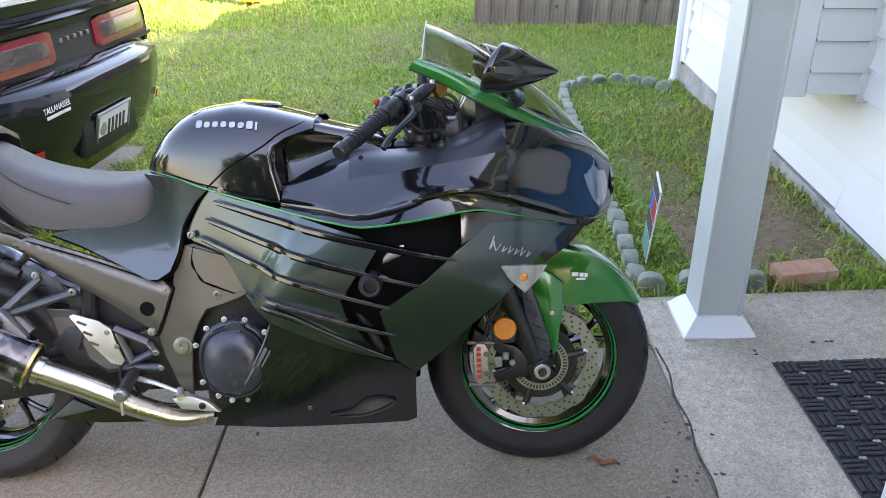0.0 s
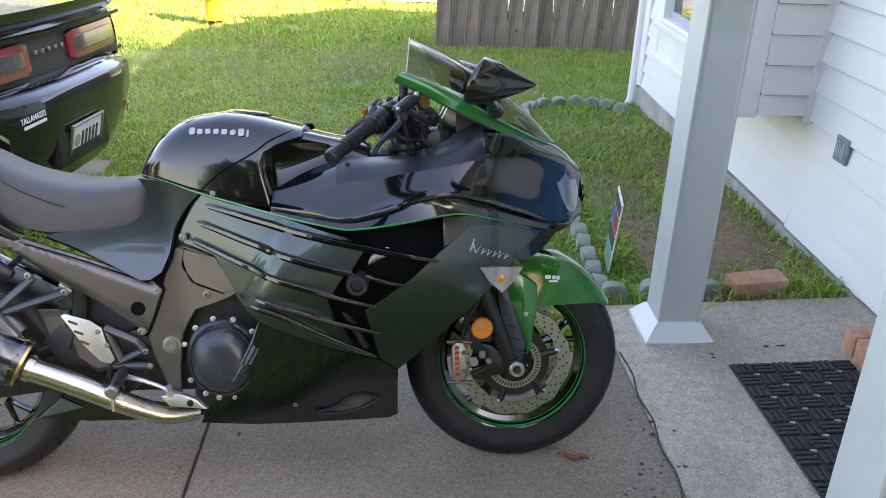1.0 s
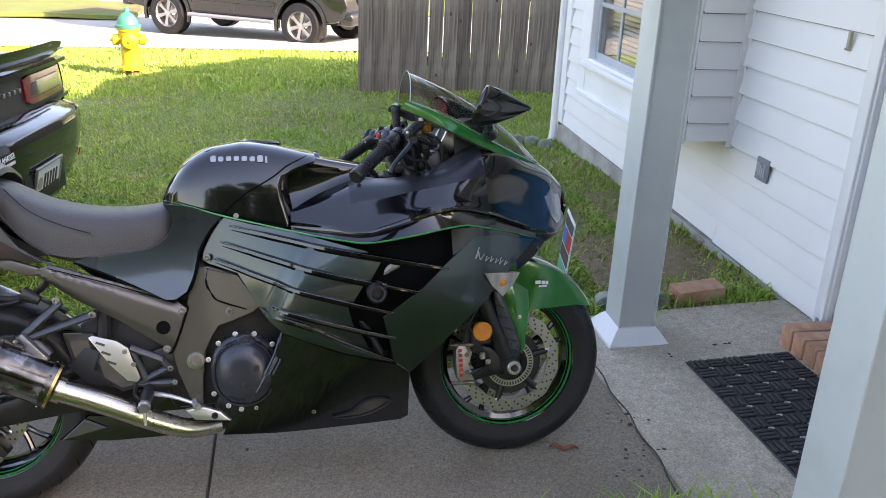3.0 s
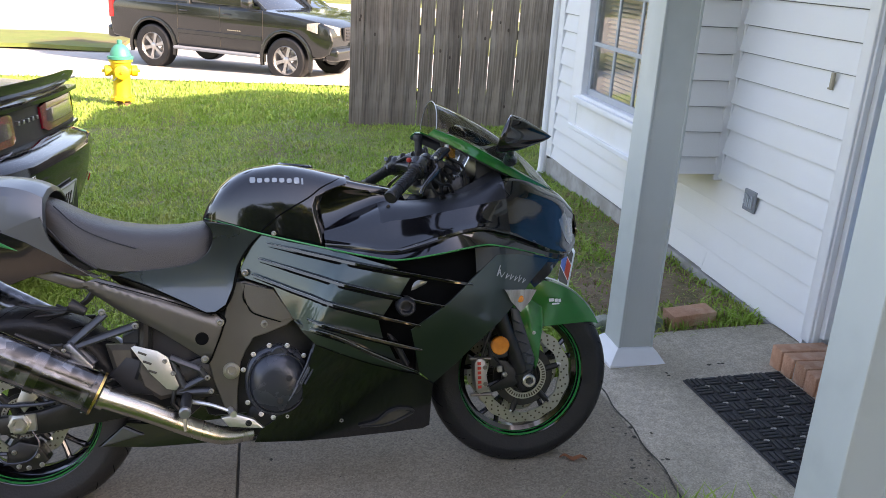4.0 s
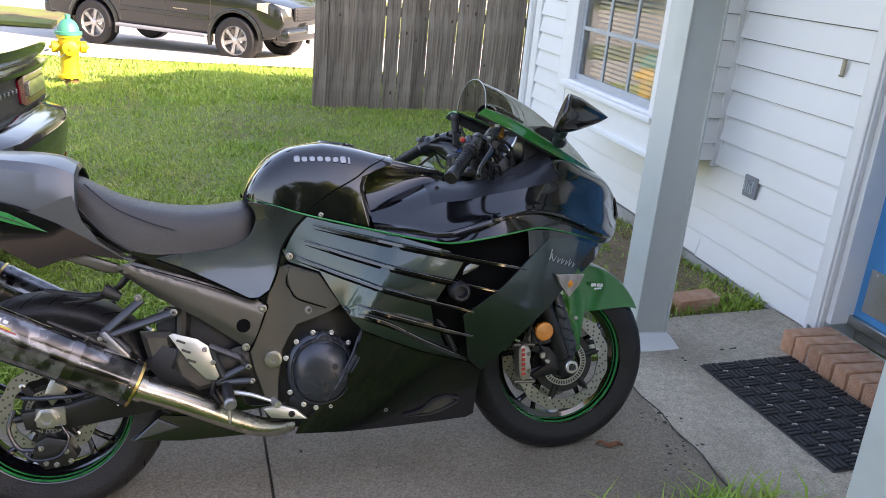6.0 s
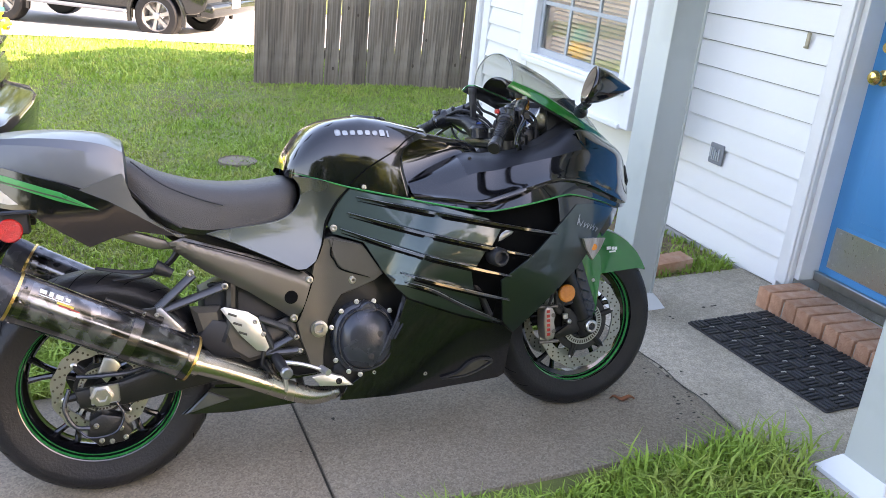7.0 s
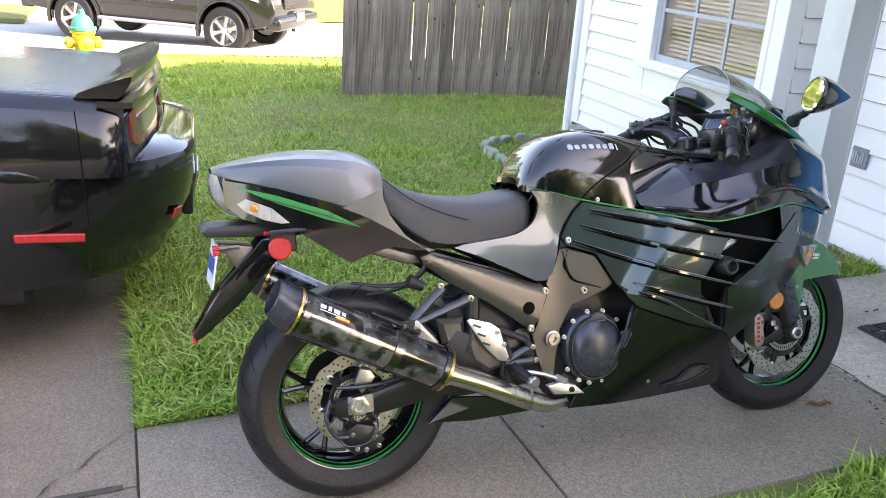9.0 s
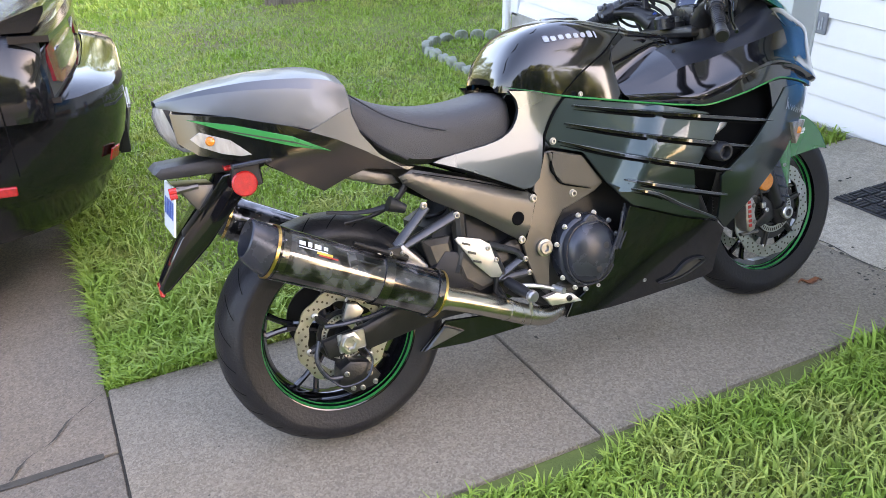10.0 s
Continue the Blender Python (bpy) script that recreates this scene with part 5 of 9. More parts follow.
# chain run and sprocket on the far side
bm = BM()
lathe(bm, [(0.03, 0), (0.098, 0), (0.098, 0.006), (0.03, 0.006)], 42, Matrix.Translation((0.006, 0.105, 0.305)) @ ALONG_Y)
tube(bm, [(0.006, 0.10, 0.403), (0.56, 0.10, 0.44)], 0.009, 6)
tube(bm, [(0.006, 0.10, 0.207), (0.56, 0.10, 0.37)], 0.009, 6)
part("chain_drive", bm, "black_metal", bike)
# lower swingarm fairing and inner rear guard
panel("lower_rear_fairing", [(0.20, 0.206), (0.285, 0.27), (0.42, 0.25), (0.60, 0.225), (0.66, 0.195), (0.50, 0.188), (0.34, 0.190)], "black_gloss", width=flat_side(0.115), step=0.04)
panel("belly_blade", [(0.208, 0.207), (0.275, 0.262), (0.33, 0.232)], "graphite", off=0.012, width=flat_side(0.115), step=0.04, both=False)
bm = BM()
prism(bm, [(0.285, 0.27), (0.285, 0.52), (0.38, 0.56), (0.52, 0.52), (0.54, 0.33), (0.45, 0.26)], -0.10, 0.10, 0.01)
part("inner_guard", bm, "black_satin", bike)
bm = BM()
tube(bm, [(0.36, -0.125, 0.60), (0.35, -0.13, 0.45), (0.33, -0.13, 0.40)], 0.020, 10)
part("shock_absorber", bm, "black_metal", bike)
bm = BM()
tube(bm, [(0.34 + 0.032 * math.cos(a * 0.6), -0.02 + 0.032 * math.sin(a * 0.6), 0.42 + a * 0.0021) for a in range(64)], 0.006, 6)
part("shock_spring", bm, "black_metal", bike)
bm = BM()
prism(bm, [(0.25, 0.42), (0.30, 0.47), (0.40, 0.44), (0.44, 0.38), (0.42, 0.34), (0.30, 0.36)], -0.145, -0.105, 0.012)
part("swingarm_brace", bm, "black_satin", bike)
for pts, y0, y1 in (([(0.245, 0.505), (0.325, 0.500), (0.330, 0.452), (0.300, 0.420), (0.262, 0.430)], -0.140, -0.10), ([(0.338, 0.470), (0.40, 0.452), (0.452, 0.395), (0.44, 0.345), (0.385, 0.335), (0.335, 0.375), (0.322, 0.425)], -0.152, -0.10)):
    bm = BM()
    prism(bm, pts, y0, y1, 0.014, 1)
    part("linkage_cover", bm, "casting", bike, "faceted dark linkage cover")

# --- rider foot controls
bm = BM()
prism(bm, [(0.319, 0.500), (0.330, 0.505), (0.39, 0.485), (0.417, 0.464), (0.425, 0.43), (0.442, 0.378), (0.432, 0.368), (0.408, 0.374), (0.368, 0.420)], -0.172, -0.166, 0.002)
heel = part("heel_guard", bm, "alu", bike, "slotted bare aluminium heel guard")
bm = BM()
for k in range(3):
    tube(bm, [(0.338 + k * 0.012, -0.173, 0.487 - k * 0.027), (0.360 + k * 0.012, -0.173, 0.477 - k * 0.027)], 0.0042, 8, 0, True, 0.25)
part("slot", bm, "joint", heel)
bm = BM()
bolt(bm, (0.408, -0.172, 0.455), 0.007, 0.005)
bolt(bm, (0.428, -0.172, 0.418), 0.007, 0.005)
part("bolt", bm, "bolt_steel", heel)
bm = BM()
for a, b in (((0.42, 0.46), (0.50, 0.42)), ((0.50, 0.42), (0.52, 0.39)), ((0.43, 0.36), (0.52, 0.40)), ((0.43, 0.36), (0.525, 0.355)), ((0.425, 0.45), (0.455, 0.37))):
    tube(bm, [(a[0], -0.155, a[1]), (b[0], -0.155, b[1])], 0.011, 8, 0, True, 0.6)
peg_plate = part("peg_bracket", bm, "hanger", bike, "black cast footpeg bracket")
bm = BM()
for x, z in ((0.52, 0.395), (0.528, 0.355)):
    bolt(bm, (x, -0.162, z), 0.008, 0.006)
part("bolt", bm, "bolt_steel", peg_plate)
bm = BM()
tube(bm, [(0.46, -0.16, 0.345), (0.462, -0.215, 0.338), (0.465, -0.275, 0.332)], [0.014, 0.016, 0.013], 12)
peg = part("footpeg", bm, "black_satin", bike, "rubber-topped rider footpeg")
bm = BM()
tube(bm, [(0.463, -0.268, 0.326), (0.462, -0.27, 0.278)], [0.006, 0.004], 8)
part("peg_feeler", bm, "silver", peg)
bm = BM()
tube(bm, [(0.4648, -0.272, 0.3325), (0.4652, -0.283, 0.3315), (0.4654, -0.287, 0.331)], [0.0165, 0.0165, 0.012], 14)
part("peg_cap", bm, "peg_alloy", peg)
bm = BM()
tube(bm, [(0.455, -0.17, 0.335), (0.52, -0.19, 0.325), (0.585, -0.20, 0.300)], [0.0075, 0.006, 0.005], 8, 3)
tube(bm, [(0.578, -0.19, 0.304), (0.590, -0.225, 0.299)], 0.010, 10)
part("brake_pedal", bm, "alu", bike, "bare aluminium brake pedal")
bm = BM()
tube(bm, [(0.43, -0.16, 0.37), (0.42, -0.16, 0.33), (0.44, -0.16, 0.30)], 0.007, 8)
tube(bm, [(0.43, -0.15, 0.34), (0.46, -0.15, 0.27)], 0.009, 8)
part("master_cylinder", bm, "black_metal", bike)
# passenger hanger
bm = BM()
for a, b, r in (((0.258, 0.600), (0.160, 0.520), 0.013), ((0.335, 0.560), (0.175, 0.515), 0.013), ((0.160, 0.520), (0.175, 0.515), 0.014), ((0.175, 0.515), (0.22, 0.462), 0.016)):
    tube(bm, [(a[0], -0.160, a[1]), (b[0], -0.170, b[1])], r, 10, 0, True, 0.6)
hang = part("passenger_peg_hanger", bm, "hanger", bike, "charcoal forked passenger peg hanger")
bm = BM()
bolt(bm, (0.250, -0.166, 0.605), 0.010, 0.007)
bolt(bm, (0.335, -0.166, 0.560), 0.010, 0.007)
part("bolt", bm, "bolt_steel", hang)
bm = BM()
prism(bm, [(0.150, 0.525), (0.168, 0.532), (0.225, 0.462), (0.222, 0.448), (0.206, 0.450), (0.15, 0.505)], -0.205, -0.18, 0.006)
part("passenger_peg", bm, "peg_alloy", hang, "folded grey alloy passenger peg")
bm = BM()
tube(bm, [(0.165, -0.15, 0.628), (0.205, -0.152, 0.606)], [0.020, 0.012], 12)
part("helmet_hook", bm, "black_satin", bike)

# --- exhaust
for s in (-1, 1):
    lab = s < 0
    A, B = Vector((0.232, s * 0.205, 0.385)), Vector((-0.168, s * 0.245, 0.608))
    d = (B - A).normalized()
    up = Vector((0, 0, 1))
    side = d.cross(up).normalized()
    nrm = side.cross(d).normalized()
    def ovals(rows):
        return [[A + d * k + (side * math.cos(a) * r * 0.92 + nrm * math.sin(a) * r * 1.06) + nrm * o for a in (2 * math.pi * q / 28 for q in range(28))] for k, r, o in rows]
    L0 = (B - A).length
    bm = BM()
    rings(bm, ovals([(-0.005, 0.045, 0), (0.0, 0.053, 0), (0.03, 0.056, 0), (L0 - 0.02, 0.058, 0), (L0, 0.057, 0)]))
    muff = part("silencer", bm, "carbon", bike, "oval carbon-fibre silencer with gold rings" if lab else "second carbon-fibre silencer on the far side")
    for k0, mt in ((0.0, "gold"), (L0 - 0.008, "gold")):
        bm = BM()
        rings(bm, ovals([(k0, 0.050, 0), (k0, 0.0595, 0), (k0 + 0.007, 0.0595, 0), (k0 + 0.007, 0.050, 0)]))
        part("ring", bm, mt, muff)
    for k0 in (0.007, L0 - 0.032):
        bm = BM()
        rings(bm, ovals([(k0, 0.052, 0), (k0, 0.0585, 0), (k0 + 0.017, 0.0592, 0), (k0 + 0.017, 0.052, 0)]))
        for q in range(10):
            a = 2 * math.pi * q / 10
            c = A + d * (k0 + 0.012) + side * math.cos(a) * 0.0545 + nrm * math.sin(a) * 0.0625
            lathe(bm, [(0.004, -0.003), (0.004, 0.001), (0, 0.002)], 8, Matrix.Translation(c) @ (c - (A + d * (k0 + 0.012))).to_track_quat("Z", "Y").to_matrix().to_4x4())
        part("end_band", bm, "dark_steel", muff)
    bm = BM()
    rings(bm, ovals([(L0 - 0.002, 0.054, 0), (L0 + 0.02, 0.053, 0.004), (L0 + 0.055, 0.045, 0.014), (L0 + 0.058, 0.041, 0.015), (L0 + 0.035, 0.036, 0.008), (L0 + 0.01, 0.03, 0)]))
    part("end_cap", bm, "engine_black", muff, "black tapered end cap")
    bm = BM()
    rings(bm, ovals([(0.155, 0.054, 0), (0.155, 0.0600, 0), (0.180, 0.0602, 0), (0.180, 0.054, 0)]))
    strap = part("strap", bm, "dark_steel", muff, "dark polished mounting strap")
    bm = BM()
    c = A + d * 0.16 + nrm * 0.068
    tube(bm, [c - d * 0.05, c + d * 0.0, c + d * 0.10], [0.008, 0.010, 0.005], 8)
    box(bm, c.x - 0.05, c.y - 0.006, c.z - 0.018, c.x + 0.03, c.y + 0.006, c.z + 0.012, 0.003)
    part("strap_bracket", bm, "black_metal", strap)
    if lab:
        bm = BM()
        for x, z in ((-0.03, 0.004), (0.0, 0.0), (0.03, -0.006)):
            bolt(bm, (c.x + x, c.y - 0.006, c.z + z), 0.006, 0.006)
        part("bolt", bm, "bolt_steel", strap)
        bm = BM()
        for q0, q1, k0, k1 in ((1.12, 1.30, L0 - 0.05, L0 - 0.066), (1.10, 1.32, L0 - 0.072, L0 - 0.082), (1.10, 1.30, L0 - 0.088, L0 - 0.105), (1.12, 1.28, L0 - 0.111, L0 - 0.122), (1.02, 1.06, L0 - 0.05, L0 - 0.122)):
            pts = []
            for k in np.linspace(k0, k1, 6):
                pts.append([A + d * float(k) + side * (-math.cos(a) * 0.0590 * 0.92) * (1 if side.y > 0 else -1) + nrm * math.sin(a) * 0.0590 * 1.06 for a in np.linspace(q0 - 0.5, q1 - 0.5, 4)])
            sheet(bm, pts)
        part("decal", bm, "white_mark", muff, "worn pale maker's mark")
        for mt, q0, q1, k0, k1 in (("yellow_mark", 0.92, 1.02, L0 - 0.095, L0 - 0.135), ("red_mark", 0.86, 0.91, L0 - 0.10, L0 - 0.150)):
            bm = BM()
            sheet(bm, [[A + d * float(k) + side * (-math.cos(a) * 0.0592 * 0.92) * (1 if side.y > 0 else -1) + nrm * math.sin(a) * 0.0592 * 1.06 for a in np.linspace(q0 - 0.5, q1 - 0.5, 3)] for k in np.linspace(k0, k1, 4)])
            part("decal", bm, mt, muff)
    bm = BM()
    tube(bm, [(0.245, s * 0.203, 0.372), (0.33, s * 0.197, 0.333), (0.42, s * 0.19, 0.287), (0.49, s * 0.175, 0.248), (0.56, s * 0.155, 0.217), (0.63, s * 0.12, 0.208)], [0.031, 0.030, 0.029, 0.028, 0.026, 0.022], 22, 4)
    pipe = part("link_pipe", bm, "ti", bike, "straw-tinted titanium link pipe" if lab else "")
    bm = BM()
    tube(bm, [(0.428, s * 0.1885, 0.283), (0.436, s * 0.1865, 0.279)], 0.0305, 22)
    tube(bm, [(0.235, s * 0.204, 0.378), (0.25, s * 0.2025, 0.370)], 0.036, 22)
    part("weld_collar", bm, "ti", pipe)
bm = BM()
prism(bm, [(0.551, 0.280), (0.60, 0.285), (0.642, 0.268), (0.671, 0.238), (0.574, 0.250)], -0.185, -0.165, 0.004)
sp = part("engine_guard_plate", bm, "alu", bike, "small bare metal plate by the engine")
bm = BM()
bolt(bm, (0.628, -0.185, 0.258), 0.009, 0.007)
part("bolt", bm, "black_metal", sp)
# side stand
bm = BM()
tube(bm, [(0.56, 0.11, 0.25), (0.60, 0.20, 0.12), (0.62, 0.285, 0.062)], [0.014, 0.012, 0.012], 10)
box(bm, 0.59, 0.26, 0.048, 0.66, 0.31, 0.062, 0.004)
part("side_stand", bm, "black_metal", bike, "black side stand")

# --- tank
def arch(x, top, low, half, dip=0.0, n=15, power=0.60):
    """One cross-section of a rounded hull, from the right sill over the top to the left one."""
    pts = []
    for u in np.linspace(-1, 1, n):
        a = abs(u) * math.pi / 2
        w = half * math.sin(a) ** power
        z = low + (top - low) * math.cos(a) ** power
        pts.append((x, (1 if u > 0 else -1) * w, z))
    return pts


TANK_P = 0.58
tank_rows = [(0.530, 0.855, 0.838, 0.085), (0.540, 0.880, 0.835, 0.100), (0.560, 0.912, 0.832, 0.116), (0.60, 0.955, 0.828, 0.134), (0.66, 0.985, 0.812, 0.150),
             (0.75, 0.997, 0.785, 0.166), (0.82, 0.988, 0.768, 0.174), (0.90, 0.966, 0.757, 0.176), (0.96, 0.950, 0.750, 0.172)]


def tank_w(x, z):
    """Half-width of the tank over length and height."""
    t0, l0, h0 = (float(np.interp(x, [r[0] for r in tank_rows], [r[j] for r in tank_rows])) for j in (1, 2, 3))
    c = min(1.0, max(0.0, (z - l0) / (t0 - l0))) ** (1 / TANK_P)
    return h0 * math.sin(math.acos(c)) ** TANK_P


def rim_x(z):
    """The rim of the knee scoop, over the height."""
    return float(np.interp(z, [0.75, 0.785, 0.826, 0.879, 0.91, 0.942, 0.952], [0.872, 0.864, 0.851, 0.845, 0.857, 0.905, 0.94]))


body = blend([arch(*r, n=21, power=TANK_P) for r in tank_rows[:6]], 3, 1)
for f in (0.25, 0.5, 0.75, 0.92, 1.0):
    row = []
    for q in body[15]:
        x1 = rim_x(q[2] * 0.985)
        x = q[0] + (x1 - q[0]) * f
        t0, l0, h0 = (float(np.interp(x, [r[0] for r in tank_rows], [r[j] for r in tank_rows])) for j in (1, 2, 3))
        u = (1 if q[1] > 0 else -1) * (2 / math.pi) * math.acos(max(-1.0, min(1.0, max(0.0, (q[2] - tank_rows[5][2]) / (tank_rows[5][1] - tank_rows[5][2])) ** (1 / TANK_P))))
        a = abs(u) * math.pi / 2
        row.append((x, (1 if u > 0 else -1) * h0 * math.sin(a) ** TANK_P, l0 + (t0 - l0) * math.cos(a) ** TANK_P))
    body.append(row)
rim = body[-1]
# the lip turns in to the scoop's back wall
for dx, k in ((0.003, 0.985), (0.005, 0.955), (0.004, 0.90), (0.006, 0.78), (0.020, 0.62)):
    body.append([(x + dx * min(1.0, abs(y) / 0.09), y * (k if abs(y) > 0.07 else 1.0), z) for x, y, z in rim])
bm = BM()
sheet(bm, body)
thicken(bm, 0.003)
tank = part("fuel_tank", bm, "black_gloss", bike, "glossy black sculpted fuel tank", 50)
# airbox cover between the scoops: a flat back and upright inner walls
rows = []
for x, top, half, low, foot in ((0.862, 0.966, 0.098, 0.775, 0.125), (0.90, 0.957, 0.100, 0.790, 0.124), (0.95, 0.9445, 0.101, 0.82, 0.120), (1.00, 0.932, 0.101, 0.850, 0.117), (1.05, 0.921, 0.099, 0.872, 0.115), (1.09, 0.911, 0.092, 0.872, 0.112), (1.115, 0.896, 0.080, 0.865, 0.105), (1.125, 0.875, 0.070, 0.85, 0.10)):
    r = [(x, -foot - 0.012, low - 0.012), (x, -foot, low), (x, -half * 0.985, low + (top - low) * 0.30), (x, -half * 0.97, low + (top - low) * 0.62), (x, -half, top - 0.026), (x, -half * 0.97, top - 0.013), (x, -half * 0.86, top - 0.005), (x, -half * 0.45, top - 0.001), (x, 0, top)]
    rows.append(r + [(a, -b, c) for a, b, c in r[-2::-1]])
bm = BM()
sheet(bm, blend(rows, 4, 2))
part("airbox_cover", bm, "black_gloss", tank, "gloss black cover with a deep knee scoop", 50)
strip("seam", [(0.925, 0.949), (0.87, 0.925), (0.829, 0.897), (0.749, 0.853), (0.695, 0.809), (0.680, 0.797)], "void", 0.0005, 0.0022, 0.0012, parent=tank, width=tank_w)
strip("seam", [(0.690, 0.986), (0.62, 0.955), (0.575, 0.915), (0.552, 0.880)], "void", 0.0005, 0.0016, 0.0012, parent=tank, width=tank_w)
bm = BM()
lathe(bm, [(0, 0.0), (0.055, 0.0), (0.055, 0.008), (0.05, 0.012), (0, 0.013)], 32, Matrix.Translation((0.80, 0.0, 0.982)) @ Matrix.Rotation(radians(7), 4, "Y"))
part("filler_cap", bm, "black_gloss", tank, "round black filler cap")
# tank badge: eight silver blocks in the place of the maker's lettering
bm = BM()
for k in range(8):
    x0 = 0.668 + k * 0.0208
    z0 = 0.942 + 0.006 * math.sin(math.pi * (k + 1) / 9) - 0.0012 * k
    wide, tall = (0.0165, 0.0175) if k == 0 else (0.015, 0.0175 if k in (6, 7) else 0.0135)
    if k == 7:
        wide = 0.005
    sheet(bm, [[(x, -tank_w(x, z0 + tall * f) - 0.002, z0 + tall * f) for f in (0, 0.5, 1)] for x in (x0, x0 + wide * 0.5, x0 + wide)])
    if wide > 0.01:
        bmesh.ops.bevel(bm, geom=[v for v in bm.verts if len(v.link_edges) == 2], offset=0.003, affect="VERTICES")
part("badge_block", bm, "grey_mark", tank, "row of silver badge blocks")

# --- seat
def hull(rows, mat, name, label, low_drop=0.0, nu=4, cap=True, power=0.6):
    secs = blend([arch(*r, power=power) for r in rows], nu, 2)
    bm = BM()
    loops = [list(s) + [(s[-1][0], s[-1][1] * 0.6, s[-1][2] - low_drop), (s[0][0], s[0][1] * 0.6, s[0][2] - low_drop)] for s in secs]
    rings(bm, loops)
    return part(name, bm, mat, bike, label, 50)


seat = hull([(0.085, 0.925, 0.86, 0.085), (0.12, 0.912, 0.82, 0.105), (0.20, 0.868, 0.745, 0.128), (0.28, 0.842, 0.715, 0.140), (0.36, 0.828, 0.712, 0.142), (0.44, 0.825, 0.716, 0.138), (0.50, 0.830, 0.722, 0.132),
             (0.535, 0.834, 0.735, 0.122), (0.556, 0.828, 0.760, 0.100), (0.568, 0.815, 0.785, 0.07)], "vinyl", "seat", "black vinyl rider seat with stitched side panels", 0.02)
bm = BM()
tube(bm, [(0.13, -0.088, 0.90), (0.20, -0.125, 0.84), (0.28, -0.139, 0.80), (0.35, -0.145, 0.775)], 0.0022, 6, 5)
tube(bm, [(0.10, -0.10, 0.855), (0.17, -0.125, 0.775), (0.24, -0.137, 0.722)], 0.003, 6, 5)
part("stitching", bm, "black_satin", seat)

# --- tail
cowl_rows = [(-0.312, 0.958, 0.945, 0.045), (-0.27, 0.970, 0.930, 0.085), (-0.20, 0.982, 0.912, 0.115), (-0.10, 0.990, 0.880, 0.136), (0.0, 0.986, 0.845, 0.146), (0.07, 0.975, 0.810, 0.149), (0.112, 0.955, 0.785, 0.148)]


def ridge_arch(x, top, low, half):
    """A cowl section with a flat top plane and a crease before the flank."""
    k = top - (top - low) * 0.17
    t = half * 0.85
    r = [(x, -half, low), (x, -half * 0.99, low + (k - low) * 0.4), (x, -half * 0.945, low + (k - low) * 0.8), (x, -t, k), (x, -t * 0.5, top - (top - k) * 0.22), (x, 0, top)]
    return r + [(a, -b, c) for a, b, c in r[-2::-1]]


secs = [list(c) for c in zip(*[curve(col, 4) for col in zip(*[ridge_arch(*r) for r in cowl_rows])])]
bm = BM()
sheet(bm, secs)
lastrow = secs[-1]
sheet(bm, [[tuple(p) for p in lastrow], [(p[0] + 0.006, p[1] * 0.96, p[2] - 0.014) for p in lastrow]])
bmesh.ops.remove_doubles(bm, verts=bm.verts[:], dist=0.0005)
thicken(bm, 0.004)
part("seat_cowl", bm, "graphite", bike, "graphite grey single-seat cowl", 22)
# flank of the cowl running down beside the seat
panel("cowl_flank", [(0.105, 0.875), (0.125, 0.81), (0.165, 0.752), (0.215, 0.712), (0.252, 0.702), (0.232, 0.698), (0.158, 0.748), (0.065, 0.806), (0.0, 0.838), (0.08, 0.868)], "graphite",
      width=lambda x, z: 0.150 - 0.05 * max(0, x - 0.1), off=0.001, thick=0.012, step=0.025)


def tail_w(x, z):
    return (0.075 + 0.078 * min(1.0, max(0.0, (x + 0.31) / 0.22)) ** 0.6) - 0.10 * max(0.0, 0.80 - z) + 0.0


panel("tail_side", [(-0.292, 0.930), (-0.163, 0.902), (-0.038, 0.858), (0.065, 0.808), (0.158, 0.750), (0.247, 0.702), (0.21, 0.705), (0.126, 0.724), (0.07, 0.711), (0.014, 0.692), (-0.049, 0.736), (-0.122, 0.792), (-0.184, 0.806), (-0.25, 0.828), (-0.288, 0.862)],
      "black_gloss", width=tail_w, thick=0.01, edge=0.014, label="glossy black tail fairing with a green streak")
panel("tail_streak", [(-0.262, 0.912), (-0.165, 0.884), (-0.041, 0.836), (0.045, 0.785), (-0.041, 0.812), (-0.165, 0.864)], "green_line", width=tail_w, off=0.003, thick=0.004, edge=0.004)
panel("streak_line", [(-0.20, 0.882), (-0.04, 0.824), (0.03, 0.790), (-0.04, 0.820), (-0.20, 0.879)], "joint", width=tail_w, off=0.0045, thick=0.002, edge=0.0)
bm = BM()
prism(bm, [(-0.30, 0.94), (-0.05, 0.87), (0.24, 0.71), (0.05, 0.72), (-0.12, 0.80), (-0.28, 0.85)], -0.07, 0.07)
part("subframe", bm, "black_satin", bike)
sig = panel("rear_turn_signal", [(-0.262, 0.868), (-0.240, 0.880), (-0.178, 0.852), (-0.138, 0.812), (-0.160, 0.812), (-0.20, 0.824), (-0.245, 0.848)], "clear_lens", width=tail_w, off=0.0025, thick=0.006, edge=0.005, step=0.015, label="clear wedge-shaped rear turn signal")
for s in (-1, 1):
    bm = BM()
    c = (-0.222, s * (tail_w(-0.22, 0.85) + 0.008), 0.857)
    lathe(bm, [(0, 0), (0.011, 0), (0.009, 0.004), (0, 0.006)], 14, Matrix.Translation(c) @ (ALONG_Y if s < 0 else Matrix.Rotation(radians(-90), 4, "X")))
    part("bulb", bm, "amber", sig[0 if s < 0 else 1])
bm = BM()
box(bm, -0.19, -0.15, 0.787, -0.095, -0.125, 0.798, 0.003)
box(bm, -0.19, 0.125, 0.787, -0.095, 0.15, 0.798, 0.003)
part("tail_winglet", bm, "engine_black", bike)
bm = BM()
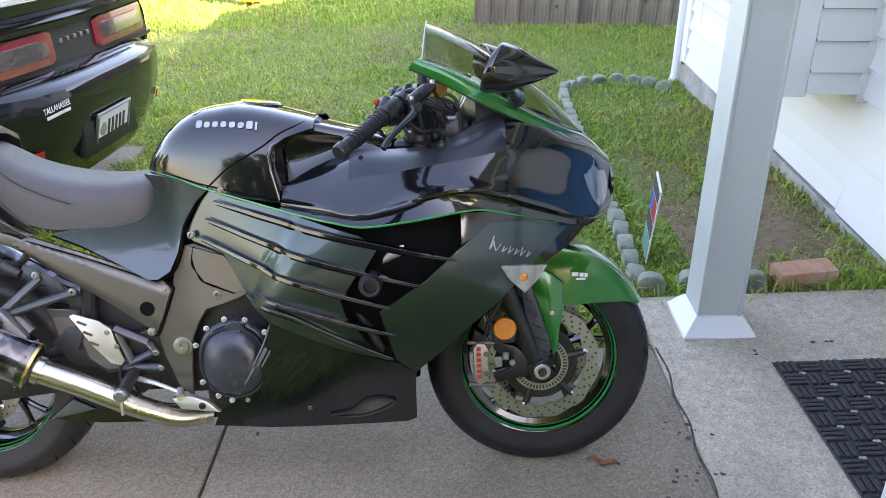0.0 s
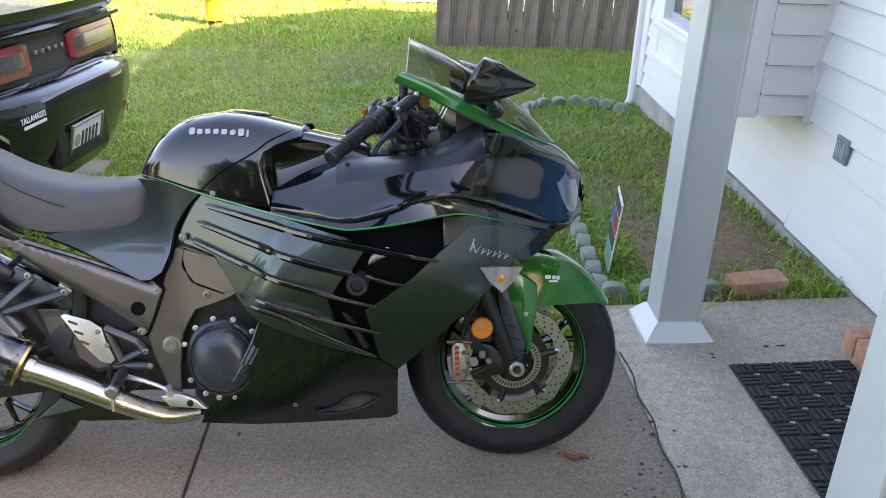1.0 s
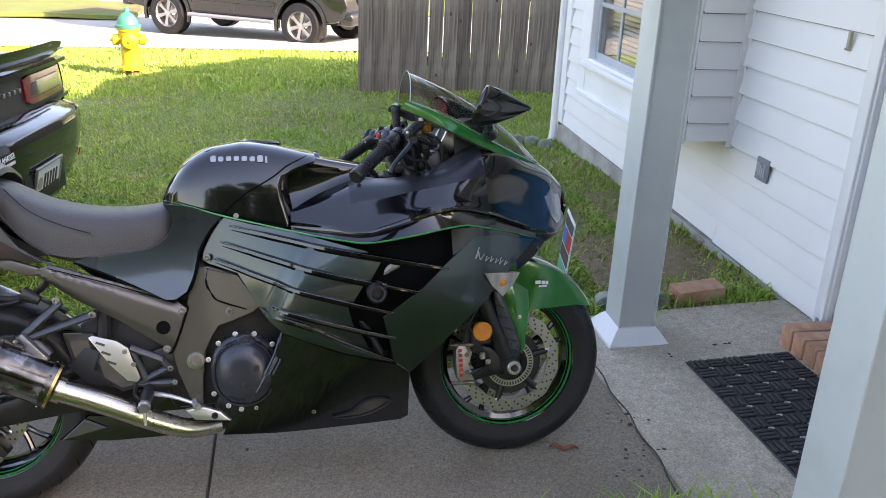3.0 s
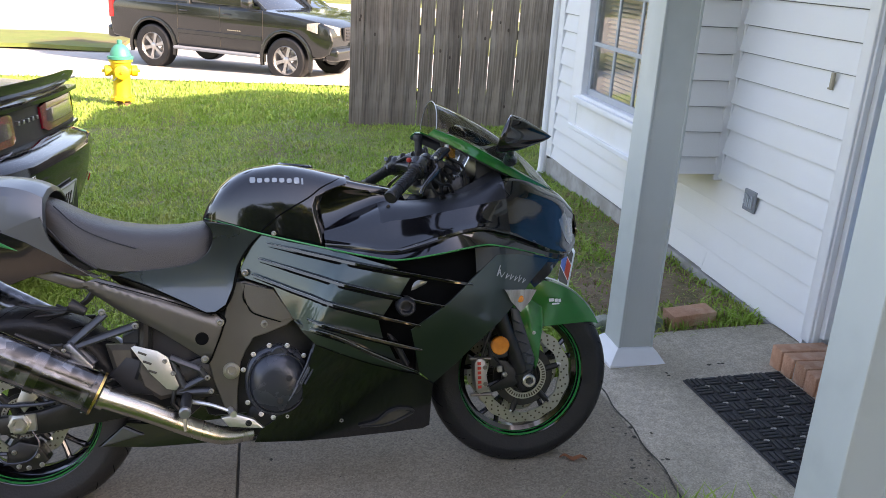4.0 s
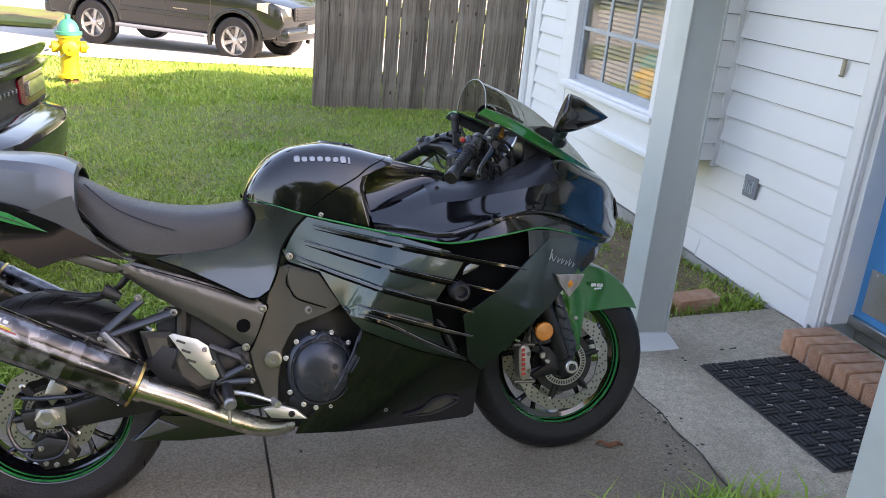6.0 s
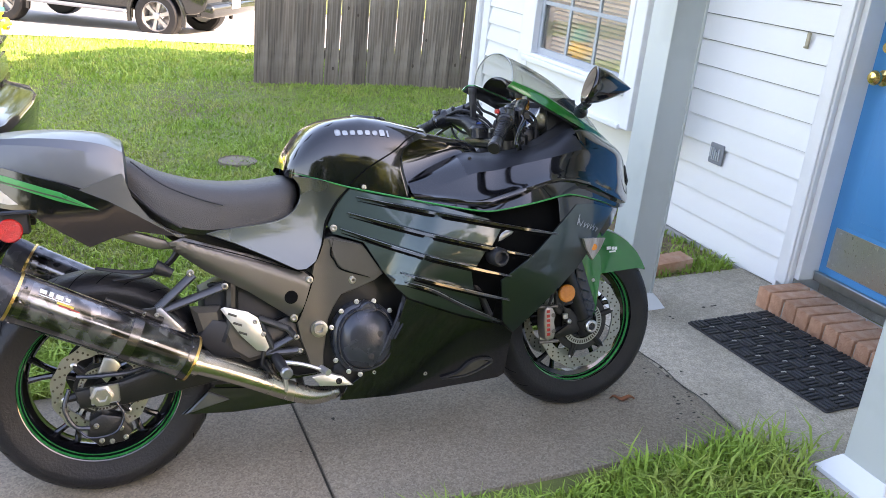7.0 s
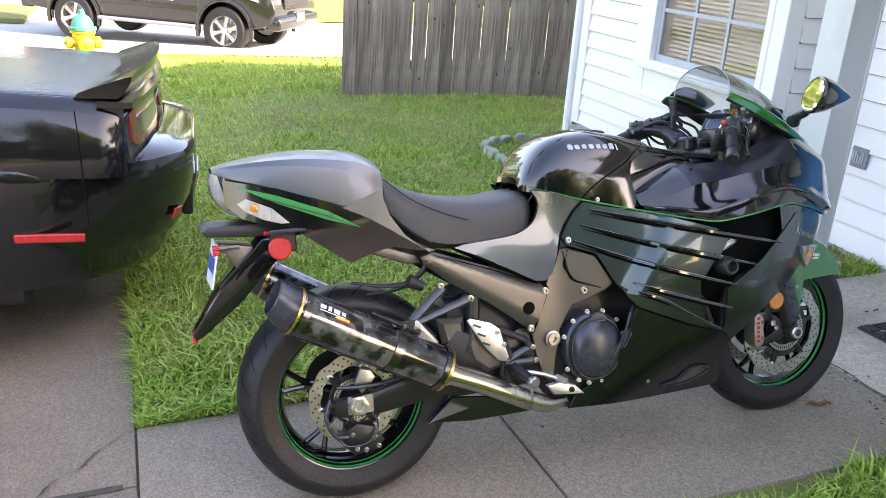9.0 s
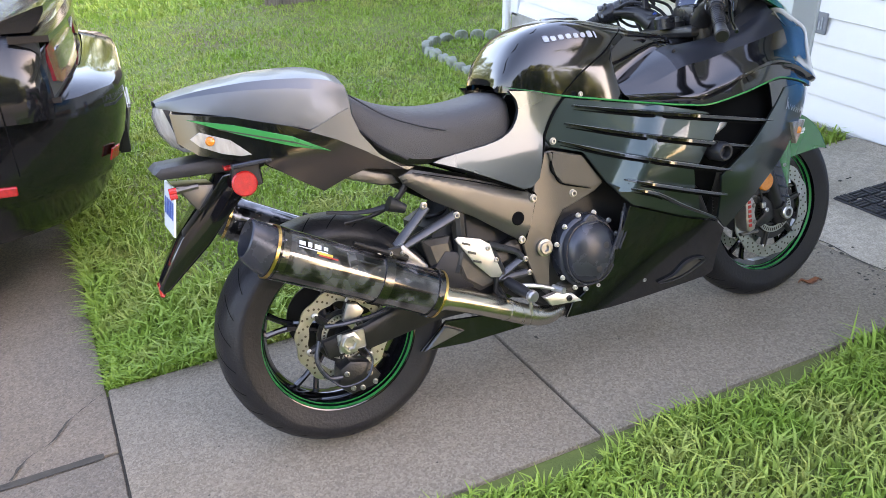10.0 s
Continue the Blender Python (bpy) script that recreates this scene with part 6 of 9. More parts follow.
prof = [(-0.315, 0.945), (-0.322, 0.925), (-0.316, 0.885), (-0.296, 0.850), (-0.272, 0.832)]
rows = []
for x, z in prof:
    rows.append([(x + 0.035 * abs(u) ** 2, 0.072 * u, z) for u in np.linspace(-1, 1, 11)])
sheet(bm, rows)
thicken(bm, 0.01)
tail = part("tail_light", bm, "clear_lens", bike, "clear tail light lens across the tail")
bm = BM()
box(bm, -0.20, -0.10, 0.780, -0.11, 0.10, 0.792, 0.003)
part("red_strip", bm, "red_lens", tail)
# number plate carrier
bm = BM()
prism(bm, [(-0.352, 0.800), (-0.335, 0.812), (-0.20, 0.812), (-0.095, 0.795), (-0.10, 0.77), (-0.17, 0.76), (-0.20, 0.775), (-0.34, 0.785)], -0.075, 0.075, 0.006)
hang2 = part("tail_tidy", bm, "black_satin", bike, "black rear mudguard and plate carrier")
bm = BM()
prism(bm, [(-0.165, 0.775), (-0.205, 0.770), (-0.325, 0.635), (-0.397, 0.525), (-0.390, 0.508), (-0.372, 0.515), (-0.262, 0.605), (-0.160, 0.715)], -0.082, 0.082, 0.008)
for v in bm.verts:
    v.co.y *= 0.30 + 0.70 * max(0.0, min(1.0, (v.co.z - 0.52) / 0.22))
part("mud_flap", bm, "fairing_black", hang2)
bm = BM()
box(bm, -0.398, -0.022, 0.500, -0.386, 0.022, 0.532, 0.004)
part("flap_reflector", bm, "red_lens", hang2, "small red reflector at the flap's tip")
bm = BM()
rings(bm, [[(-0.318, y, 0.762), (-0.314, y, 0.762), (-0.338, y, 0.652), (-0.342, y, 0.652)] for y in (-0.09, 0.09)])
plate = part("number_plate", bm, "white_mark", hang2, "small white number plate with plain bars")
bm = BM()
for k in range(5):
    y = -0.075 + k * 0.032
    rings(bm, [[(-0.3265, yy, 0.728), (-0.3255, yy, 0.728), (-0.3345, yy, 0.688), (-0.3355, yy, 0.688)] for yy in (y, y + 0.02)])
part("plate_bar", bm, "blue_mark", plate)
bm = BM()
for z in (0.757, 0.745):
    lathe(bm, [(0.008, -0.008), (0.008, 0.008)], 10, Matrix.Translation((-0.322, -0.085, z)) @ Matrix.Rotation(radians(90), 4, "Y"))
part("plate_bolt", bm, "red_lens", plate)
bm = BM()
tube(bm, [(-0.32, -0.05, 0.75), (-0.26, -0.05, 0.752)], 0.008, 8)
prism(bm, [(-0.312, 0.762), (-0.225, 0.750), (-0.245, 0.690), (-0.262, 0.678)], -0.055, 0.055, 0.004)
part("plate_lamp", bm, "frame_grey", hang2)
for s in (-1, 1):
    bm = BM()
    disk(bm, (-0.165, s * 0.118 if s < 0 else 0.130, 0.747), 0.030, 0.013, 28)
    r = part("rear_reflector", bm, "red_lens", bike, "round red side reflector")
    bm = BM()
    box(bm, -0.185, s * 0.075, 0.735, -0.12, s * 0.118, 0.79, 0.004)
    part("reflector_stay", bm, "black_satin", r)
# rear subframe stay and hugger seen under the tail
bm = BM()
prism(bm, [(0.06, 0.712), (0.11, 0.725), (0.20, 0.69), (0.215, 0.665), (0.17, 0.668)], -0.12, -0.10, 0.006)
part("subframe_stay", bm, "frame_grey", bike)
bm = BM()
tube(bm, [(0.195, -0.13, 0.616), (0.11, -0.11, 0.612), (0.02, -0.10, 0.630)], [0.011, 0.007, 0.005], 8, 4, True, 0.6)
part("hugger_arm", bm, "black_satin", bike)
bm = BM()
tube(bm, [(0.235, -0.13, 0.672), (0.20, -0.125, 0.630), (0.14, -0.115, 0.600), (0.06, -0.10, 0.592)], [0.012, 0.010, 0.007, 0.005], 8, 4, True, 0.6)
part("hugger_arm", bm, "black_satin", bike)

# --- side panels
panel("knee_panel", [(0.538, 0.842), (0.611, 0.829), (0.690, 0.802), (0.655, 0.768), (0.620, 0.713), (0.604, 0.649), (0.584, 0.606), (0.555, 0.588), (0.530, 0.588), (0.459, 0.627), (0.371, 0.673), (0.298, 0.704), (0.328, 0.710), (0.419, 0.716)] + [tuple(p) for p in curve([(0.45, 0.718), (0.496, 0.726), (0.536, 0.748), (0.557, 0.785), (0.555, 0.815), (0.541, 0.836)], 4)],
      "knee", width=lambda x, z: 0.150 + 0.034 * max(0.0, min(1.0, (0.85 - z) / 0.26)) ** 3 + 0.10 * max(0, x - 0.60), edge=0.022, label="graphite grey knee panel below the tank", step=0.02, thick=0.012)
strip("seam", [(0.300, 0.700), (0.371, 0.669), (0.459, 0.623), (0.530, 0.584), (0.555, 0.583), (0.586, 0.602), (0.608, 0.649), (0.624, 0.713), (0.659, 0.768), (0.692, 0.800)], "void", -0.012, 0.004, 0.012, width=lambda x, z: 0.160 + 0.10 * max(0, x - 0.60))
strip("stripe", [(0.536, 0.850), (0.611, 0.829), (0.680, 0.806), (0.785, 0.779), (0.912, 0.748), (1.0, 0.729), (1.07, 0.719), (1.186, 0.731), (1.298, 0.746), (1.358, 0.743), (1.477, 0.711), (1.575, 0.678)], "green_line", 0.0065, 0.0024, 0.0015)
bm = BM()
bolt(bm, (0.728, -0.186, 0.802), 0.007, 0.005)
bolt(bm, (0.641, -0.166, 0.692), 0.010, 0.006)
part("bolt", bm, "bolt_steel", bike)

# main fairing: base panel, louvres between the fins, fins
def ridge(x, z):
    """The flank steps outwards along a slanting line."""
    e = x - 0.885 + (0.76 - z) * 0.50
    t = max(0.0, min(1.0, e / 0.055))
    u = max(0.0, min(1.0, e / 0.025)) * max(0.0, min(1.0, 1.0 - (e - 0.055) / 0.12))
    return 0.024 * t * t * (3 - 2 * t) - 0.12 * max(0.0, e - 0.055) + 0.11 * (0.62 - z) * u * u * (3 - 2 * u)


def fin_w(x, z):
    return skin(x, z) + max(0.0, ridge(x, z))


panel("side_panel", [(0.694, 0.797), (0.766, 0.777), (0.846, 0.760), (0.911, 0.745), (0.985, 0.722), (1.055, 0.700), (1.10, 0.672), (1.065, 0.618), (1.05, 0.613), (1.017, 0.563), (1.003, 0.556), (1.015, 0.500), (1.03, 0.480), (1.060, 0.414), (0.987, 0.452), (0.891, 0.507),
                     (0.813, 0.528), (0.792, 0.530), (0.770, 0.558), (0.720, 0.648), (0.640, 0.676), (0.628, 0.70), (0.660, 0.764)], "green_dark", off=-0.004, label="dark green metallic side fairing with slanting fins", step=0.018, dent=ridge)
FINS = [[(0.707, 0.774), (0.837, 0.740), (0.996, 0.702), (1.16, 0.664), (1.277, 0.636)], [(0.681, 0.731), (0.835, 0.680), (0.993, 0.634), (1.191, 0.580)],
        [(0.659, 0.687), (0.816, 0.625), (0.991, 0.568), (1.122, 0.527)], [(0.806, 0.561), (0.956, 0.509), (1.128, 0.451)], [(0.813, 0.536), (0.891, 0.506), (0.987, 0.449), (1.118, 0.379)]]
panel("lower_louvre", [(0.770, 0.556), (0.813, 0.530), (0.891, 0.500), (0.987, 0.443), (1.115, 0.379), (0.986, 0.420), (0.828, 0.486), (0.80, 0.513)], "green_dark", off=0.010, edge=0.008)
for k, f in enumerate(FINS):
    strip("fin", f, "black_gloss", -0.004, 0.0075, 0.016 if k < 4 else 0.010, width=fin_w)
    # near-black strip paints the shade under the fin
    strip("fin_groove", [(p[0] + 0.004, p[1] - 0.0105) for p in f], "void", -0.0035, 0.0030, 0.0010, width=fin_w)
    # pale strip paints the highlight along the fin's upper edge
    strip("fin_light_edge", [(p[0], p[1] + 0.0035) for p in f], "edge_glint", 0.0055 if k < 4 else 0.003, 0.0013, 0.0065, width=fin_w)
panel("forward_panel", [(1.357, 0.716), (1.275, 0.654), (1.206, 0.592), (1.095, 0.517), (1.109, 0.450), (1.124, 0.378), (1.168, 0.336), (1.235, 0.396), (1.296, 0.455), (1.37, 0.515), (1.430, 0.575), (1.470, 0.622), (1.545, 0.680), (1.427, 0.712)], "green_dark", off=0.004, edge=0.012, label="dark green forward side fairing", step=0.025)
panel("stripe_band", [(1.29, 0.742), (1.36, 0.740), (1.43, 0.722), (1.50, 0.700), (1.578, 0.675), (1.572, 0.666), (1.50, 0.680), (1.43, 0.700), (1.36, 0.708), (1.29, 0.67)], "black_gloss", off=0.0005, edge=0.004, step=0.02)
panel("fairing_edge", [(1.470, 0.622), (1.545, 0.680), (1.60, 0.672), (1.55, 0.63), (1.49, 0.60)], "black_gloss", off=-0.002, edge=0.008)
panel("belly_pan", [(0.826, 0.482), (0.986, 0.414), (1.128, 0.366), (1.168, 0.332), (1.165, 0.280), (1.162, 0.190), (1.140, 0.180), (1.06, 0.178), (0.92, 0.177), (0.78, 0.177), (0.64, 0.184), (0.66, 0.225), (0.700, 0.250), (0.755, 0.325), (0.80, 0.40)], "black_gloss", off=0.0, edge=0.016, label="glossy black belly fairing with a scoop", step=0.03)
strip("scoop_lip", [(0.945, 0.212), (1.0, 0.222), (1.035, 0.250), (1.07, 0.258), (1.11, 0.246), (1.07, 0.222), (1.02, 0.208), (0.95, 0.208)], "black_satin", 0.000, 0.005, 0.010)
# dark sheet paints the shade in the scoop's recess
panel("scoop_mouth", [(0.96, 0.212), (1.005, 0.222), (1.04, 0.248), (1.075, 0.254), (1.10, 0.244), (1.06, 0.222), (1.02, 0.21)], "joint", off=0.003, edge=0.0, thick=0.003)
bm = BM()
bolt(bm, (0.895, -0.166, 0.236), 0.007, 0.005)
part("bolt", bm, "bolt_steel", bike)
bm = BM()
rings(bm, [[(x, -0.14, 0.195), (x, -0.08, 0.165), (x, 0.08, 0.165), (x, 0.14, 0.195), (x, 0.1, 0.22), (x, -0.1, 0.22)] for x in (0.66, 0.9, 1.13)])
part("belly_floor", bm, "black_satin", bike)
# near-black sheet stands in for the shade behind the louvre openings
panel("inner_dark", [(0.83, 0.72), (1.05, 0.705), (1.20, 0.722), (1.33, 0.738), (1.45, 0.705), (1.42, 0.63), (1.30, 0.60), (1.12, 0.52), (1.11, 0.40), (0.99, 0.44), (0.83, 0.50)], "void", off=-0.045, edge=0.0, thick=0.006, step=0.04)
# slanted silver strokes in the place of the model script
bm = BM()
for k, (h, w, lean) in enumerate(((0.030, 0.0035, 0.012), (0.026, 0.003, -0.006), (0.014, 0.003, 0.006), (0.016, 0.003, 0.006), (0.014, 0.003, 0.007), (0.020, 0.003, 0.006), (0.014, 0.003, 0.007))):
    x0 = 1.352 + k * 0.0145
    z0 = 0.655 - k * 0.0052
    pts = [(x0, z0), (x0 + lean, z0 + h), (x0 + lean + w, z0 + h), (x0 + w, z0)]
    bm.faces.new([bm.verts.new((x, -skin(x, z) - 0.0062, z)) for x, z in pts])
    pts = [(x0 + w, z0), (x0 + 0.0145, z0 + h * 0.5), (x0 + 0.0145, z0 + h * 0.5 + w), (x0 + w, z0 + w)]
    bm.faces.new([bm.verts.new((x, -skin(x, z) - 0.0062, z)) for x, z in pts])
part("script_stroke", bm, "grey_mark", bike, "silver script strokes")
sigs = panel("front_turn_signal", [(1.378, 0.612), (1.43, 0.606), (1.492, 0.596), (1.468, 0.562), (1.437, 0.534), (1.40, 0.574)], "clear_lens", off=0.016, edge=0.010, thick=0.02, step=0.015, label="clear wedge-shaped front turn signal")
for s in (-1, 1):
    bm = BM()
    c = (1.432, s * (skin(1.432, 0.575) + 0.013), 0.577)
    lathe(bm, [(0, 0), (0.012, 0), (0.010, 0.006), (0, 0.008)], 14, Matrix.Translation(c) @ (ALONG_Y if s < 0 else Matrix.Rotation(radians(-90), 4, "X")))
    part("bulb", bm, "amber", sigs[0 if s < 0 else 1])

# --- upper fairing and nose
NOSE = []
for x, wi, zi, wc, zc, ws, zs, wb, zb, d in ((0.870, 0.130, 0.800, 0.165, 0.790, 0.200, 0.768, 0.221, 0.755, 0.0), (0.950, 0.120, 0.842, 0.192, 0.792, 0.226, 0.760, 0.252, 0.738, 0.0), (1.050, 0.115, 0.876, 0.208, 0.822, 0.262, 0.747, 0.277, 0.721, 0.2),
                                             (1.120, 0.118, 0.875, 0.215, 0.828, 0.272, 0.760, 0.287, 0.723, 0.7), (1.200, 0.135, 0.880, 0.224, 0.842, 0.284, 0.782, 0.290, 0.735, 1.0), (1.300, 0.166, 0.898, 0.234, 0.858, 0.285, 0.800, 0.277, 0.746, 1.0),
                                             (1.400, 0.164, 0.940, 0.224, 0.874, 0.266, 0.779, 0.248, 0.735, 1.0), (1.480, 0.110, 0.946, 0.192, 0.876, 0.228, 0.748, 0.211, 0.710, 0.9), (1.560, 0.040, 0.910, 0.148, 0.862, 0.184, 0.716, 0.164, 0.684, 0.6),
                                             (1.620, 0.012, 0.876, 0.098, 0.842, 0.130, 0.704, 0.110, 0.676, 0.3), (1.668, 0.004, 0.822, 0.044, 0.806, 0.062, 0.725, 0.050, 0.700, 0.0)):
    # inner edge, shoulder, crease, hollow flank, lip, under the lip, lower edge
    NOSE.append((x, [(wi, zi), (wi * 0.5 + wc * 0.5 + 0.004, zi * 0.45 + zc * 0.55 + 0.010), (wc, zc), (wc * 0.62 + ws * 0.38 - 0.004, zc * 0.62 + zs * 0.38), (wc * 0.25 + ws * 0.75 - 0.006, zc * 0.25 + zs * 0.75),
                     (ws, zs), (ws + 0.001, zs - 0.007), (ws - 0.013 * d, zs - 0.014), (wb * 0.6 + ws * 0.4 - 0.010 * d, zb * 0.6 + zs * 0.4), (wb, zb)]))
for s in (-1, 1):
    rows = blend([[(x, s * w, z) for w, z in sec] for x, sec in NOSE], 5, 1)
    bm = BM()
    whole = []
    for r in rows:
        soft_nose = max(0.0, min(1.0, (r[0][0] - 1.30) / 0.10))
        sharp, smooth = curve(r[:3], 4)[:-1] + curve(r[2:6], 4), curve(r[:6], 4)
        whole.append([tuple(Vector(p).lerp(Vector(q), soft_nose)) for p, q in zip(sharp, smooth)] + list(r[6:]))
    flank = [r[8:] for r in whole if r[0][0] <= 1.405]
    sheet(bm, flank if s < 0 else [r[::-1] for r in flank])
    up = part("upper_fairing", bm, "fairing_black", bike, "glossy black upper fairing with a sharp swage" if s < 0 else "", 45)
    bm = BM()
    shell = [r for r in whole if r[0][0] >= 1.385]
    sheet(bm, shell if s < 0 else [r[::-1] for r in shell])
    part("nose_cowl", bm, "fairing_black", up, "rounded gloss black nose" if s < 0 else "", 45)
    for name, x0, x1, mat, lab in (("shoulder_panel", 0.86, 1.046, "fairing_black", ""), ("cockpit_side", 1.046, 1.405, "cockpit_black", "satin blue-black cockpit side trim")):
        bm = BM()
        fine = [r[:9] for r in whole if x0 - 0.02 <= r[0][0] <= x1]
        sheet(bm, fine if s < 0 else [r[::-1] for r in fine])
        part(name, bm, mat, up, lab if s < 0 else "", 40)
    # return flange that closes the lower edge inwards
    bm = BM()
    sheet(bm, [[r[-1], (r[-1][0], r[-1][1] - s * min(0.09, abs(r[-1][1]) * 0.6), r[-1][2] - 0.004)] for r in rows])
    part("flange", bm, "black_satin", up)


def nose_w(x, z):
    """Half-width of the upper fairing over length and height."""
    xs = [n[0] for n in NOSE]
    i = max(0, min(len(NOSE) - 2, sum(1 for q in xs if q <= x) - 1))
    w = [float(np.interp(z, [p[1] for p in sec[::-1]], [p[0] for p in sec[::-1]])) for _, sec in NOSE[i:i + 2]]
    t = (x - xs[i]) / (xs[i + 1] - xs[i])
    return w[0] * (1 - t) + w[1] * t


# pale line paints the highlight along the swage lip
strip("swage_edge", [(1.07, 0.7415), (1.12, 0.7585), (1.20, 0.780), (1.30, 0.798), (1.40, 0.777), (1.48, 0.746), (1.56, 0.715)], "edge_glint", 0.0005, 0.0009, 0.001, width=nose_w)
panel("side_window", [(1.385, 0.918), (1.436, 0.934), (1.486, 0.896), (1.470, 0.872), (1.414, 0.880)], "black_gloss", width=nose_w, off=0.004, thick=0.004, edge=0.003, step=0.02)
# inner cockpit trim
for s in (-1, 1):
    bm = BM()
    rows = blend([[(1.02, s * 0.15, 0.866), (1.02, s * 0.12, 0.872), (1.04, s * 0.10, 0.85)], [(1.15, s * 0.165, 0.876), (1.15, s * 0.13, 0.885), (1.16, s * 0.10, 0.85)], [(1.28, s * 0.19, 0.90), (1.27, s * 0.14, 0.915), (1.28, s * 0.10, 0.88)],
                  [(1.38, s * 0.185, 0.943), (1.36, s * 0.14, 0.96), (1.36, s * 0.09, 0.94)], [(1.44, s * 0.165, 0.965), (1.42, s * 0.12, 0.99), (1.40, s * 0.06, 0.985)]], 4, 3)
    sheet(bm, [[(x, y * 0.90, z - 0.016) for x, y, z in r] for r in rows])
    thicken(bm, 0.004)
    part("cockpit_trim", bm, "black_satin", bike, "matt black cockpit trim" if s < 0 else "")
    bm = BM()
    bolt(bm, (1.06, -0.160 if s < 0 else 0.164, 0.862), 0.006, 0.004)
    part("bolt", bm, "black_metal", bike)
# headlights wrap round the nose
panel("headlight", [(1.531, 0.884), (1.565, 0.874), (1.599, 0.856), (1.625, 0.836), (1.644, 0.812), (1.656, 0.785), (1.660, 0.760), (1.655, 0.735), (1.639, 0.708), (1.618, 0.728), (1.600, 0.765), (1.588, 0.800), (1.572, 0.842)],
              "lamp_lens", width=nose_w, off=0.0025, thick=0.006, edge=0.004, step=0.018, label="clear wraparound headlight lens")
bm = BM()
rows = [[(x, w * u, z) for u in np.linspace(-1, 1, 7)] for x, z, w in ((1.655, 0.83, 0.02), (1.676, 0.80, 0.04), (1.680, 0.75, 0.05), (1.665, 0.705, 0.045))]
sheet(bm, rows)
thicken(bm, 0.006)
part("nose_tip", bm, "black_gloss", bike, "gloss black nose tip between the lamps")
panel("nose_chin", [(1.55, 0.69), (1.60, 0.70), (1.65, 0.705), (1.645, 0.675), (1.60, 0.662)], "black_satin", width=lambda x, z: 0.15 - 1.0 * max(0, x - 1.55), edge=0.008)

# --- windscreen: green surround and tinted bubble
SCREEN = [(1.225, 1.172, 1.214, 0.140, 1.084), (1.30, 1.138, 1.29, 0.144, 1.055), (1.385, 1.090, 1.37, 0.136, 1.014), (1.465, 1.030, 1.45, 0.113, 0.966), (1.54, 0.963, 1.53, 0.079, 0.914), (1.605, 0.892, 1.60, 0.032, 0.881)]


def bubble(xc, zc, xe, half, ze):
    return [(xc + (xe - xc) * u * u, half * math.sin(u * math.pi / 2), ze + (zc - ze) * math.cos(u * math.pi / 2) ** 0.9) for u in np.linspace(-1, 1, 17)]


bm = BM()
sheet(bm, blend([bubble(*r) for r in SCREEN], 4, 1))
thicken(bm, 0.003)
scr = part("windscreen", bm, "screen_glass", bike, "smoke-tinted bubble windscreen", 60)
scr.visible_shadow = False
for s in (-1, 1):
    bm = BM()
    rows = []
    for (x0, w0, z0), (x1, w1, z1) in zip([(r[2], r[3] + 0.002, r[4] - 0.002) for r in SCREEN],
                                          [(1.182, .172, 1.066), (1.265, .174, 1.026), (1.355, .178, 0.976), (1.445, .165, 0.931), (1.52, .128, 0.906), (1.590, .065, 0.872)]):
        rows.append([(x0, s * w0, z0), ((x0 + x1) / 2 + 0.004, s * ((w0 + w1) / 2 + 0.012), (z0 + z1) / 2 + 0.008), (x1, s * w1, z1)])
    sheet(bm, blend(rows, 4, 4))
    thicken(bm, 0.004)
    part("screen_surround", bm, "green", bike, "gloss green screen surround" if s < 0 else "", 50)
    bm = BM()
    sheet(bm, [[(p[0], p[1] - s * 0.007, p[2] - 0.005) for p in r] for r in blend(rows, 4, 4)])
    thicken(bm, 0.002)
    part("surround_liner", bm, "black_satin", bike)
    bm = BM()
    for (x, w, z) in ((1.235, 0.160, 1.066), (1.36, 0.156, 1.002), (1.475, 0.116, 0.938)):
        bolt(bm, (x, s * w if s < 0 else w + 0.006, z), 0.006, 0.006)
    part("screen_bolt", bm, "black_satin", bike)
    bm = BM()
    tube(bm, [(p[0], s * abs(p[1]), p[2]) for p in bubble(*SCREEN[0])[8:]], 0.0014, 6, 2)
    part("screen_edge", bm, "grey_mark", scr)
bm = BM()
rows = [[(1.195, w, 1.066 - 0.1 * abs(w)) for w in (-0.16, -0.08, 0, 0.08, 0.16)], [(1.30, w, 1.02) for w in (-0.16, -0.08, 0, 0.08, 0.16)], [(1.42, w, 0.955) for w in (-0.15, -0.07, 0, 0.07, 0.15)], [(1.53, w, 0.90) for w in (-0.11, -0.05, 0, 0.05, 0.11)]]
sheet(bm, rows[1:])
thicken(bm, 0.004)
part("screen_undertray", bm, "black_satin", bike)

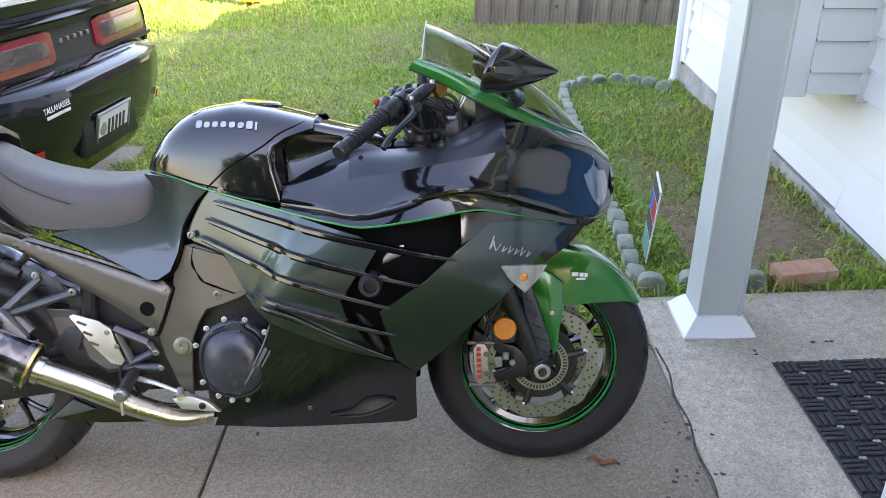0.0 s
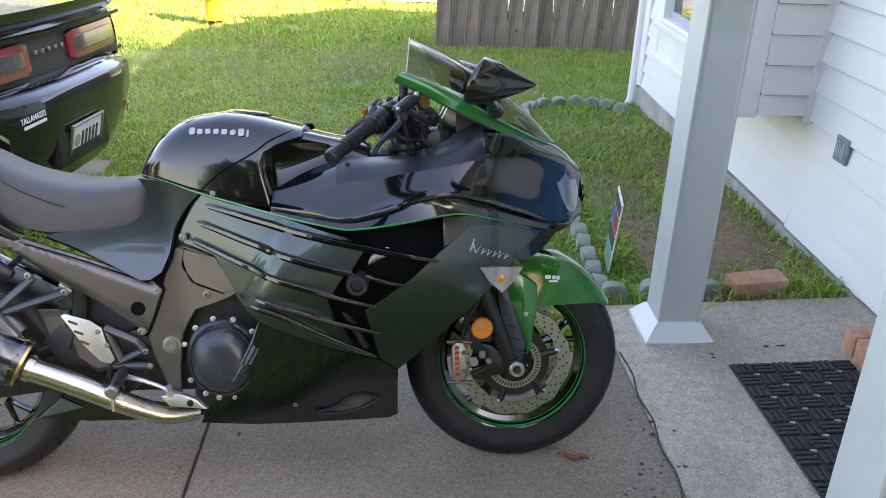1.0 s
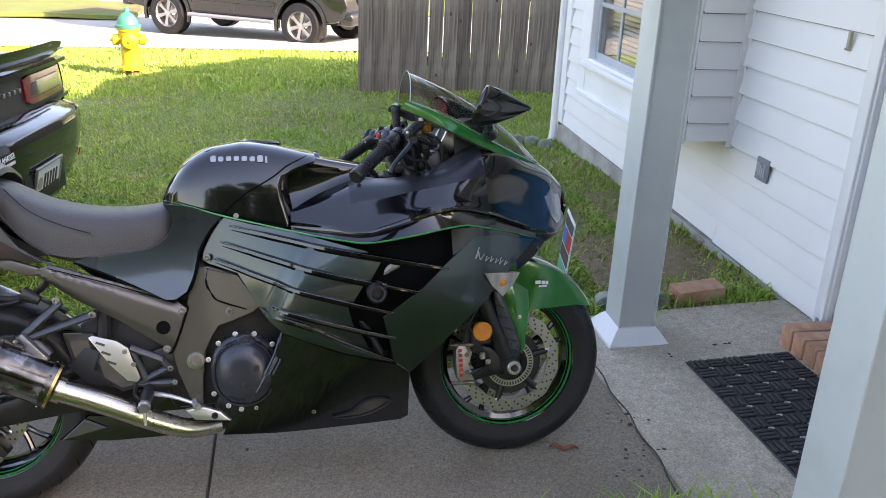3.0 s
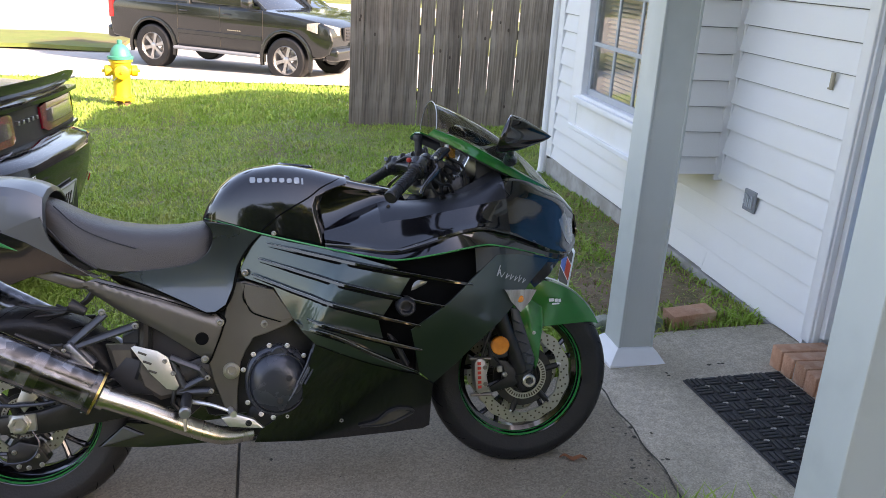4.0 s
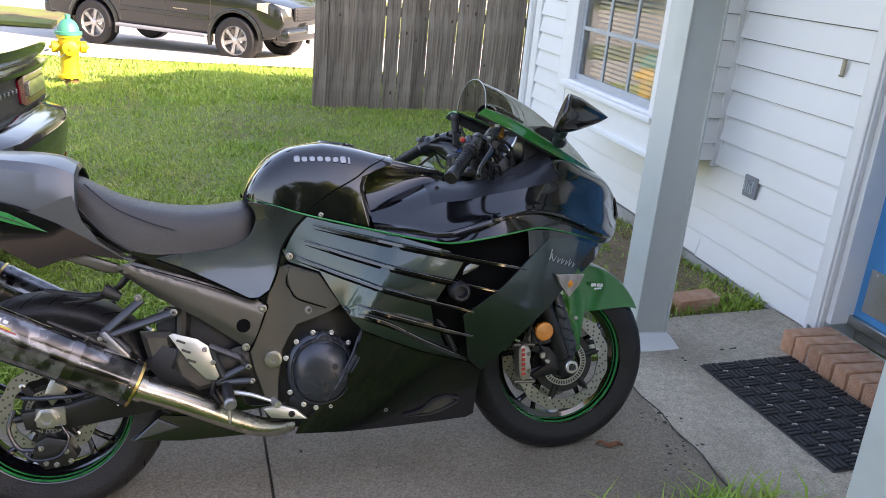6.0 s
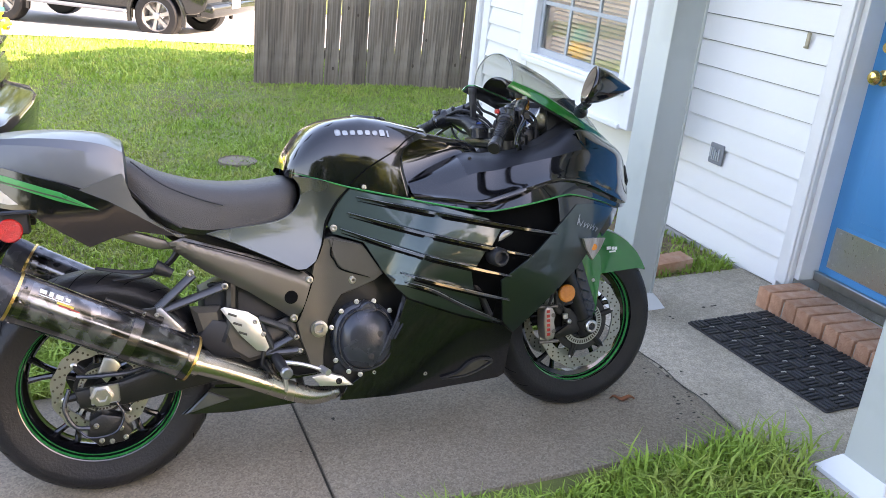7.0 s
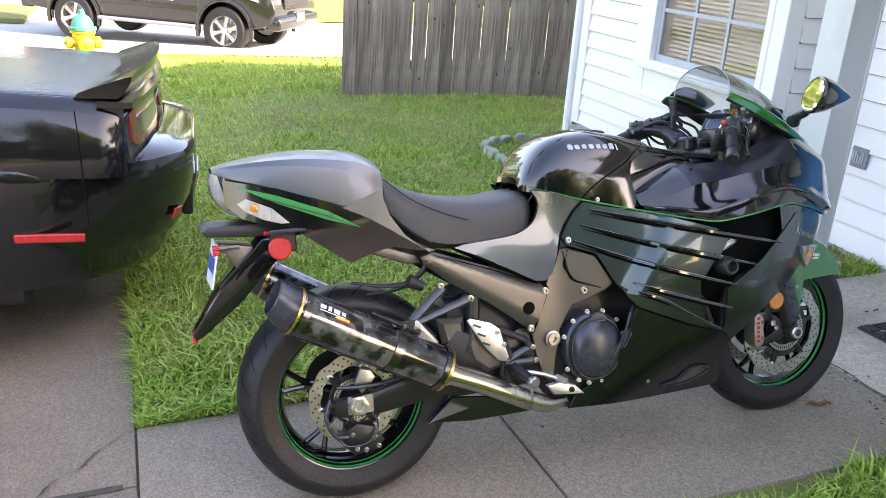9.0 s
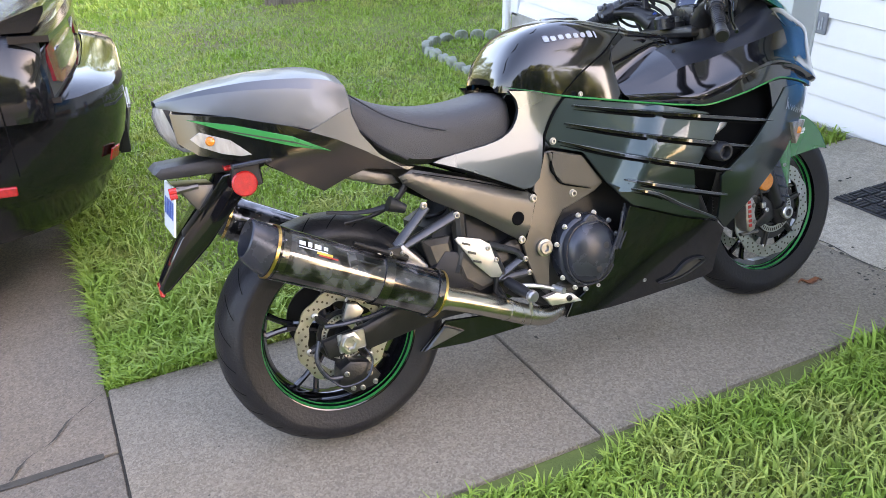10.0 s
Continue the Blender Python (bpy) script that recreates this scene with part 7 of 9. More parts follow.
# --- instruments
bm = BM()
rings(bm, [[(x, s * w, z) for s, w, z in ((-1, h, zc - 0.045), (-1, h, zc + 0.045), (1, h, zc + 0.045), (1, h, zc - 0.045))] for x, h, zc in ((1.335, 0.13, 0.965), (1.40, 0.12, 0.985), (1.45, 0.10, 0.975))])
dash = part("instrument_pod", bm, "black_satin", bike, "black instrument pod with two dials")
for y in (-0.065, 0.065):
    m = Matrix.Translation((1.322, y * 1.05, 0.982)) @ Matrix.Rotation(radians(-62), 4, "Y")
    bm = BM()
    lathe(bm, [(0.052, -0.03), (0.054, 0.0), (0.052, 0.012), (0.047, 0.014), (0.046, 0.004)], 32, m)
    g = part("dial_bezel", bm, "silver", dash, "chrome dial bezel")
    bm = BM()
    lathe(bm, [(0, 0.004), (0.047, 0.004)], 32, m)
    part("dial_face", bm, "dial", g)
    bm = BM()
    for k in range(20):
        a = radians(220 - k * 13.2)
        c, s2 = math.cos(a), math.sin(a)
        vs = [bm.verts.new(m @ Vector(p)) for p in ((0.036 * c - 0.001 * s2, 0.036 * s2 + 0.001 * c, 0.0046), (0.043 * c - 0.001 * s2, 0.043 * s2 + 0.001 * c, 0.0046), (0.043 * c + 0.001 * s2, 0.043 * s2 - 0.001 * c, 0.0046), (0.036 * c + 0.001 * s2, 0.036 * s2 - 0.001 * c, 0.0046))]
        bm.faces.new(vs)
    part("dial_tick", bm, "white_mark", g)

# --- bars, levers, reservoirs
bm = BM()
box(bm, 1.16, -0.12, 0.885, 1.25, 0.12, 0.915, 0.012, 2)
tube(bm, [(1.20, 0, 0.84), (1.20, 0, 0.93)], 0.03, 16)
box(bm, 1.13, -0.06, 0.80, 1.30, 0.06, 0.885, 0.01)
part("top_yoke", bm, "black_metal", bike, "black top yoke")
for s in (-1, 1):
    bm = BM()
    tube(bm, [(1.215, s * 0.105, 0.84), (1.208, s * 0.105, 0.948), (1.2075, s * 0.105, 0.954)], [0.027, 0.027, 0.022], 18)
    leg_top = part("fork_cap", bm, "black_metal", bike, "black fork top in its clamp")
    bm = BM()
    lathe(bm, [(0, 0.0), (0.013, 0.0), (0.013, 0.006), (0.006, 0.007), (0.006, 0.012), (0, 0.012)], 6, Matrix.Translation((1.2075, s * 0.105, 0.954)))
    part("adjuster_nut", bm, "blue_mark", leg_top)
    bm = BM()
    tube(bm, [(1.21, s * 0.105, 0.925), (1.195, s * 0.15, 0.958), (1.165, s * 0.20, 0.972)], [0.033, 0.026, 0.018], 14, 3)
    part("bar_clamp", bm, "black_metal", bike)
bm = BM()
box(bm, 1.245, -0.115, 0.83, 1.325, 0.115, 0.945, 0.020, 2)
box(bm, 1.23, -0.05, 0.90, 1.30, 0.05, 0.972, 0.016, 2)
part("wiring_box", bm, "switch_black", bike, "black wiring cover behind the yoke")
bm = BM()
lathe(bm, [(0, 0.0), (0.030, 0.0), (0.030, 0.030), (0.024, 0.036), (0, 0.034)], 20, Matrix.Translation((1.165, 0.0, 0.915)))
part("ignition_lock", bm, "switch_black", bike)
bm = BM()
lathe(bm, [(0.018, 0), (0.018, 0.012), (0.012, 0.014), (0, 0.012)], 16, Matrix.Translation((1.20, 0, 0.93)))
part("stem_nut", bm, "silver", bike)
for s in (-1, 1):
    bm = BM()
    tube(bm, [(1.205, s * 0.10, 0.955), (1.150, s * 0.21, 0.975), (1.11, s * 0.29, 0.950), (1.06, s * 0.35, 0.918)], 0.011, 12, 3)
    bar = part("handlebar", bm, "black_metal", bike, "black clip-on handlebar")
    bm = BM()
    a, b = Vector((1.125, s * 0.265, 0.963)), Vector((1.050, s * 0.362, 0.909))
    tube(bm, [a, a + (b - a) * 0.06, a + (b - a) * 0.08, a + (b - a) * 0.5, a + (b - a) * 0.82, b], [0.021, 0.021, 0.0165, 0.0175, 0.0165, 0.0165], 18)
    grip = part("grip", bm, "rubber", bar, "ribbed black rubber grip")
    bm = BM()
    for k in range(9):
        p = a + (b - a) * (0.15 + k * 0.08)
        tube(bm, [p, p + (b - a) * 0.02], 0.0182, 18)
    part("grip_rib", bm, "rubber", grip)
    bm = BM()
    e = (b - a).normalized()
    tube(bm, [b, b + e * 0.004, b + e * 0.02, b + e * 0.024], [0.016, 0.019, 0.019, 0.016], 18)
    part("bar_end_weight", bm, "black_metal", bar)
    bm = BM()
    p = a - (b - a) * 0.25
    n = (a - b).normalized()
    up = Vector((-0.55, 0, 0.83))
    tube(bm, [a + n * 0.002, a + n * 0.006, a + n * 0.046, a + n * 0.052, a + n * 0.060], [0.021, 0.026, 0.027, 0.024, 0.015], 18)
    tube(bm, [a + n * 0.014 + up * 0.010, a + n * 0.040 + up * 0.022], [0.020, 0.015], 14)
    tube(bm, [a + n * 0.016 - up * 0.012, a + n * 0.044 - up * 0.030], [0.020, 0.012], 14)
    if s > 0:
        tube(bm, [a + n * 0.006 + Vector((0.012, 0, -0.004)), a + n * 0.058 + Vector((0.014, 0, -0.004))], [0.026, 0.031], 14)
        tube(bm, [a + n * 0.050 + Vector((0.02, 0, 0.0)), a + n * 0.105 + Vector((0.02, 0, -0.004))], [0.026, 0.020], 14)
    sw = part("switch_box", bm, "switch_black", bar, "black handlebar switch box")
    bm = BM()
    k = a + n * 0.026 + up * 0.028 + Vector((-0.012, 0, 0))
    box(bm, k.x - 0.006, k.y - 0.008, k.z - 0.007, k.x + 0.005, k.y + 0.008, k.z + 0.006, 0.003, 2)
    part("switch", bm, "red_mark" if s < 0 else "grey_plastic", sw)
    bm = BM()
    k = a + n * 0.030 + Vector((-0.024, 0, -0.006))
    box(bm, k.x - 0.007, k.y - 0.008, k.z - 0.006, k.x + 0.006, k.y + 0.008, k.z + 0.006, 0.002, 2)
    part("starter_button", bm, "grey_plastic", sw)
    bm = BM()
    for ry in (0.018, 0.04):
        k = a + n * ry + up * 0.026 + Vector((0.006, 0, 0))
        lathe(bm, [(0, 0.0), (0.0045, 0.0), (0.0045, 0.004), (0.002, 0.004), (0, 0.0025)], 10, Matrix.Translation(k))
    part("bolt", bm, "bolt_steel", sw)
    # master cylinder and lever
    q = a + n * 0.072 + Vector((0.030, 0, 0.004))
    bm = BM()
    tube(bm, [q + n * 0.055 + Vector((0.012, 0, 0.004)), q + n * 0.048 + Vector((0.011, 0, 0.004)), q + n * 0.046, q - n * 0.020, q - n * 0.026], [0.010, 0.011, 0.0155, 0.0165, 0.012], 14)
    tube(bm, [a + n * 0.062, a + n * 0.064, a + n * 0.082, a + n * 0.084], [0.017, 0.021, 0.021, 0.017], 16)
    box(bm, q.x - 0.022, q.y - 0.012, q.z - 0.012, q.x + 0.012, q.y + 0.012, q.z + 0.012, 0.005, 2)
    mc = part("lever_clamp", bm, "switch_black", bar, "black master cylinder")
    bm = BM()
    lathe(bm, [(0, -0.02), (0.009, -0.02), (0.0105, -0.016), (0.0105, 0.014), (0.006, 0.018), (0, 0.018)], 14, Matrix.Translation(q - n * 0.030 + Vector((0.012, 0, -0.004))))
    part("pivot", bm, "black_metal", mc)
    bm = BM()
    lathe(bm, [(0, 0.0), (0.006, 0.0), (0.006, 0.006), (0.003, 0.006), (0, 0.004)], 8, Matrix.Translation(q - n * 0.030 + Vector((0.012, 0, 0.014))))
    lathe(bm, [(0, 0.0), (0.0075, 0.0), (0.0075, 0.010), (0, 0.010)], 8, Matrix.Translation(q + n * 0.052 + Vector((0.012, 0, 0.010))))
    part("bolt", bm, "bolt_steel", mc)
    bm = BM()
    h = q - n * 0.030 + Vector((0.014, 0, -0.002))
    tube(bm, [h, h - n * 0.018 + Vector((0.012, 0, -0.008)), h - n * 0.050 + Vector((0.006, 0, -0.016)), h - n * 0.095 + Vector((0.004, 0, -0.022)), h - n * 0.128 + Vector((0.010, 0, -0.026)), h - n * 0.136 + Vector((0.012, 0, -0.027))], [0.011, 0.010, 0.0075, 0.007, 0.0085, 0.006], 12, 4, flat=0.75)
    part("lever", bm, "black_gloss", bar, "curved black lever")
    bm = BM()
    lathe(bm, [(0, -0.006), (0.010, -0.006), (0.011, 0.0), (0.010, 0.006), (0, 0.006)], 12, Matrix.Translation(h - n * 0.012 + Vector((0.018, 0, 0.004))) @ ALONG_Y)
    part("adjuster_knob", bm, "black_metal", bar)
    bm = BM()
    c = Vector((1.250 if s < 0 else 1.205, s * 0.135, 1.018 if s < 0 else 1.04))
    k = 1.0 if s < 0 else 0.62
    lathe(bm, [(0, -0.022), (0.019 * k, -0.022), (0.020 * k, 0.0), (0.020 * k, 0.016), (0, 0.016)], 24, Matrix.Translation(c))
    res = part("fluid_reservoir", bm, "amber_fluid" if s < 0 else "black_satin", bike, "amber fluid reservoir with a black lid" if s < 0 else "black fluid reservoir")
    bm = BM()
    lathe(bm, [(0.022 * k, 0.014), (0.0235 * k, 0.018), (0.0235 * k, 0.030), (0.021 * k, 0.033), (0, 0.033)], 24, Matrix.Translation(c))
    part("lid", bm, "black_satin", res)
    bm = BM()
    box(bm, c.x - 0.01, c.y - 0.006, c.z - 0.07, c.x + 0.01, c.y + 0.006, c.z - 0.018, 0.003)
    tube(bm, [c + Vector((0, 0, -0.02)), c + Vector((0.03, 0, -0.06)), q], 0.006, 8, 4)
    part("stay", bm, "black_satin", res)
    bm = BM()
    tube(bm, [a + n * 0.045 - up * 0.03, (1.205, s * 0.215, 0.925), (1.245, s * 0.165, 0.915), (1.275, s * 0.10, 0.86)], 0.0045, 8, 5)
    tube(bm, [a + n * 0.040 - up * 0.028, (1.185, s * 0.225, 0.905), (1.225, s * 0.165, 0.885), (1.265, s * 0.09, 0.83)], 0.004, 8, 5)
    tube(bm, [q + n * 0.05 + Vector((0.012, 0, 0.016)), (1.245, s * 0.15, 1.0), (1.295, s * 0.13, 0.965), (1.30, s * 0.11, 0.87)], 0.0045, 8, 5)
    tube(bm, [p + Vector((0.02, -s * 0.03, 0)), (1.22, s * 0.14, 0.97), (1.27, s * 0.10, 0.90), (1.24, s * 0.08, 0.82)], 0.006, 8, 5)
    tube(bm, [p + Vector((0.0, -s * 0.03, 0.01)), (1.18, s * 0.16, 1.0), (1.25, s * 0.12, 0.96), (1.30, s * 0.09, 0.86)], 0.005, 8, 5)
    tube(bm, [q, (1.21, s * 0.19, 0.93), (1.22, s * 0.15, 0.86)], 0.005, 8, 5)
    part("control_cable", bm, "black_satin", bar)
    # mirror
    bm = BM()
    mc = Vector((1.395, s * 0.315, 1.062))
    rows = []
    for t, w, h in ((0.0, 0.063, 0.050), (0.004, 0.066, 0.053), (0.016, 0.065, 0.052), (0.05, 0.054, 0.044), (0.085, 0.036, 0.029), (0.115, 0.018, 0.015), (0.134, 0.004, 0.004)):
        rows.append([mc + Vector((-0.025 + t + 0.006 * math.sin(a), s * w * math.cos(a) * 1.0, h * math.sin(a) - t * 0.12)) for a in (2 * math.pi * k / 24 for k in range(24))])
    rows = blend(rows, 4, 1)
    rows = [[p + Vector(((-s * 0.33 * (p.y - mc.y) + (0.33 if s < 0 else -0.06) * (p.z - mc.z)) * (1 - i / (len(rows) - 1)), 0, 0)) for p in map(Vector, r)] for i, r in enumerate(rows)]
    rings(bm, rows)
    mir = part("mirror", bm, "black_gloss", bike, "pointed gloss black mirror" if s < 0 else "second gloss black mirror")
    bm = BM()
    mid = sum(rows[0], Vector()) / len(rows[0])
    bm.faces.new([bm.verts.new(mid + (p2 - mid) * 0.92 + Vector((-0.0018, 0, 0))) for p2 in rows[0]])
    part("mirror_glass", bm, "mirror", mir)
    bm = BM()
    tube(bm, [(1.395, s * 0.275, 1.035), (1.41, s * 0.245, 1.012), (1.42, s * 0.20, 1.000), (1.43, s * 0.168, 0.985)], [0.012, 0.012, 0.014, 0.022], 12, 4)
    part("mirror_stem", bm, "engine_black", mir)


# ---- hydrant ----
def hydrant(x, y):
    root = thing("fire_hydrant", pose(x, y, lawn_height(x, y), 0, 0, 12), "yellow fire hydrant with a teal bonnet on the lawn", "fire hydrant")
    bm = BM()
    lathe(bm, [(0.085, -0.05), (0.085, 0.06), (0.12, 0.065), (0.12, 0.075)], 28)
    part("standpipe", bm, "rust", root, "rusty iron standpipe")
    bm = BM()
    lathe(bm, [(0, 0.07), (0.135, 0.07), (0.135, 0.10), (0.10, 0.105), (0.096, 0.14), (0.098, 0.42), (0.112, 0.45), (0.112, 0.50), (0.13, 0.505), (0.13, 0.535), (0, 0.535)], 32)
    part("barrel", bm, "hyd_yellow", root)
    bm = BM()
    lathe(bm, [(0, 0.536), (0.142, 0.536), (0.142, 0.566), (0.115, 0.572), (0.108, 0.61), (0.085, 0.66), (0.05, 0.69), (0.03, 0.70), (0.028, 0.745), (0, 0.75)], 32)
    part("bonnet", bm, "hyd_green", root, "teal domed bonnet")
    for ang, r, reach in ((180, 0.055, 0.17), (270, 0.07, 0.16), (0, 0.055, 0.17)):
        bm = BM()
        m = Matrix.Rotation(radians(ang), 4, "Z") @ Matrix.Translation((0, 0, 0.40)) @ Matrix.Rotation(radians(90), 4, "Y")
        lathe(bm, [(r * 0.9, 0.05), (r * 0.9, reach - 0.06), (r * 1.15, reach - 0.055), (r * 1.15, reach), (r * 0.9, reach + 0.01), (0.018, reach + 0.012), (0.016, reach + 0.035), (0, reach + 0.036)], 20, m)
        part("outlet", bm, "hyd_yellow", root)
    for k in range(8):
        a = 2 * math.pi * k / 8
        bm = BM()
        lathe(bm, [(0, 0.055), (0.012, 0.055), (0.012, 0.115), (0, 0.115)], 6, Matrix.Translation((0.12 * math.cos(a), 0.12 * math.sin(a), 0)))
        part("flange_bolt", bm, "hyd_yellow", root)
    bm = BM()
    tube(bm, [(-0.13, -0.03, 0.36), (-0.12, -0.06, 0.31), (-0.09, -0.08, 0.30), (-0.05, -0.1, 0.34)], 0.006, 6, 4)
    part("chain", bm, "steel", root)


hydrant(-2.24, 10.10)


# ---- vehicles ----
def tyre_and_rim(root, x, y, r, wide, n, mat_rim, out):
    """A road wheel facing out (-1 or 1 along y)."""
    hub = new("wheel")
    hub.empty_display_size = 0.05
    hub.parent = root
    hub.matrix_basis = Matrix.Translation((x, y, r)) @ Matrix.Rotation(radians(90 if out < 0 else -90), 4, "X")
    h = wide / 2
    bm = BM()
    lathe(bm, [(r * 0.62, -h), (r * 0.66, -h * 1.02), (r * 0.90, -h), (r * 0.985, -h * 0.8), (r, -h * 0.4), (r, h * 0.4), (r * 0.985, h * 0.8), (r * 0.90, h), (r * 0.66, h * 1.02), (r * 0.62, h * 0.9)], 48)
    part("tyre", bm, "rubber", hub, "dusty black tyre")
    bm = BM()
    lathe(bm, [(r * 0.64, h * 0.9), (r * 0.61, h * 0.95), (r * 0.58, h * 0.8), (r * 0.56, -h * 0.5), (0.05, -h * 0.5)], 48)
    part("rim", bm, mat_rim, hub)
    for k in range(n):
        a = 2 * math.pi * k / n + 0.3
        bm = BM()
        c, s = Vector((math.cos(a), math.sin(a), 0)), Vector((-math.sin(a), math.cos(a), 0))
        z = Vector((0, 0, h * 0.72))
        rings(bm, [[c * q + s * w + z + Vector((0, 0, dz)) for w, dz in ((-ww, -0.03), (-ww * 0.8, 0.0), (ww * 0.8, 0.0), (ww, -0.03))] for q, ww in ((r * 0.10, r * 0.09), (r * 0.35, r * 0.085), (r * 0.60, r * 0.13))])
        part("spoke", bm, mat_rim, hub)
    bm = BM()
    lathe(bm, [(0.0, h * 0.85), (r * 0.10, h * 0.85), (r * 0.15, h * 0.76), (r * 0.16, h * 0.5)], 24)
    part("hub_cap", bm, mat_rim, hub)
    return hub


def arc(cx, cz, r, a0, a1, n=12):
    return [(cx + r * math.cos(radians(a0 + (a1 - a0) * k / n)), cz + r * math.sin(radians(a0 + (a1 - a0) * k / n))) for k in range(n + 1)]


def suv(m, label):
    """A tall off-road car; x forward from the rear axle."""
    root = thing("suv", m, label, "car")
    B, R = 2.79, 0.385
    bm = BM()
    low = [(-0.95, 0.62), (-0.90, 0.50)] + [(x, z) for x, z in arc(0, R, 0.47, 172, 8)] + [(0.6, 0.44), (2.2, 0.44)] + arc(B, R, 0.47, 172, 8) + [(3.45, 0.48), (3.62, 0.55), (3.68, 0.75), (3.62, 0.98), (3.45, 1.06), (2.9, 1.13), (2.28, 1.18), (-0.80, 1.18), (-0.93, 1.05), (-0.97, 0.80)]
    prism(bm, low, -0.90, 0.90, 0.045, 3)
    part("body", bm, "suv_black", root, "dark glossy body")
    bm = BM()
    prism(bm, [(2.30, 1.16), (1.62, 1.66), (1.45, 1.70), (-0.55, 1.72), (-0.80, 1.60), (-0.88, 1.16)], -0.76, 0.76, 0.05, 3)
    part("cabin_glass", bm, "dark_glass", root, "dark tinted windows")
    bm = BM()
    prism(bm, [(1.60, 1.67), (1.45, 1.73), (-0.55, 1.76), (-0.82, 1.66), (-0.70, 1.65), (1.4, 1.66)], -0.74, 0.74, 0.03, 2)
    for x0, x1 in ((2.30, 1.62), (0.72, 0.66), (-0.35, -0.38), (-0.86, -0.78)):
        for s in (-1, 1):
            tube(bm, [(x0, s * 0.78, 1.17), (x1, s * 0.735, 1.68)], 0.035, 8)
    part("roof", bm, "suv_black", root)
    for s in (-1, 1):
        for cx in (0, B):
            bm = BM()
            a, b = arc(cx, R, 0.52, 195, -15, 16), arc(cx, R, 0.455, 195, -15, 16)
            prism(bm, a + b[::-1], s * 0.87, s * 0.925, 0.012)
            part("wheel_arch", bm, "suv_black", root)
        bm = BM()
        box(bm, 0.50, s * 0.84, 0.385, 2.28, s * 0.99, 0.44, 0.015)
        part("running_board", bm, "grey_plastic", root, "grey running board")
        bm = BM()
        box(bm, 0.55, s * 0.895, 0.66, 2.3, s * 0.915, 0.74, 0.008)
        part("side_moulding", bm, "suv_black", root)
        for x in (0.55, 1.45, 2.32):
            bm = BM()
            box(bm, x, s * 0.899, 0.5, x + 0.008, s * 0.9025, 1.17)
            part("door_gap", bm, "joint", root)
        for x in (0.62, 1.52):
            bm = BM()
            tube(bm, [(x, s * 0.91, 1.06), (x + 0.07, s * 0.935, 1.065), (x + 0.16, s * 0.91, 1.06)], 0.013, 8, 3)
            part("door_handle", bm, "suv_black", root)
        bm = BM()
        box(bm, 1.98, s * 0.90, 1.20, 2.16, s * 1.06, 1.36, 0.04, 2)
        part("door_mirror", bm, "suv_black", root)
        bm = BM()
        rings(bm, [[(x, s * w, z0), (x, s * w, z1), (x - 0.03, s * (w - 0.08), z1), (x - 0.03, s * (w - 0.08), z0)] for x, w, z0, z1 in ((3.20, 0.915, 0.93, 1.03), (3.40, 0.90, 0.88, 1.06), (3.60, 0.80, 0.86, 1.02), (3.67, 0.62, 0.86, 0.98))])
        part("headlight", bm, "clear_lens", root, "clear wraparound headlight")
        bm = BM()
        box(bm, -0.985, s * 0.72, 0.82, -0.86, s * 0.91, 1.2, 0.02)
        part("tail_light", bm, "red_lens", root)
        bm = BM()
        for x in (1.96, 2.0, 2.04, 2.08, 2.12, 2.16, 2.2):
            box(bm, x - 0.35, s * 0.901, 0.79, x - 0.325, s * 0.904, 0.805)
        part("badge_bar", bm, "tan_metal", root)
        for cx in (0, B):
            tyre_and_rim(root, cx, s * 0.80, R, 0.26, 6, "alloy", s)
        for cx in (0, B):
            bm = BM()
            box(bm, cx - 0.5, s * 0.78, 0.30, cx - 0.47, s * 0.90, 0.62, 0.008)
            part("mud_flap", bm, "tan_metal", root)
    bm = BM()
    box(bm, 3.50, -0.86, 0.44, 3.76, 0.86, 0.66, 0.06, 3)
    part("front_bumper", bm, "suv_black", root)
    bm = BM()
    box(bm, 3.65, -0.5, 0.76, 3.70, 0.5, 0.99, 0.02, 2)
    for k in range(4):
        box(bm, 3.69, -0.46, 0.79 + k * 0.05, 3.715, 0.46, 0.81 + k * 0.05, 0.005)
    part("grille", bm, "black_satin", root)
    bm = BM()
    box(bm, 3.76, -0.16, 0.56, 3.77, 0.16, 0.70, 0.004)
    part("number_plate", bm, "white_mark", root)
    bm = BM()
    box(bm, -1.06, -0.88, 0.46, -0.86, 0.88, 0.68, 0.05, 3)
    part("rear_bumper", bm, "suv_black", root)
    bm = BM()
    box(bm, -0.6, -0.7, 0.42, 3.4, 0.7, 0.55)
    part("underbody", bm, "black_satin", root)
    return root


road_z = lawn_height(0, 17.0) + 0.03
suv(pose(-2.10, 17.0, lawn_height(0, 16.6) + 0.03, 0, 0, -33), "dark off-road car parked on the sunny street")


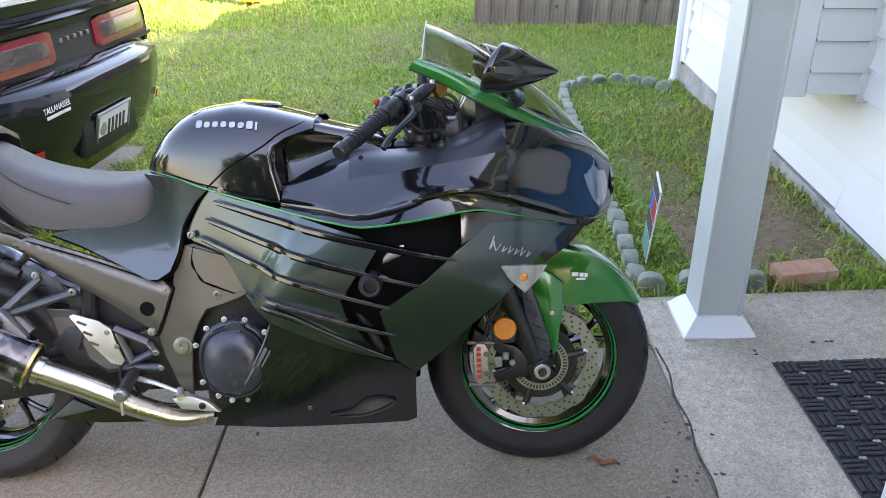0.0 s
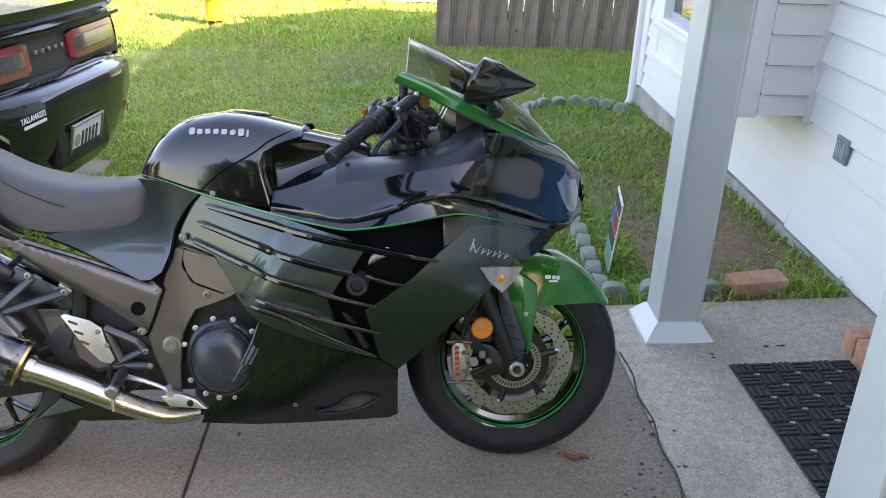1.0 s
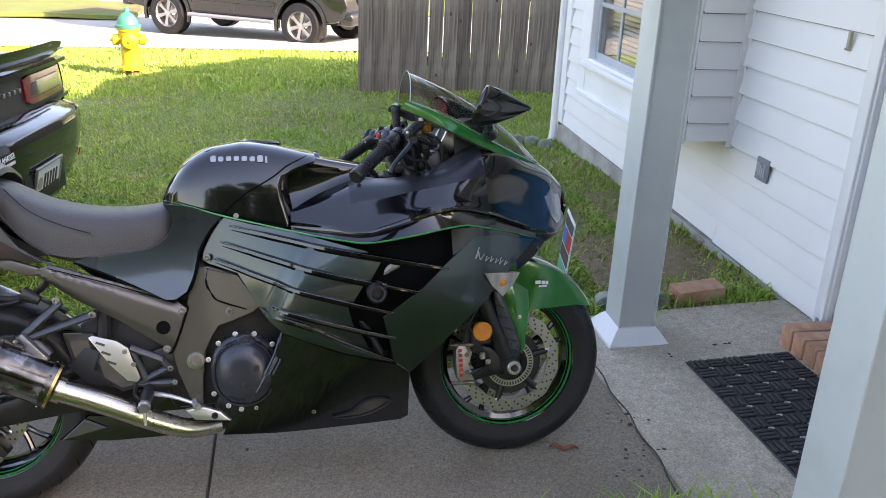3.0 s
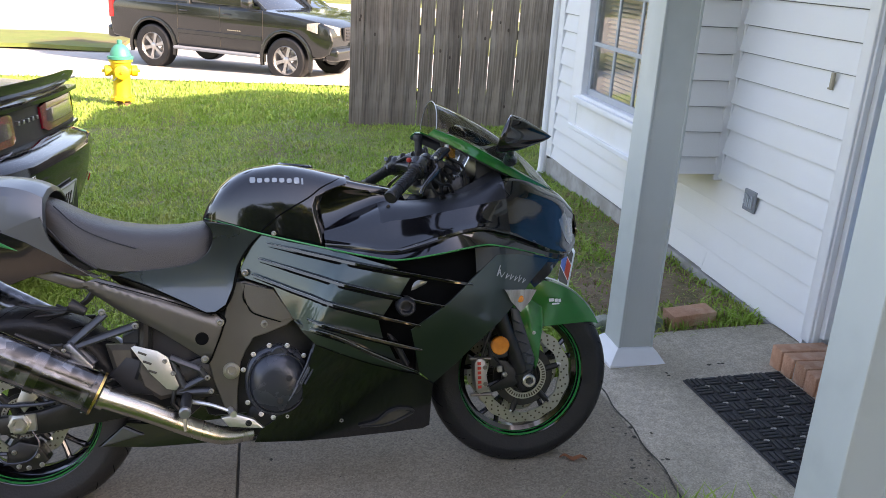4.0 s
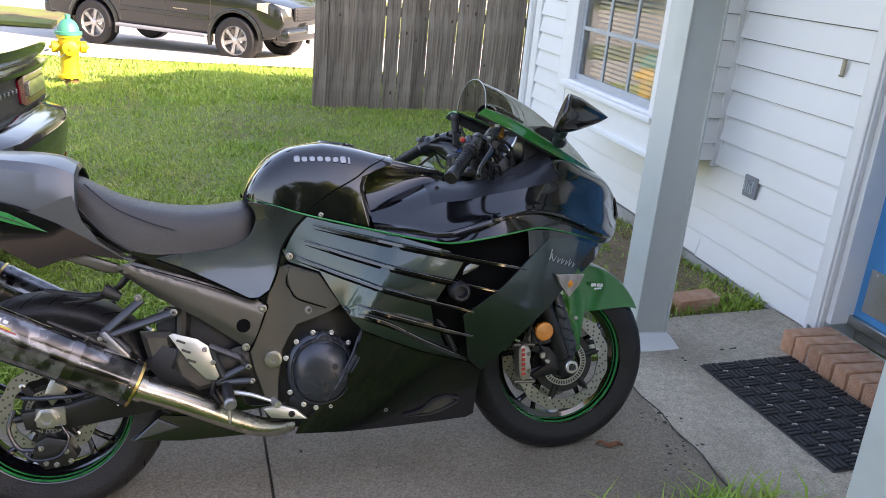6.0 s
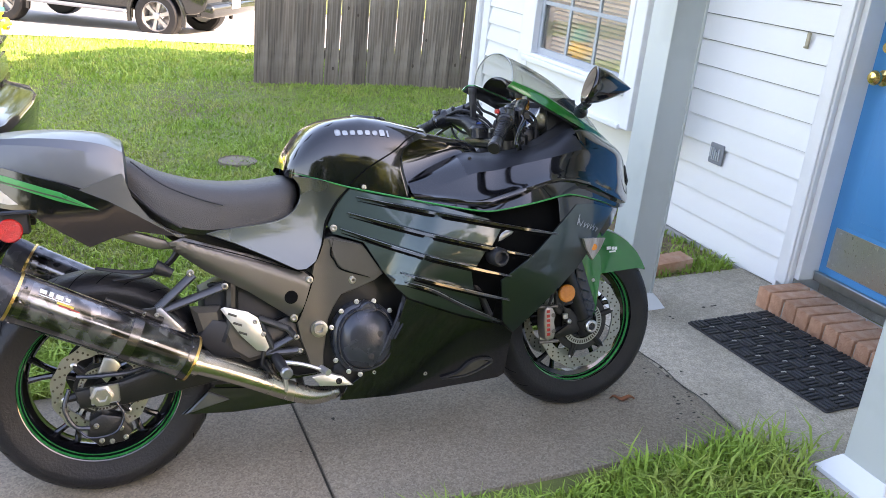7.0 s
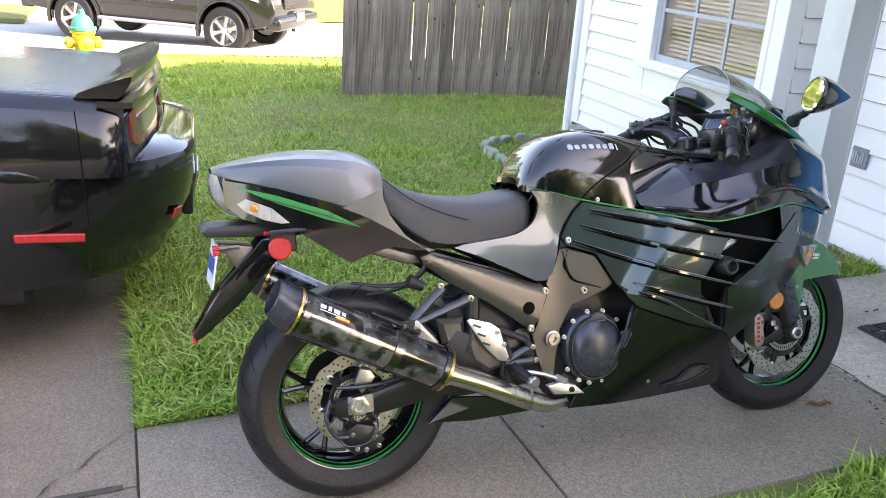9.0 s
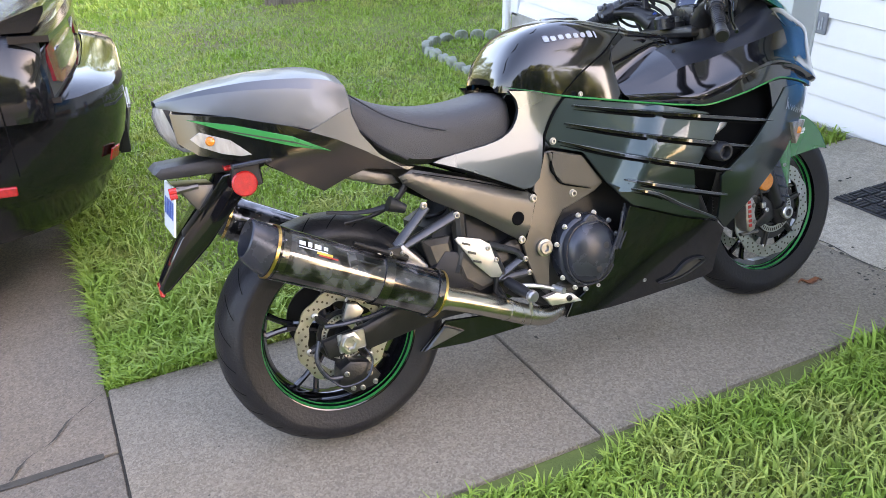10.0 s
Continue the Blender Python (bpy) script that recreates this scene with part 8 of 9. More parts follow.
def saloon(m, label, paint):
    """A plain low car beyond the others."""
    root = thing("car", m, label, "car")
    B, R = 2.7, 0.33
    bm = BM()
    low = [(-0.95, 0.45)] + arc(0, R, 0.40, 175, 5) + [(0.5, 0.26), (2.2, 0.26)] + arc(B, R, 0.40, 175, 5) + [(3.5, 0.32), (3.6, 0.55), (3.5, 0.72), (2.9, 0.86), (2.2, 0.94), (-0.4, 0.98), (-0.95, 0.95), (-1.05, 0.7)]
    prism(bm, low, -0.88, 0.88, 0.06, 3)
    part("body", bm, paint, root)
    bm = BM()
    prism(bm, [(2.25, 0.92), (1.45, 1.36), (0.2, 1.40), (-0.55, 0.97)], -0.70, 0.70, 0.06, 3)
    part("cabin_glass", bm, "dark_glass", root)
    bm = BM()
    prism(bm, [(1.5, 1.36), (1.2, 1.42), (0.4, 1.44), (0.1, 1.39), (0.3, 1.36)], -0.68, 0.68, 0.03, 2)
    part("roof", bm, paint, root)
    for s in (-1, 1):
        for cx in (0, B):
            tyre_and_rim(root, cx, s * 0.78, R, 0.22, 5, "alloy", s)
        bm = BM()
        box(bm, 1.75, s * 0.86, 0.95, 1.9, s * 1.0, 1.06, 0.03, 2)
        part("door_mirror", bm, paint, root)
        bm = BM()
        box(bm, 3.3, s * 0.55, 0.58, 3.56, s * 0.86, 0.72, 0.03, 2)
        part("headlight", bm, "clear_lens", root)
    return root


saloon(pose(-1.2, 22.0, road_z - 0.03, 0, 0, -33), "grey-blue car parked beyond the street", "car_blue")


def muscle_car(m, label):
    """Black coupe seen from its tail; x forward from the rear bumper, y to its left."""
    root = thing("coupe", m, label, "car")
    B, R, AX = 2.95, 0.355, 1.12
    # plan of the lower shell: straight tail with round corners, then the flanks
    def plan(ins_x, ins_w):
        half = 0.968 + ins_w
        pts = [(4.95 - 0.3, half * 0.92), (4.2, half), (3.0, half), (1.6, half), (1.0, half), (0.62, half)]
        for w in (0.995, 0.975, 0.94, 0.88, 0.78, 0.62, 0.4, 0.15):
            pts.append((ins_x + 0.52 * w ** 5, half * w))
        return [(x, w) for x, w in pts] + [(x, -w) for x, w in pts[::-1]]
    bm = BM()
    rows = []
    for z, ix, iw in ((0.235, 0.15, -0.07), (0.28, 0.11, -0.045), (0.36, 0.075, -0.028), (0.38, 0.055, -0.016), (0.46, 0.030, -0.006), (0.56, 0.008, 0.0), (0.64, 0.0, 0.0), (0.685, 0.006, -0.002), (0.700, 0.022, -0.012)):
        rows.append([(x, w, z) for x, w in plan(ix, iw)])
    sheet(bm, rows)
    # the flat ledge on the bumper
    top = rows[-1]
    rows2 = [top, [(x + (0.12 if x < 0.6 else 0.0), w * (0.985 if x < 0.6 else 0.999), z + (0.026 if x < 0.6 else 0.01)) for x, w, z in top]]
    sheet(bm, rows2)
    bmesh.ops.remove_doubles(bm, verts=bm.verts[:], dist=0.0005)
    part("bumper_shell", bm, "car_black", root, "glossy black rear bumper and sills", 40)
    # upper quarter panels and deck
    def sec(x, h, deck, k=1.0):
        r = [(0.962 * k, 0.66), (0.966 * k, 0.72), (0.955 * k, 0.79), (0.925 * k, h - 0.05), (0.88 * k, h - 0.012), (0.82 * k, h), (0.5 * k, deck), (0.0, deck + 0.01)]
        return [(x, w, z) for w, z in r] + [(x, -w, z) for w, z in r[-2::-1]]
    bm = BM()
    secs = [sec(0.17, 0.895, 0.90, 0.955), sec(0.185, 0.908, 0.918, 0.972), sec(0.205, 0.915, 0.925, 0.984), (sec(0.26, 0.925, 0.935, 0.997)), sec(0.5, 0.94, 0.95), sec(0.9, 0.955, 0.965), sec(1.3, 0.965, 0.975), sec(2.2, 0.95, 0.96), sec(3.2, 0.93, 0.95), sec(4.2, 0.88, 0.92), sec(4.75, 0.80, 0.84, 0.95)]
    secs = [[(x + (0.055 * (w / 0.9) ** 2 if x < 0.6 else 0), w, z) for x, w, z in r] for r in secs]
    sheet(bm, secs)
    ub = part("upper_body", bm, "car_black", root, "black deck and quarter panels beaded with rain", 30)
    ub.data.materials.append(M["car_deck"])
    for f in ub.data.polygons:
        f.material_index = 1 if abs(f.normal.z) > 0.8 else 0
    bm = BM()
    prism(bm, [(1.05, 0.955), (1.85, 1.36), (2.6, 1.40), (3.35, 0.955)], -0.66, 0.66, 0.07, 3)
    part("cabin_glass", bm, "dark_glass", root, "dark tinted windows")
    bm = BM()
    prism(bm, [(1.75, 1.345), (2.0, 1.42), (2.5, 1.43), (2.75, 1.36)], -0.64, 0.64, 0.03, 2)
    for s in (-1, 1):
        tube(bm, [(1.02, s * 0.74, 0.94), (1.85, s * 0.62, 1.37)], 0.07, 8)
        tube(bm, [(3.35, s * 0.72, 0.95), (2.65, s * 0.62, 1.38)], 0.04, 8)
    part("roof", bm, "car_black", root)
    # tail panel, bowed like the bumper
    def bowed(bm, prof, w0, w1, n=13, fade=0.0):
        """Runs a profile in x and z across the tail along its bow."""
        loops = []
        for k in range(n):
            w = w0 + (w1 - w0) * k / (n - 1)
            e = fade if k in (0, n - 1) else 0.0
            cz = sum(p[1] for p in prof) / len(prof)
            loops.append([(x + e * 0.3 + 0.055 * (w / 0.9) ** 2, w, cz + (z - cz) * (1 - e * 8)) for x, z in prof])
        return rings(bm, loops)

    bm = BM()
    bowed(bm, [(0.165, 0.720), (0.185, 0.895), (0.30, 0.895), (0.28, 0.715)], -0.90, 0.90)
    tp = part("tail_panel", bm, "black_satin", root, "satin black bowed tail panel")
    for z0, z1 in ((0.893, 0.912), (0.705, 0.722)):
        bm = BM()
        bowed(bm, [(0.145, z0), (0.145, z1), (0.26, z1 + 0.004), (0.26, z0)], -0.915, 0.915)
        part("tail_surround", bm, "car_black", tp)
    for s in (-1, 1):
        lo, hi = s * 0.19, s * 0.845
        bm = BM()
        bowed(bm, [(0.150, 0.745), (0.162, 0.880), (0.20, 0.885), (0.19, 0.74)], lo, hi, 13, 0.03)
        tl = part("tail_light", bm, "car_red", root, "crimson racetrack tail light with a grey centre")
        bm = BM()
        bowed(bm, [(0.144, 0.782), (0.151, 0.850), (0.17, 0.850), (0.165, 0.78)], lo + s * 0.055, hi - s * 0.055, 11, 0.03)
        part("lens_centre", bm, "car_lens", tl)
        bm = BM()
        bowed(bm, [(0.146, 0.748), (0.149, 0.776), (0.17, 0.776), (0.165, 0.748)], lo + s * 0.05, hi - s * 0.04, 11, 0.02)
        part("amber_lens", bm, "orange_lens", tl)
    for k in range(5):
        bm = BM()
        y = -0.125 + k * 0.0625
        box(bm, 0.162, y - 0.011, 0.815, 0.19, y + 0.011, 0.835, 0.003)
        part("badge_bar", bm, "silver", root)
    # boot spoiler
    bm = BM()
    rows = []
    for w in np.linspace(-0.88, 0.88, 19):
        e = max(0.0, abs(w) - 0.70) / 0.18
        c = 0.055 * (w / 0.9) ** 2
        rows.append([(0.345 - 0.02 * e + c, w, 0.938), (0.28 + c, w, 0.955), (0.17 + c, w, 1.006 - 0.014 * e), (0.150 + c, w, 1.012 - 0.016 * e), (0.152 + c, w, 0.992 - 0.014 * e), (0.172 + c, w, 0.945), (0.20 + c, w, 0.92), (0.34 + c, w, 0.92)])
    rings(bm, rows)
    spo = part("boot_spoiler", bm, "car_black", root, "gloss black boot spoiler", 40)
    bm = BM()
    box(bm, 0.168, -0.79, 0.962, 0.172, -0.71, 0.972)
    part("badge_bar", bm, "grey_mark", spo)
    # bumper details
    bm = BM()
    box(bm, 0.022, -0.26, 0.385, 0.07, 0.26, 0.58, 0.01, 2)
    pr = part("plate_recess", bm, "black_satin", root)
    bm = BM()
    box(bm, -0.014, -0.155, 0.40, -0.005, 0.155, 0.552, 0.006)
    pl = part("number_plate", bm, "white_mark", root, "pale number plate with plain bars in a chrome frame")
    bm = BM()
    for k in range(5):
        y = 0.06 - k * 0.038
        box(bm, -0.0165, y - 0.018, 0.445, -0.0135, y, 0.515)
    part("plate_bar", bm, "joint", pl)
    bm = BM()
    disk_m = Matrix.Translation((-0.0135, 0.105, 0.48)) @ Matrix.Rotation(radians(-90), 4, "Y")
    lathe(bm, [(0, 0), (0.03, 0), (0.03, 0.002), (0, 0.002)], 16, disk_m)
    part("plate_emblem", bm, "tan_metal", pl)
    bm = BM()
    for a in ((-0.17, 0.388, 0.17, 0.402), (-0.17, 0.55, 0.17, 0.562), (-0.17, 0.40, -0.155, 0.552), (0.155, 0.40, 0.17, 0.552)):
        box(bm, -0.018, a[0], a[1], -0.006, a[2], a[3], 0.003)
    part("plate_frame", bm, "silver", pl)
    for s in (-1, 1):
        bm = BM()
        rows = []
        for w in (0.60, 0.62, 0.64, 0.66):
            x = 0.040 + 0.52 * w ** 5 - 0.010
            rows.append([(x, s * w * 0.968, 0.425), (x - 0.012, s * w * 0.968, 0.465)])
        sheet(bm, rows)
        thicken(bm, 0.006)
        part("rear_reflector", bm, "red_lens", root, "thin red bumper reflector")
        bm = BM()
        box(bm, 0.375, s * 0.955, 0.440, 0.60, s * 0.976, 0.470, 0.004)
        part("side_marker", bm, "red_lens", root, "long red side marker")
        bm = BM()
        tube(bm, [(0.36, s * 0.966, 0.50), (0.37, s * 0.968, 0.70), (0.375, s * 0.9635, 0.80), (0.385, s * 0.935, 0.885)], 0.002, 6)
        part("panel_gap", bm, "void", root)
        bm = BM()
        rings(bm, [[(x, s * y, z) for x, z, y in [(cx, cz, yy) for cx, cz in arc(AX + 0.0, R, 0.42, 0, 180, 14)]] for yy in (0.985, 0.90)], closed=False, caps=False)
        bm2 = bm
        thicken(bm2, 0.02)
        part("wheel_arch", bm2, "black_satin", root)
        for cx in (AX, AX + B):
            tyre_and_rim(root, cx, s * 0.86, R, 0.25, 5, "black_gloss", s)
    bm = BM()
    box(bm, 0.6, -0.80, 0.15, 4.5, 0.80, 0.30, 0.02)
    part("underbody", bm, "black_satin", root)
    # dealer sticker
    cu = bpy.data.curves.new("sticker_text", "FONT")
    cu.body, cu.size, cu.extrude, cu.align_x = "TALLAHASSEE", 0.034, 0.0008, "CENTER"
    tmp = bpy.data.objects.new("sticker_text", cu)
    scene.collection.objects.link(tmp)
    bpy.context.view_layer.update()
    me = bpy.data.meshes.new_from_object(tmp.evaluated_get(bpy.context.evaluated_depsgraph_get()))
    bpy.data.objects.remove(tmp)
    me.materials.clear()
    me.materials.append(M["white_mark"])
    st = new("dealer_sticker", me)
    st.parent = root
    st.matrix_basis = Matrix.Translation((0.012, 0.52, 0.622)) @ Matrix.Rotation(radians(-90), 4, "Z") @ Matrix.Rotation(radians(90 - 3), 4, "X")
    tagged(st, "white dealer lettering on the bumper")
    bm = BM()
    for k in range(14):
        y = 0.61 - k * 0.0135
        box(bm, 0.008, y - 0.009, 0.600, 0.012, y, 0.612)
    part("sticker_bar", bm, "white_mark", root)
    pl.matrix_basis = Matrix.Translation((0.012, 0.055, 0.53)) @ Matrix.Rotation(radians(-12), 4, "Y") @ Matrix.Translation((0, 0, -0.56))
    pr.location += Vector((0, 0.055, -0.03))
    for ob in root.children:
        if not ob.name.startswith("wheel"):
            ob.location.z += 0.075
    return root


muscle_car(pose(-1.566, 3.865, -0.155, 0, 0, 175.4) @ Matrix.Rotation(radians(3.4), 4, "X"), "black two-door coupe with red tail lights parked on the driveway")

# ---- garden edging, loose bricks, sign, lid, litter ----
def edging_mesh():
    bm = BM()
    pts = [(-0.058, -0.09), (0.058, -0.09), (0.058, 0.012)] + arc(0, 0.012, 0.058, 0, 180, 8)[1:-1] + [(-0.058, 0.012)]
    prism(bm, pts, -0.03, 0.03, 0.010, 2)
    for v in bm.verts:
        v.co += 0.004 * noise.noise_vector(v.co * 25)
        v.co.z = v.co.z * 0.62 - 0.012
        v.co.x *= 0.9
    return bm


first = finish("edging_block", edging_mesh(), "edging")
tagged(first, "mossy grey scalloped concrete edging block in the grass", "edging", "edging blocks round the bed")
spots = []
path = curve([(0.66, 3.02), (0.69, 3.6), (0.71, 4.4), (0.73, 5.2), (0.76, 5.9), (0.90, 6.15), (1.12, 6.22), (1.32, 6.12), (1.50, 5.92)], 24)
gone = 0.0
last = path[0]
for p in path:
    gone += float(np.hypot(*(p - last)))
    last = p
    if gone >= 0.122 or not spots:
        spots.append((float(p[0]), float(p[1])))
        gone = 0.0
spots += [(0.70, 2.93), (0.86, 2.95), (1.08, 2.94)]
rng = random.Random(11)
for i, (x, y) in enumerate(spots):
    nx, ny = spots[min(i + 1, len(spots) - 4)] if i < len(spots) - 3 else (x + 1, y)
    px, py = spots[max(i - 1, 0)] if i < len(spots) - 3 else (x - 1, y)
    ang = math.degrees(math.atan2(ny - py, nx - px)) + rng.uniform(-7, 7)
    m = pose(x, y, lawn_height(x, y) + 0.035 + rng.uniform(-0.012, 0.012), rng.uniform(-8, 8), rng.uniform(-6, 6), ang)
    if i == 0:
        first.matrix_world = m
    else:
        copy_thing(first, m)


def brick_mesh(a, b, c, seed):
    bm = BM()
    box(bm, -a / 2, -b / 2, 0, a / 2, b / 2, c, 0.005, 2)
    for v in bm.verts:
        v.co += 0.0025 * noise.noise_vector(v.co * 30 + Vector((seed, 0, 0)))
    return bm


lb = finish("loose_brick", brick_mesh(0.225, 0.10, 0.062, 3), "brick")
lb.matrix_world = pose(1.285, 2.965, lawn_height(1.28, 2.96) + 0.012, 2, -3, 6)
tagged(lb, "single orange brick lying at the edge of the porch", "brick")
sign = thing("yard_sign", pose(0.735, 3.24, lawn_height(0.74, 3.24) - 0.07, 3, 4, -8), "small white yard sign with coloured blocks on a stake", "sign")
bm = BM()
box(bm, -0.003, -0.10, 0.10, 0.003, 0.10, 0.42, 0.002)
part("board", bm, "white_mark", sign)
bm = BM()
tube(bm, [(0.008, 0, -0.05), (0.008, 0, 0.40)], 0.006, 8)
part("stake", bm, "black_metal", sign)
for z0, z1, y0, y1, mt in ((0.355, 0.405, -0.09, 0.09, "joint"), (0.27, 0.348, -0.09, -0.004, "red_mark"), (0.27, 0.348, 0.004, 0.09, "blue_mark"), (0.20, 0.263, -0.09, 0.09, "joint"), (0.115, 0.193, -0.09, 0.09, "green_mark")):
    bm = BM()
    box(bm, -0.0045, y0, z0, -0.003, y1, z1)
    part("printed_bar", bm, mt, sign)
lid = thing("meter_lid", pose(-0.39, 5.55, lawn_height(-0.39, 5.55) + 0.012), "round grey utility lid set in the lawn", "utility lid")
bm = BM()
lathe(bm, [(0.13, -0.03), (0.13, 0.012), (0.122, 0.015), (0.118, 0.008), (0, 0.010)], 32)
part("lid", bm, "drive_concrete", lid)
bm = BM()
n = 9
mid = [(0.046 * (k / (n - 1) * 2 - 1), 0.004 * math.sin(k), 0.004 + 0.006 * math.sin(k * 1.3)) for k in range(n)]
sheet(bm, [[(x, y + s * 0.013 * math.sin(math.pi * k / (n - 1)), z + abs(s) * 0.006) for k, (x, y, z) in enumerate(mid)] for s in (-1, 0, 1)])
thicken(bm, 0.0008)
leaf = finish("fallen_leaf", bm, "dry_leaf")
leaf.matrix_world = pose(0.345, 1.918, lane(0.345, 1.918) + 0.001, 0, -2, -14)
tagged(leaf, "curled reddish-brown fallen leaf on the concrete", "leaf")
bm = BM()
rng = random.Random(5)
for cx, cy, k in ((0.56, 1.86, 10), (0.58, 2.04, 8), (0.50, 1.75, 6), (-0.62, 2.10, 2), (0.93, 2.44, 2), (0.0, 1.9, 14), (-1.5, 2.0, 14), (1.2, 2.65, 6)):
    for _ in range(k):
        s = 0.035 if k < 12 else 0.4
        x, y = cx + rng.gauss(0, s), min(2.5, max(1.62, cy + rng.gauss(0, s * 0.6)))
        r = rng.uniform(0.003, 0.009) if k < 12 else rng.uniform(0.0015, 0.004)
        z = lane(x, y) + (0.005 if x > 0.6 else 0.0)
        pts = [(x + r * rng.uniform(0.6, 1.6) * math.cos(a), y + r * rng.uniform(0.6, 1.3) * math.sin(a)) for a in (0, 1.1, 2.2, 3.3, 4.4, 5.5)]
        low = [bm.verts.new((px, py, z)) for px, py in pts]
        top = bm.verts.new((x, y, z + r * 0.5))
        for i in range(6):
            bm.faces.new((low[i], low[(i + 1) % 6], top))
tagged(finish("debris", bm, "joint"), "dark specks of dirt and crumbs on the concrete", "debris", kind="stuff")


# ---- unseen trees round about, added to block sun and darken reflections ----
def far_trees(name, spots, seed, label):
    rng = random.Random(seed)
    vs, fs = [], []
    for x, y, h in spots:
        for _ in range(900):
            a, u = rng.uniform(0, 6.283), rng.random()
            rad = h * 0.42 * math.sin(math.pi * min(0.95, 0.12 + u * 0.85)) * math.sqrt(rng.random()) * (1 + 0.3 * math.sin(3 * a + x))
            c = Vector((x + rad * math.cos(a), y + rad * math.sin(a), h * (0.06 + 0.94 * u)))
            s = rng.uniform(0.16, 0.42)
            q = Euler((rng.uniform(0, 3), rng.uniform(0, 3), rng.uniform(0, 3))).to_matrix()
            i = len(vs)
            vs += [tuple(c + q @ Vector(p) * s) for p in ((-1, -0.6, 0), (1, -0.6, 0.2), (1, 0.6, 0), (-1, 0.6, 0.2))]
            fs.append((i, i + 1, i + 2, i + 3))
        for k in range(6):
            i = len(vs)
            a = k * math.pi / 3
            vs += [(x + 0.18 * math.cos(a), y + 0.18 * math.sin(a), -0.1), (x + 0.18 * math.cos(a + 1.05), y + 0.18 * math.sin(a + 1.05), -0.1), (x + 0.1 * math.cos(a + 1.05), y + 0.1 * math.sin(a + 1.05), h * 0.6), (x + 0.1 * math.cos(a), y + 0.1 * math.sin(a), h * 0.6)]
            fs.append((i, i + 1, i + 2, i + 3))
    me = bpy.data.meshes.new(name)
    me.from_pydata(vs, [], fs)
    me.materials.append(M["leaf"])
    return tagged(new(name, me), label, "trees", kind="stuff")


def shade_tree(x, y, top, r, seed, leaves, label):
    """An unseen broad-leaved tree added for shade: tapered trunk, forked limbs, a crown of loose leaf sprays with gaps.
    """
    rng = random.Random(seed)
    root = thing("tree", pose(x, y, -0.1), label, "tree")
    c = Vector((0, 0, top))
    bm = BM()
    tube(bm, [(0, 0, 0), (0.1, 0.05, top * 0.35), (0.05, -0.1, top * 0.65), (0, 0, top + r * 0.4)], [0.32, 0.24, 0.17, 0.04], 10, 4)
    part("trunk", bm, "bark", root)
    tips = []
    for k in range(14):
        a, e = rng.uniform(0, 6.283), rng.uniform(-0.5, 1.1)
        d = Vector((math.cos(a) * math.cos(e), math.sin(a) * math.cos(e), math.sin(e)))
        base = Vector((0, 0, top * rng.uniform(0.55, 0.95)))
        tip = c + d * r * rng.uniform(0.7, 0.95)
        bm = BM()
        tube(bm, [base, base.lerp(tip, 0.5) + Vector((0, 0, 0.25)), tip], [0.10, 0.06, 0.015], 7, 3)
        part("limb", bm, "bark", root)
        tips += [base.lerp(tip, f) for f in (0.55, 0.75, 0.9, 1.0)]
    vs, fs = [], []
    for k in range(leaves):
        if k % 3:
            q = rng.choice(tips) + Vector((rng.gauss(0, 1), rng.gauss(0, 1), rng.gauss(0, 0.8))) * r * 0.16
        else:
            d = Vector((rng.gauss(0, 1), rng.gauss(0, 1), rng.gauss(0, 1))).normalized()
            q = c + d * r * rng.random() ** 0.4
        s = rng.uniform(0.07, 0.14)
        turn = Euler((rng.uniform(0, 3), rng.uniform(0, 3), rng.uniform(0, 6))).to_matrix()
        i = len(vs)
        vs += [tuple(q + turn @ Vector(p) * s) for p in ((-1, 0, 0), (0, -0.5, 0.12), (1, 0, 0), (0, 0.5, 0.12))]
        fs.append((i, i + 1, i + 2, i + 3))
    me = bpy.data.meshes.new("crown")
    me.from_pydata(vs, [], fs)
    me.materials.append(M["leaf"])
    crown = new("crown", me)
    crown.parent = root


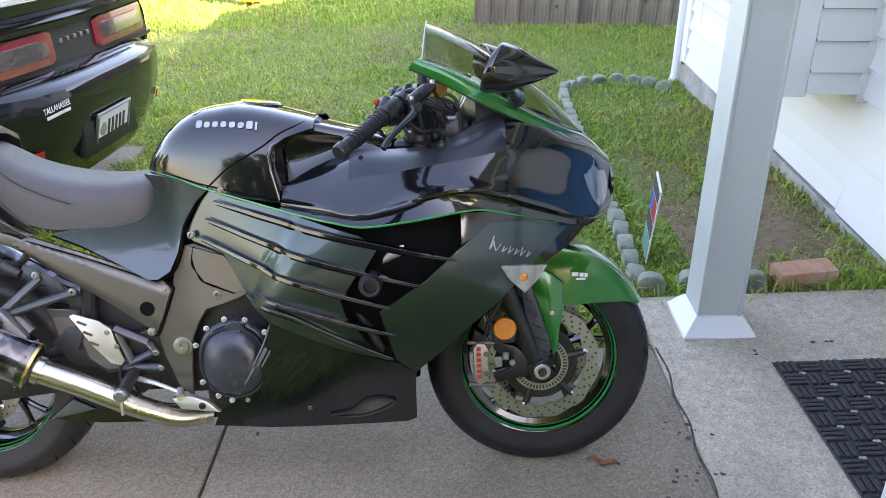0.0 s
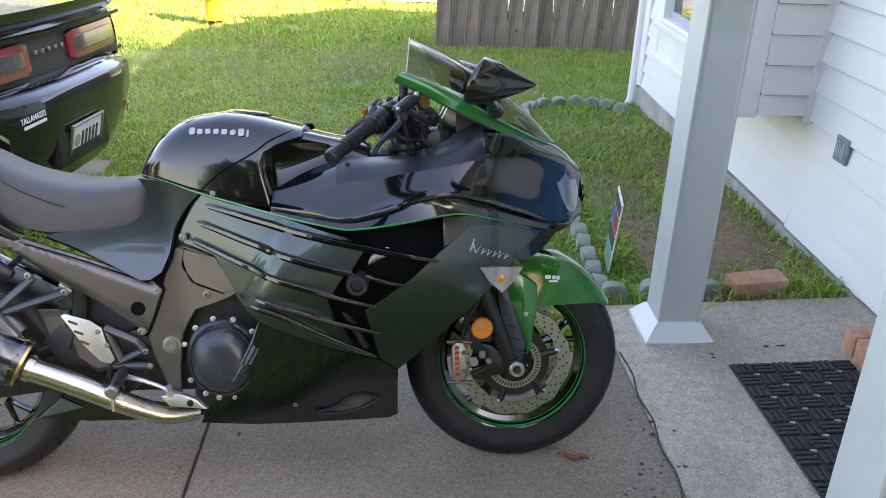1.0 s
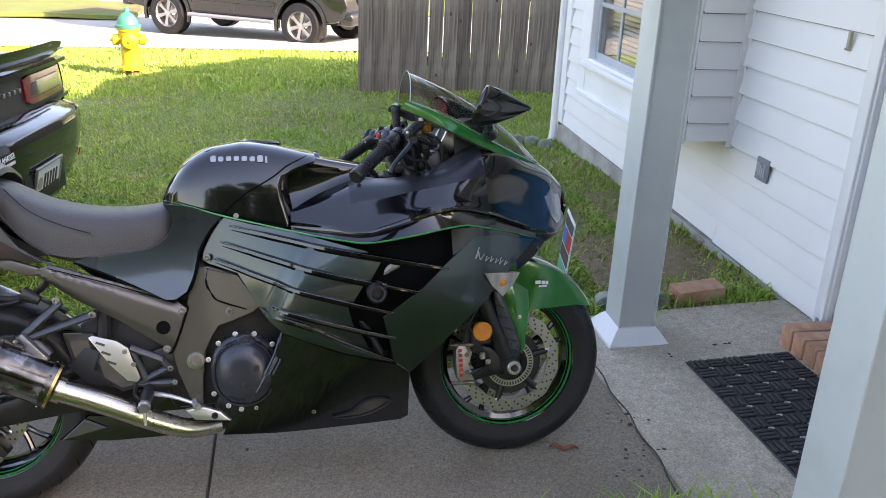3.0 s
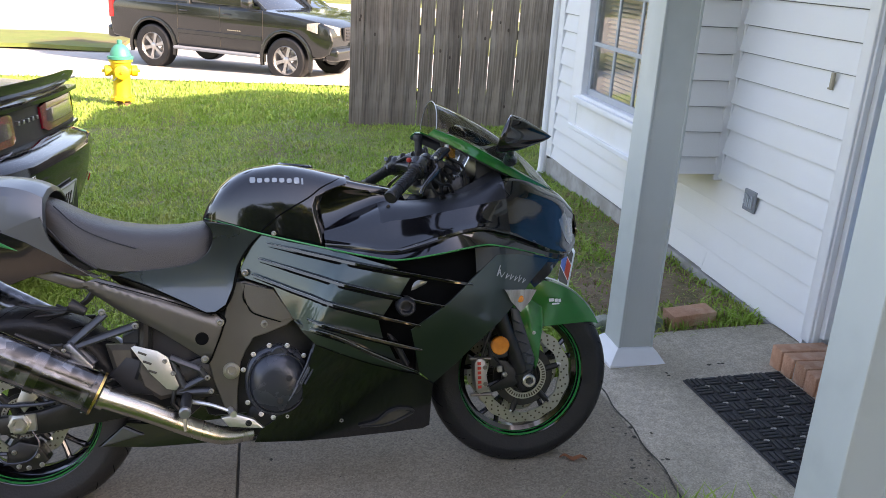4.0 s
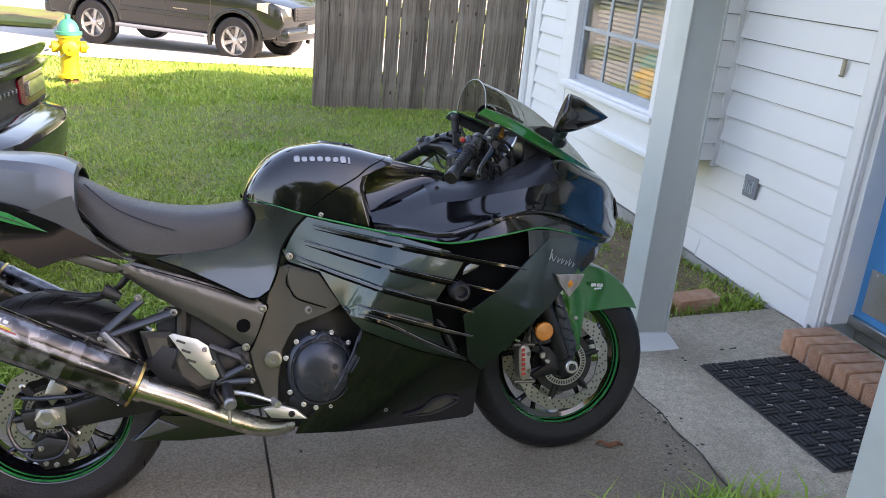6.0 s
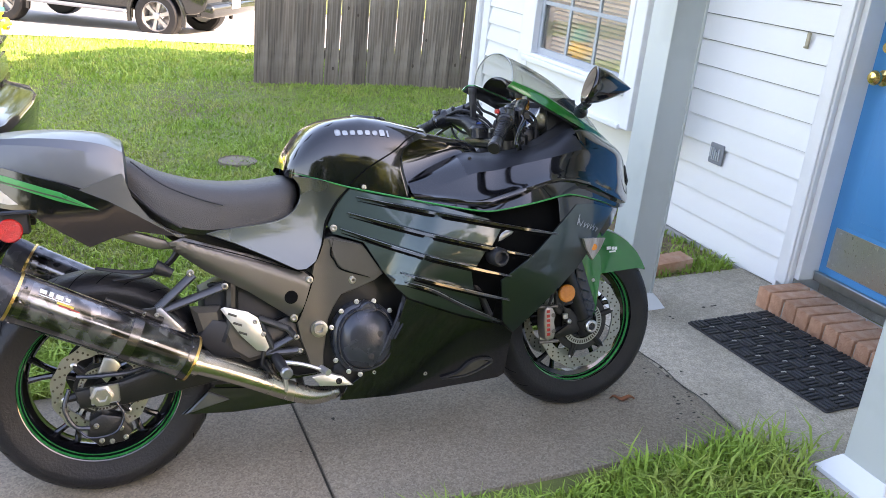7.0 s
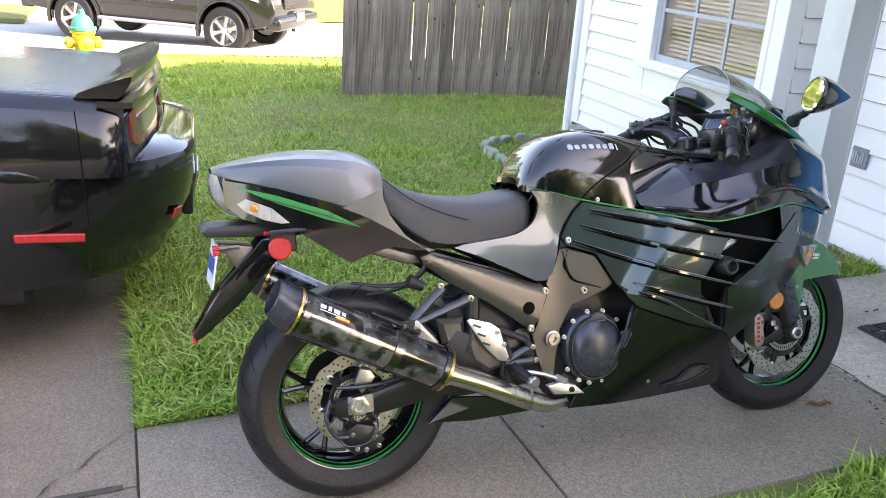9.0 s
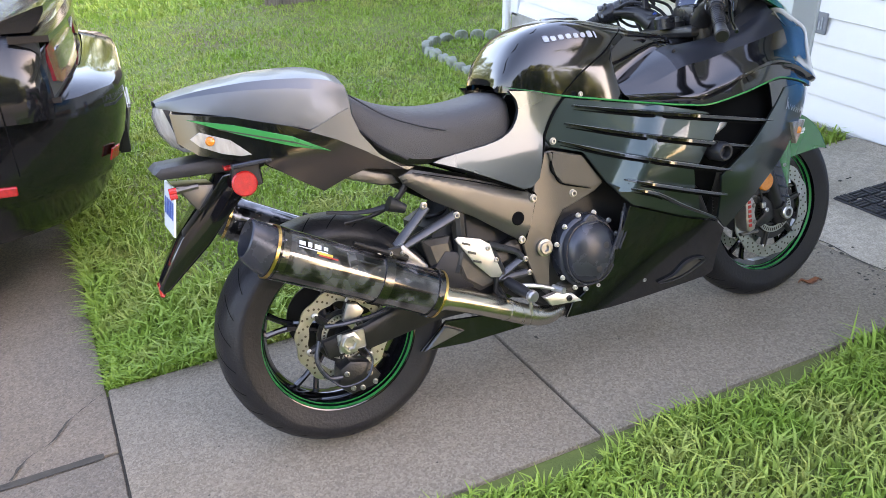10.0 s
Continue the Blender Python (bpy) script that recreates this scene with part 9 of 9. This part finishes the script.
# crowns stand unseen on the sun's path to shade drive, bike and lawn
shade_tree(5.6, -5.0, 6.9, 3.3, 31, 16000, "unseen tall broad-leaved tree added to shade bike and driveway")
shade_tree(15.5, -15.0, 8.4, 4.8, 35, 22000, "unseen broad-leaved tree added beyond the front yard to block sun")
shade_tree(12.3, -8.0, 12.3, 3.4, 32, 18000, "unseen tall broad-leaved tree added to shade the back lawn")
# unseen rows placed where bike and car paint should reflect dark
far_trees("far_trees", [(-3.5 + 2.6 * k + 0.8 * math.sin(k * 2.3), -13.5 + 1.4 * math.sin(k * 1.7), 5.0 + 1.0 * math.sin(k * 2.9)) for k in range(4)] + [(-0.5 - 17 * math.sin(radians(a)), 2 - 17 * math.cos(radians(a)), h) for a, h in ((-1, 8.8), (7, 9.4), (15, 8.8), (25, 6.6))] + [ (-27, -9, 6), (-34, -4, 7), (-36, 8, 8), (-30, 2, 6)] + [(-40 + 4.5 * k, 46 + 3 * math.sin(k * 2.0), 10 + 2 * math.sin(k * 1.3)) for k in range(20)], 21, "unseen broad-leaved trees added to darken reflections")

# ---- pieces of fence and step ----
rng = random.Random(2)
x = 0.0
base = None
while x < 3.35:
    w = 0.138
    bm = BM()
    top = 1.83
    pts = [(0, 0), (w, 0), (w, top - 0.03), (w - 0.03, top), (0.03, top), (0, top - 0.03)]
    prism(bm, pts, 0.0, 0.019, 0.002, 1)
    bmesh.ops.bisect_plane(bm, geom=bm.verts[:] + bm.edges[:] + bm.faces[:], plane_co=(0, 0, 0.9), plane_no=(0, 0, 1))
    cup = rng.uniform(-0.006, 0.006)
    for v in bm.verts:
        v.co.y += cup * (v.co.z / 1.8) ** 2
        v.co.x += rng.uniform(-0.002, 0.002)
    ob = part("fence_board", bm, "fence", fence)
    ob.matrix_basis = pose(x, rng.uniform(-0.004, 0.004), 0.085 + 0.02 * x + rng.uniform(-0.015, 0.015), 0, rng.uniform(-0.35, 0.35), 0)
    for _ in range(rng.choice((0, 1, 1, 2))):
        bm = BM()
        lathe(bm, [(0, 0.002), (0.010, 0.0015), (0.016, 0.0)], 10, Matrix.Translation((rng.uniform(0.03, 0.11), -0.0005, rng.uniform(0.15, 1.4))) @ ALONG_Y @ Matrix.Diagonal((0.7, 1.2, 1, 1)))
        part("knot", bm, "knot", ob)
    x += w + (rng.choice((0.001, 0.002, 0.003, 0.008)) if x < 1.1 else rng.uniform(0.0, 0.0025))
y = 2.462
data = None
while y > 1.42:
    bm = brick_mesh(0.235, 0.068, 0.095, y * 10)
    ob = part("brick", bm, "brick", step)
    ob.matrix_basis = pose(1.505 + rng.uniform(-0.004, 0.004), y - 0.034, 0.036 + rng.uniform(-0.002, 0.002), 0, 0, rng.uniform(-1.2, 1.2))
    y -= 0.078
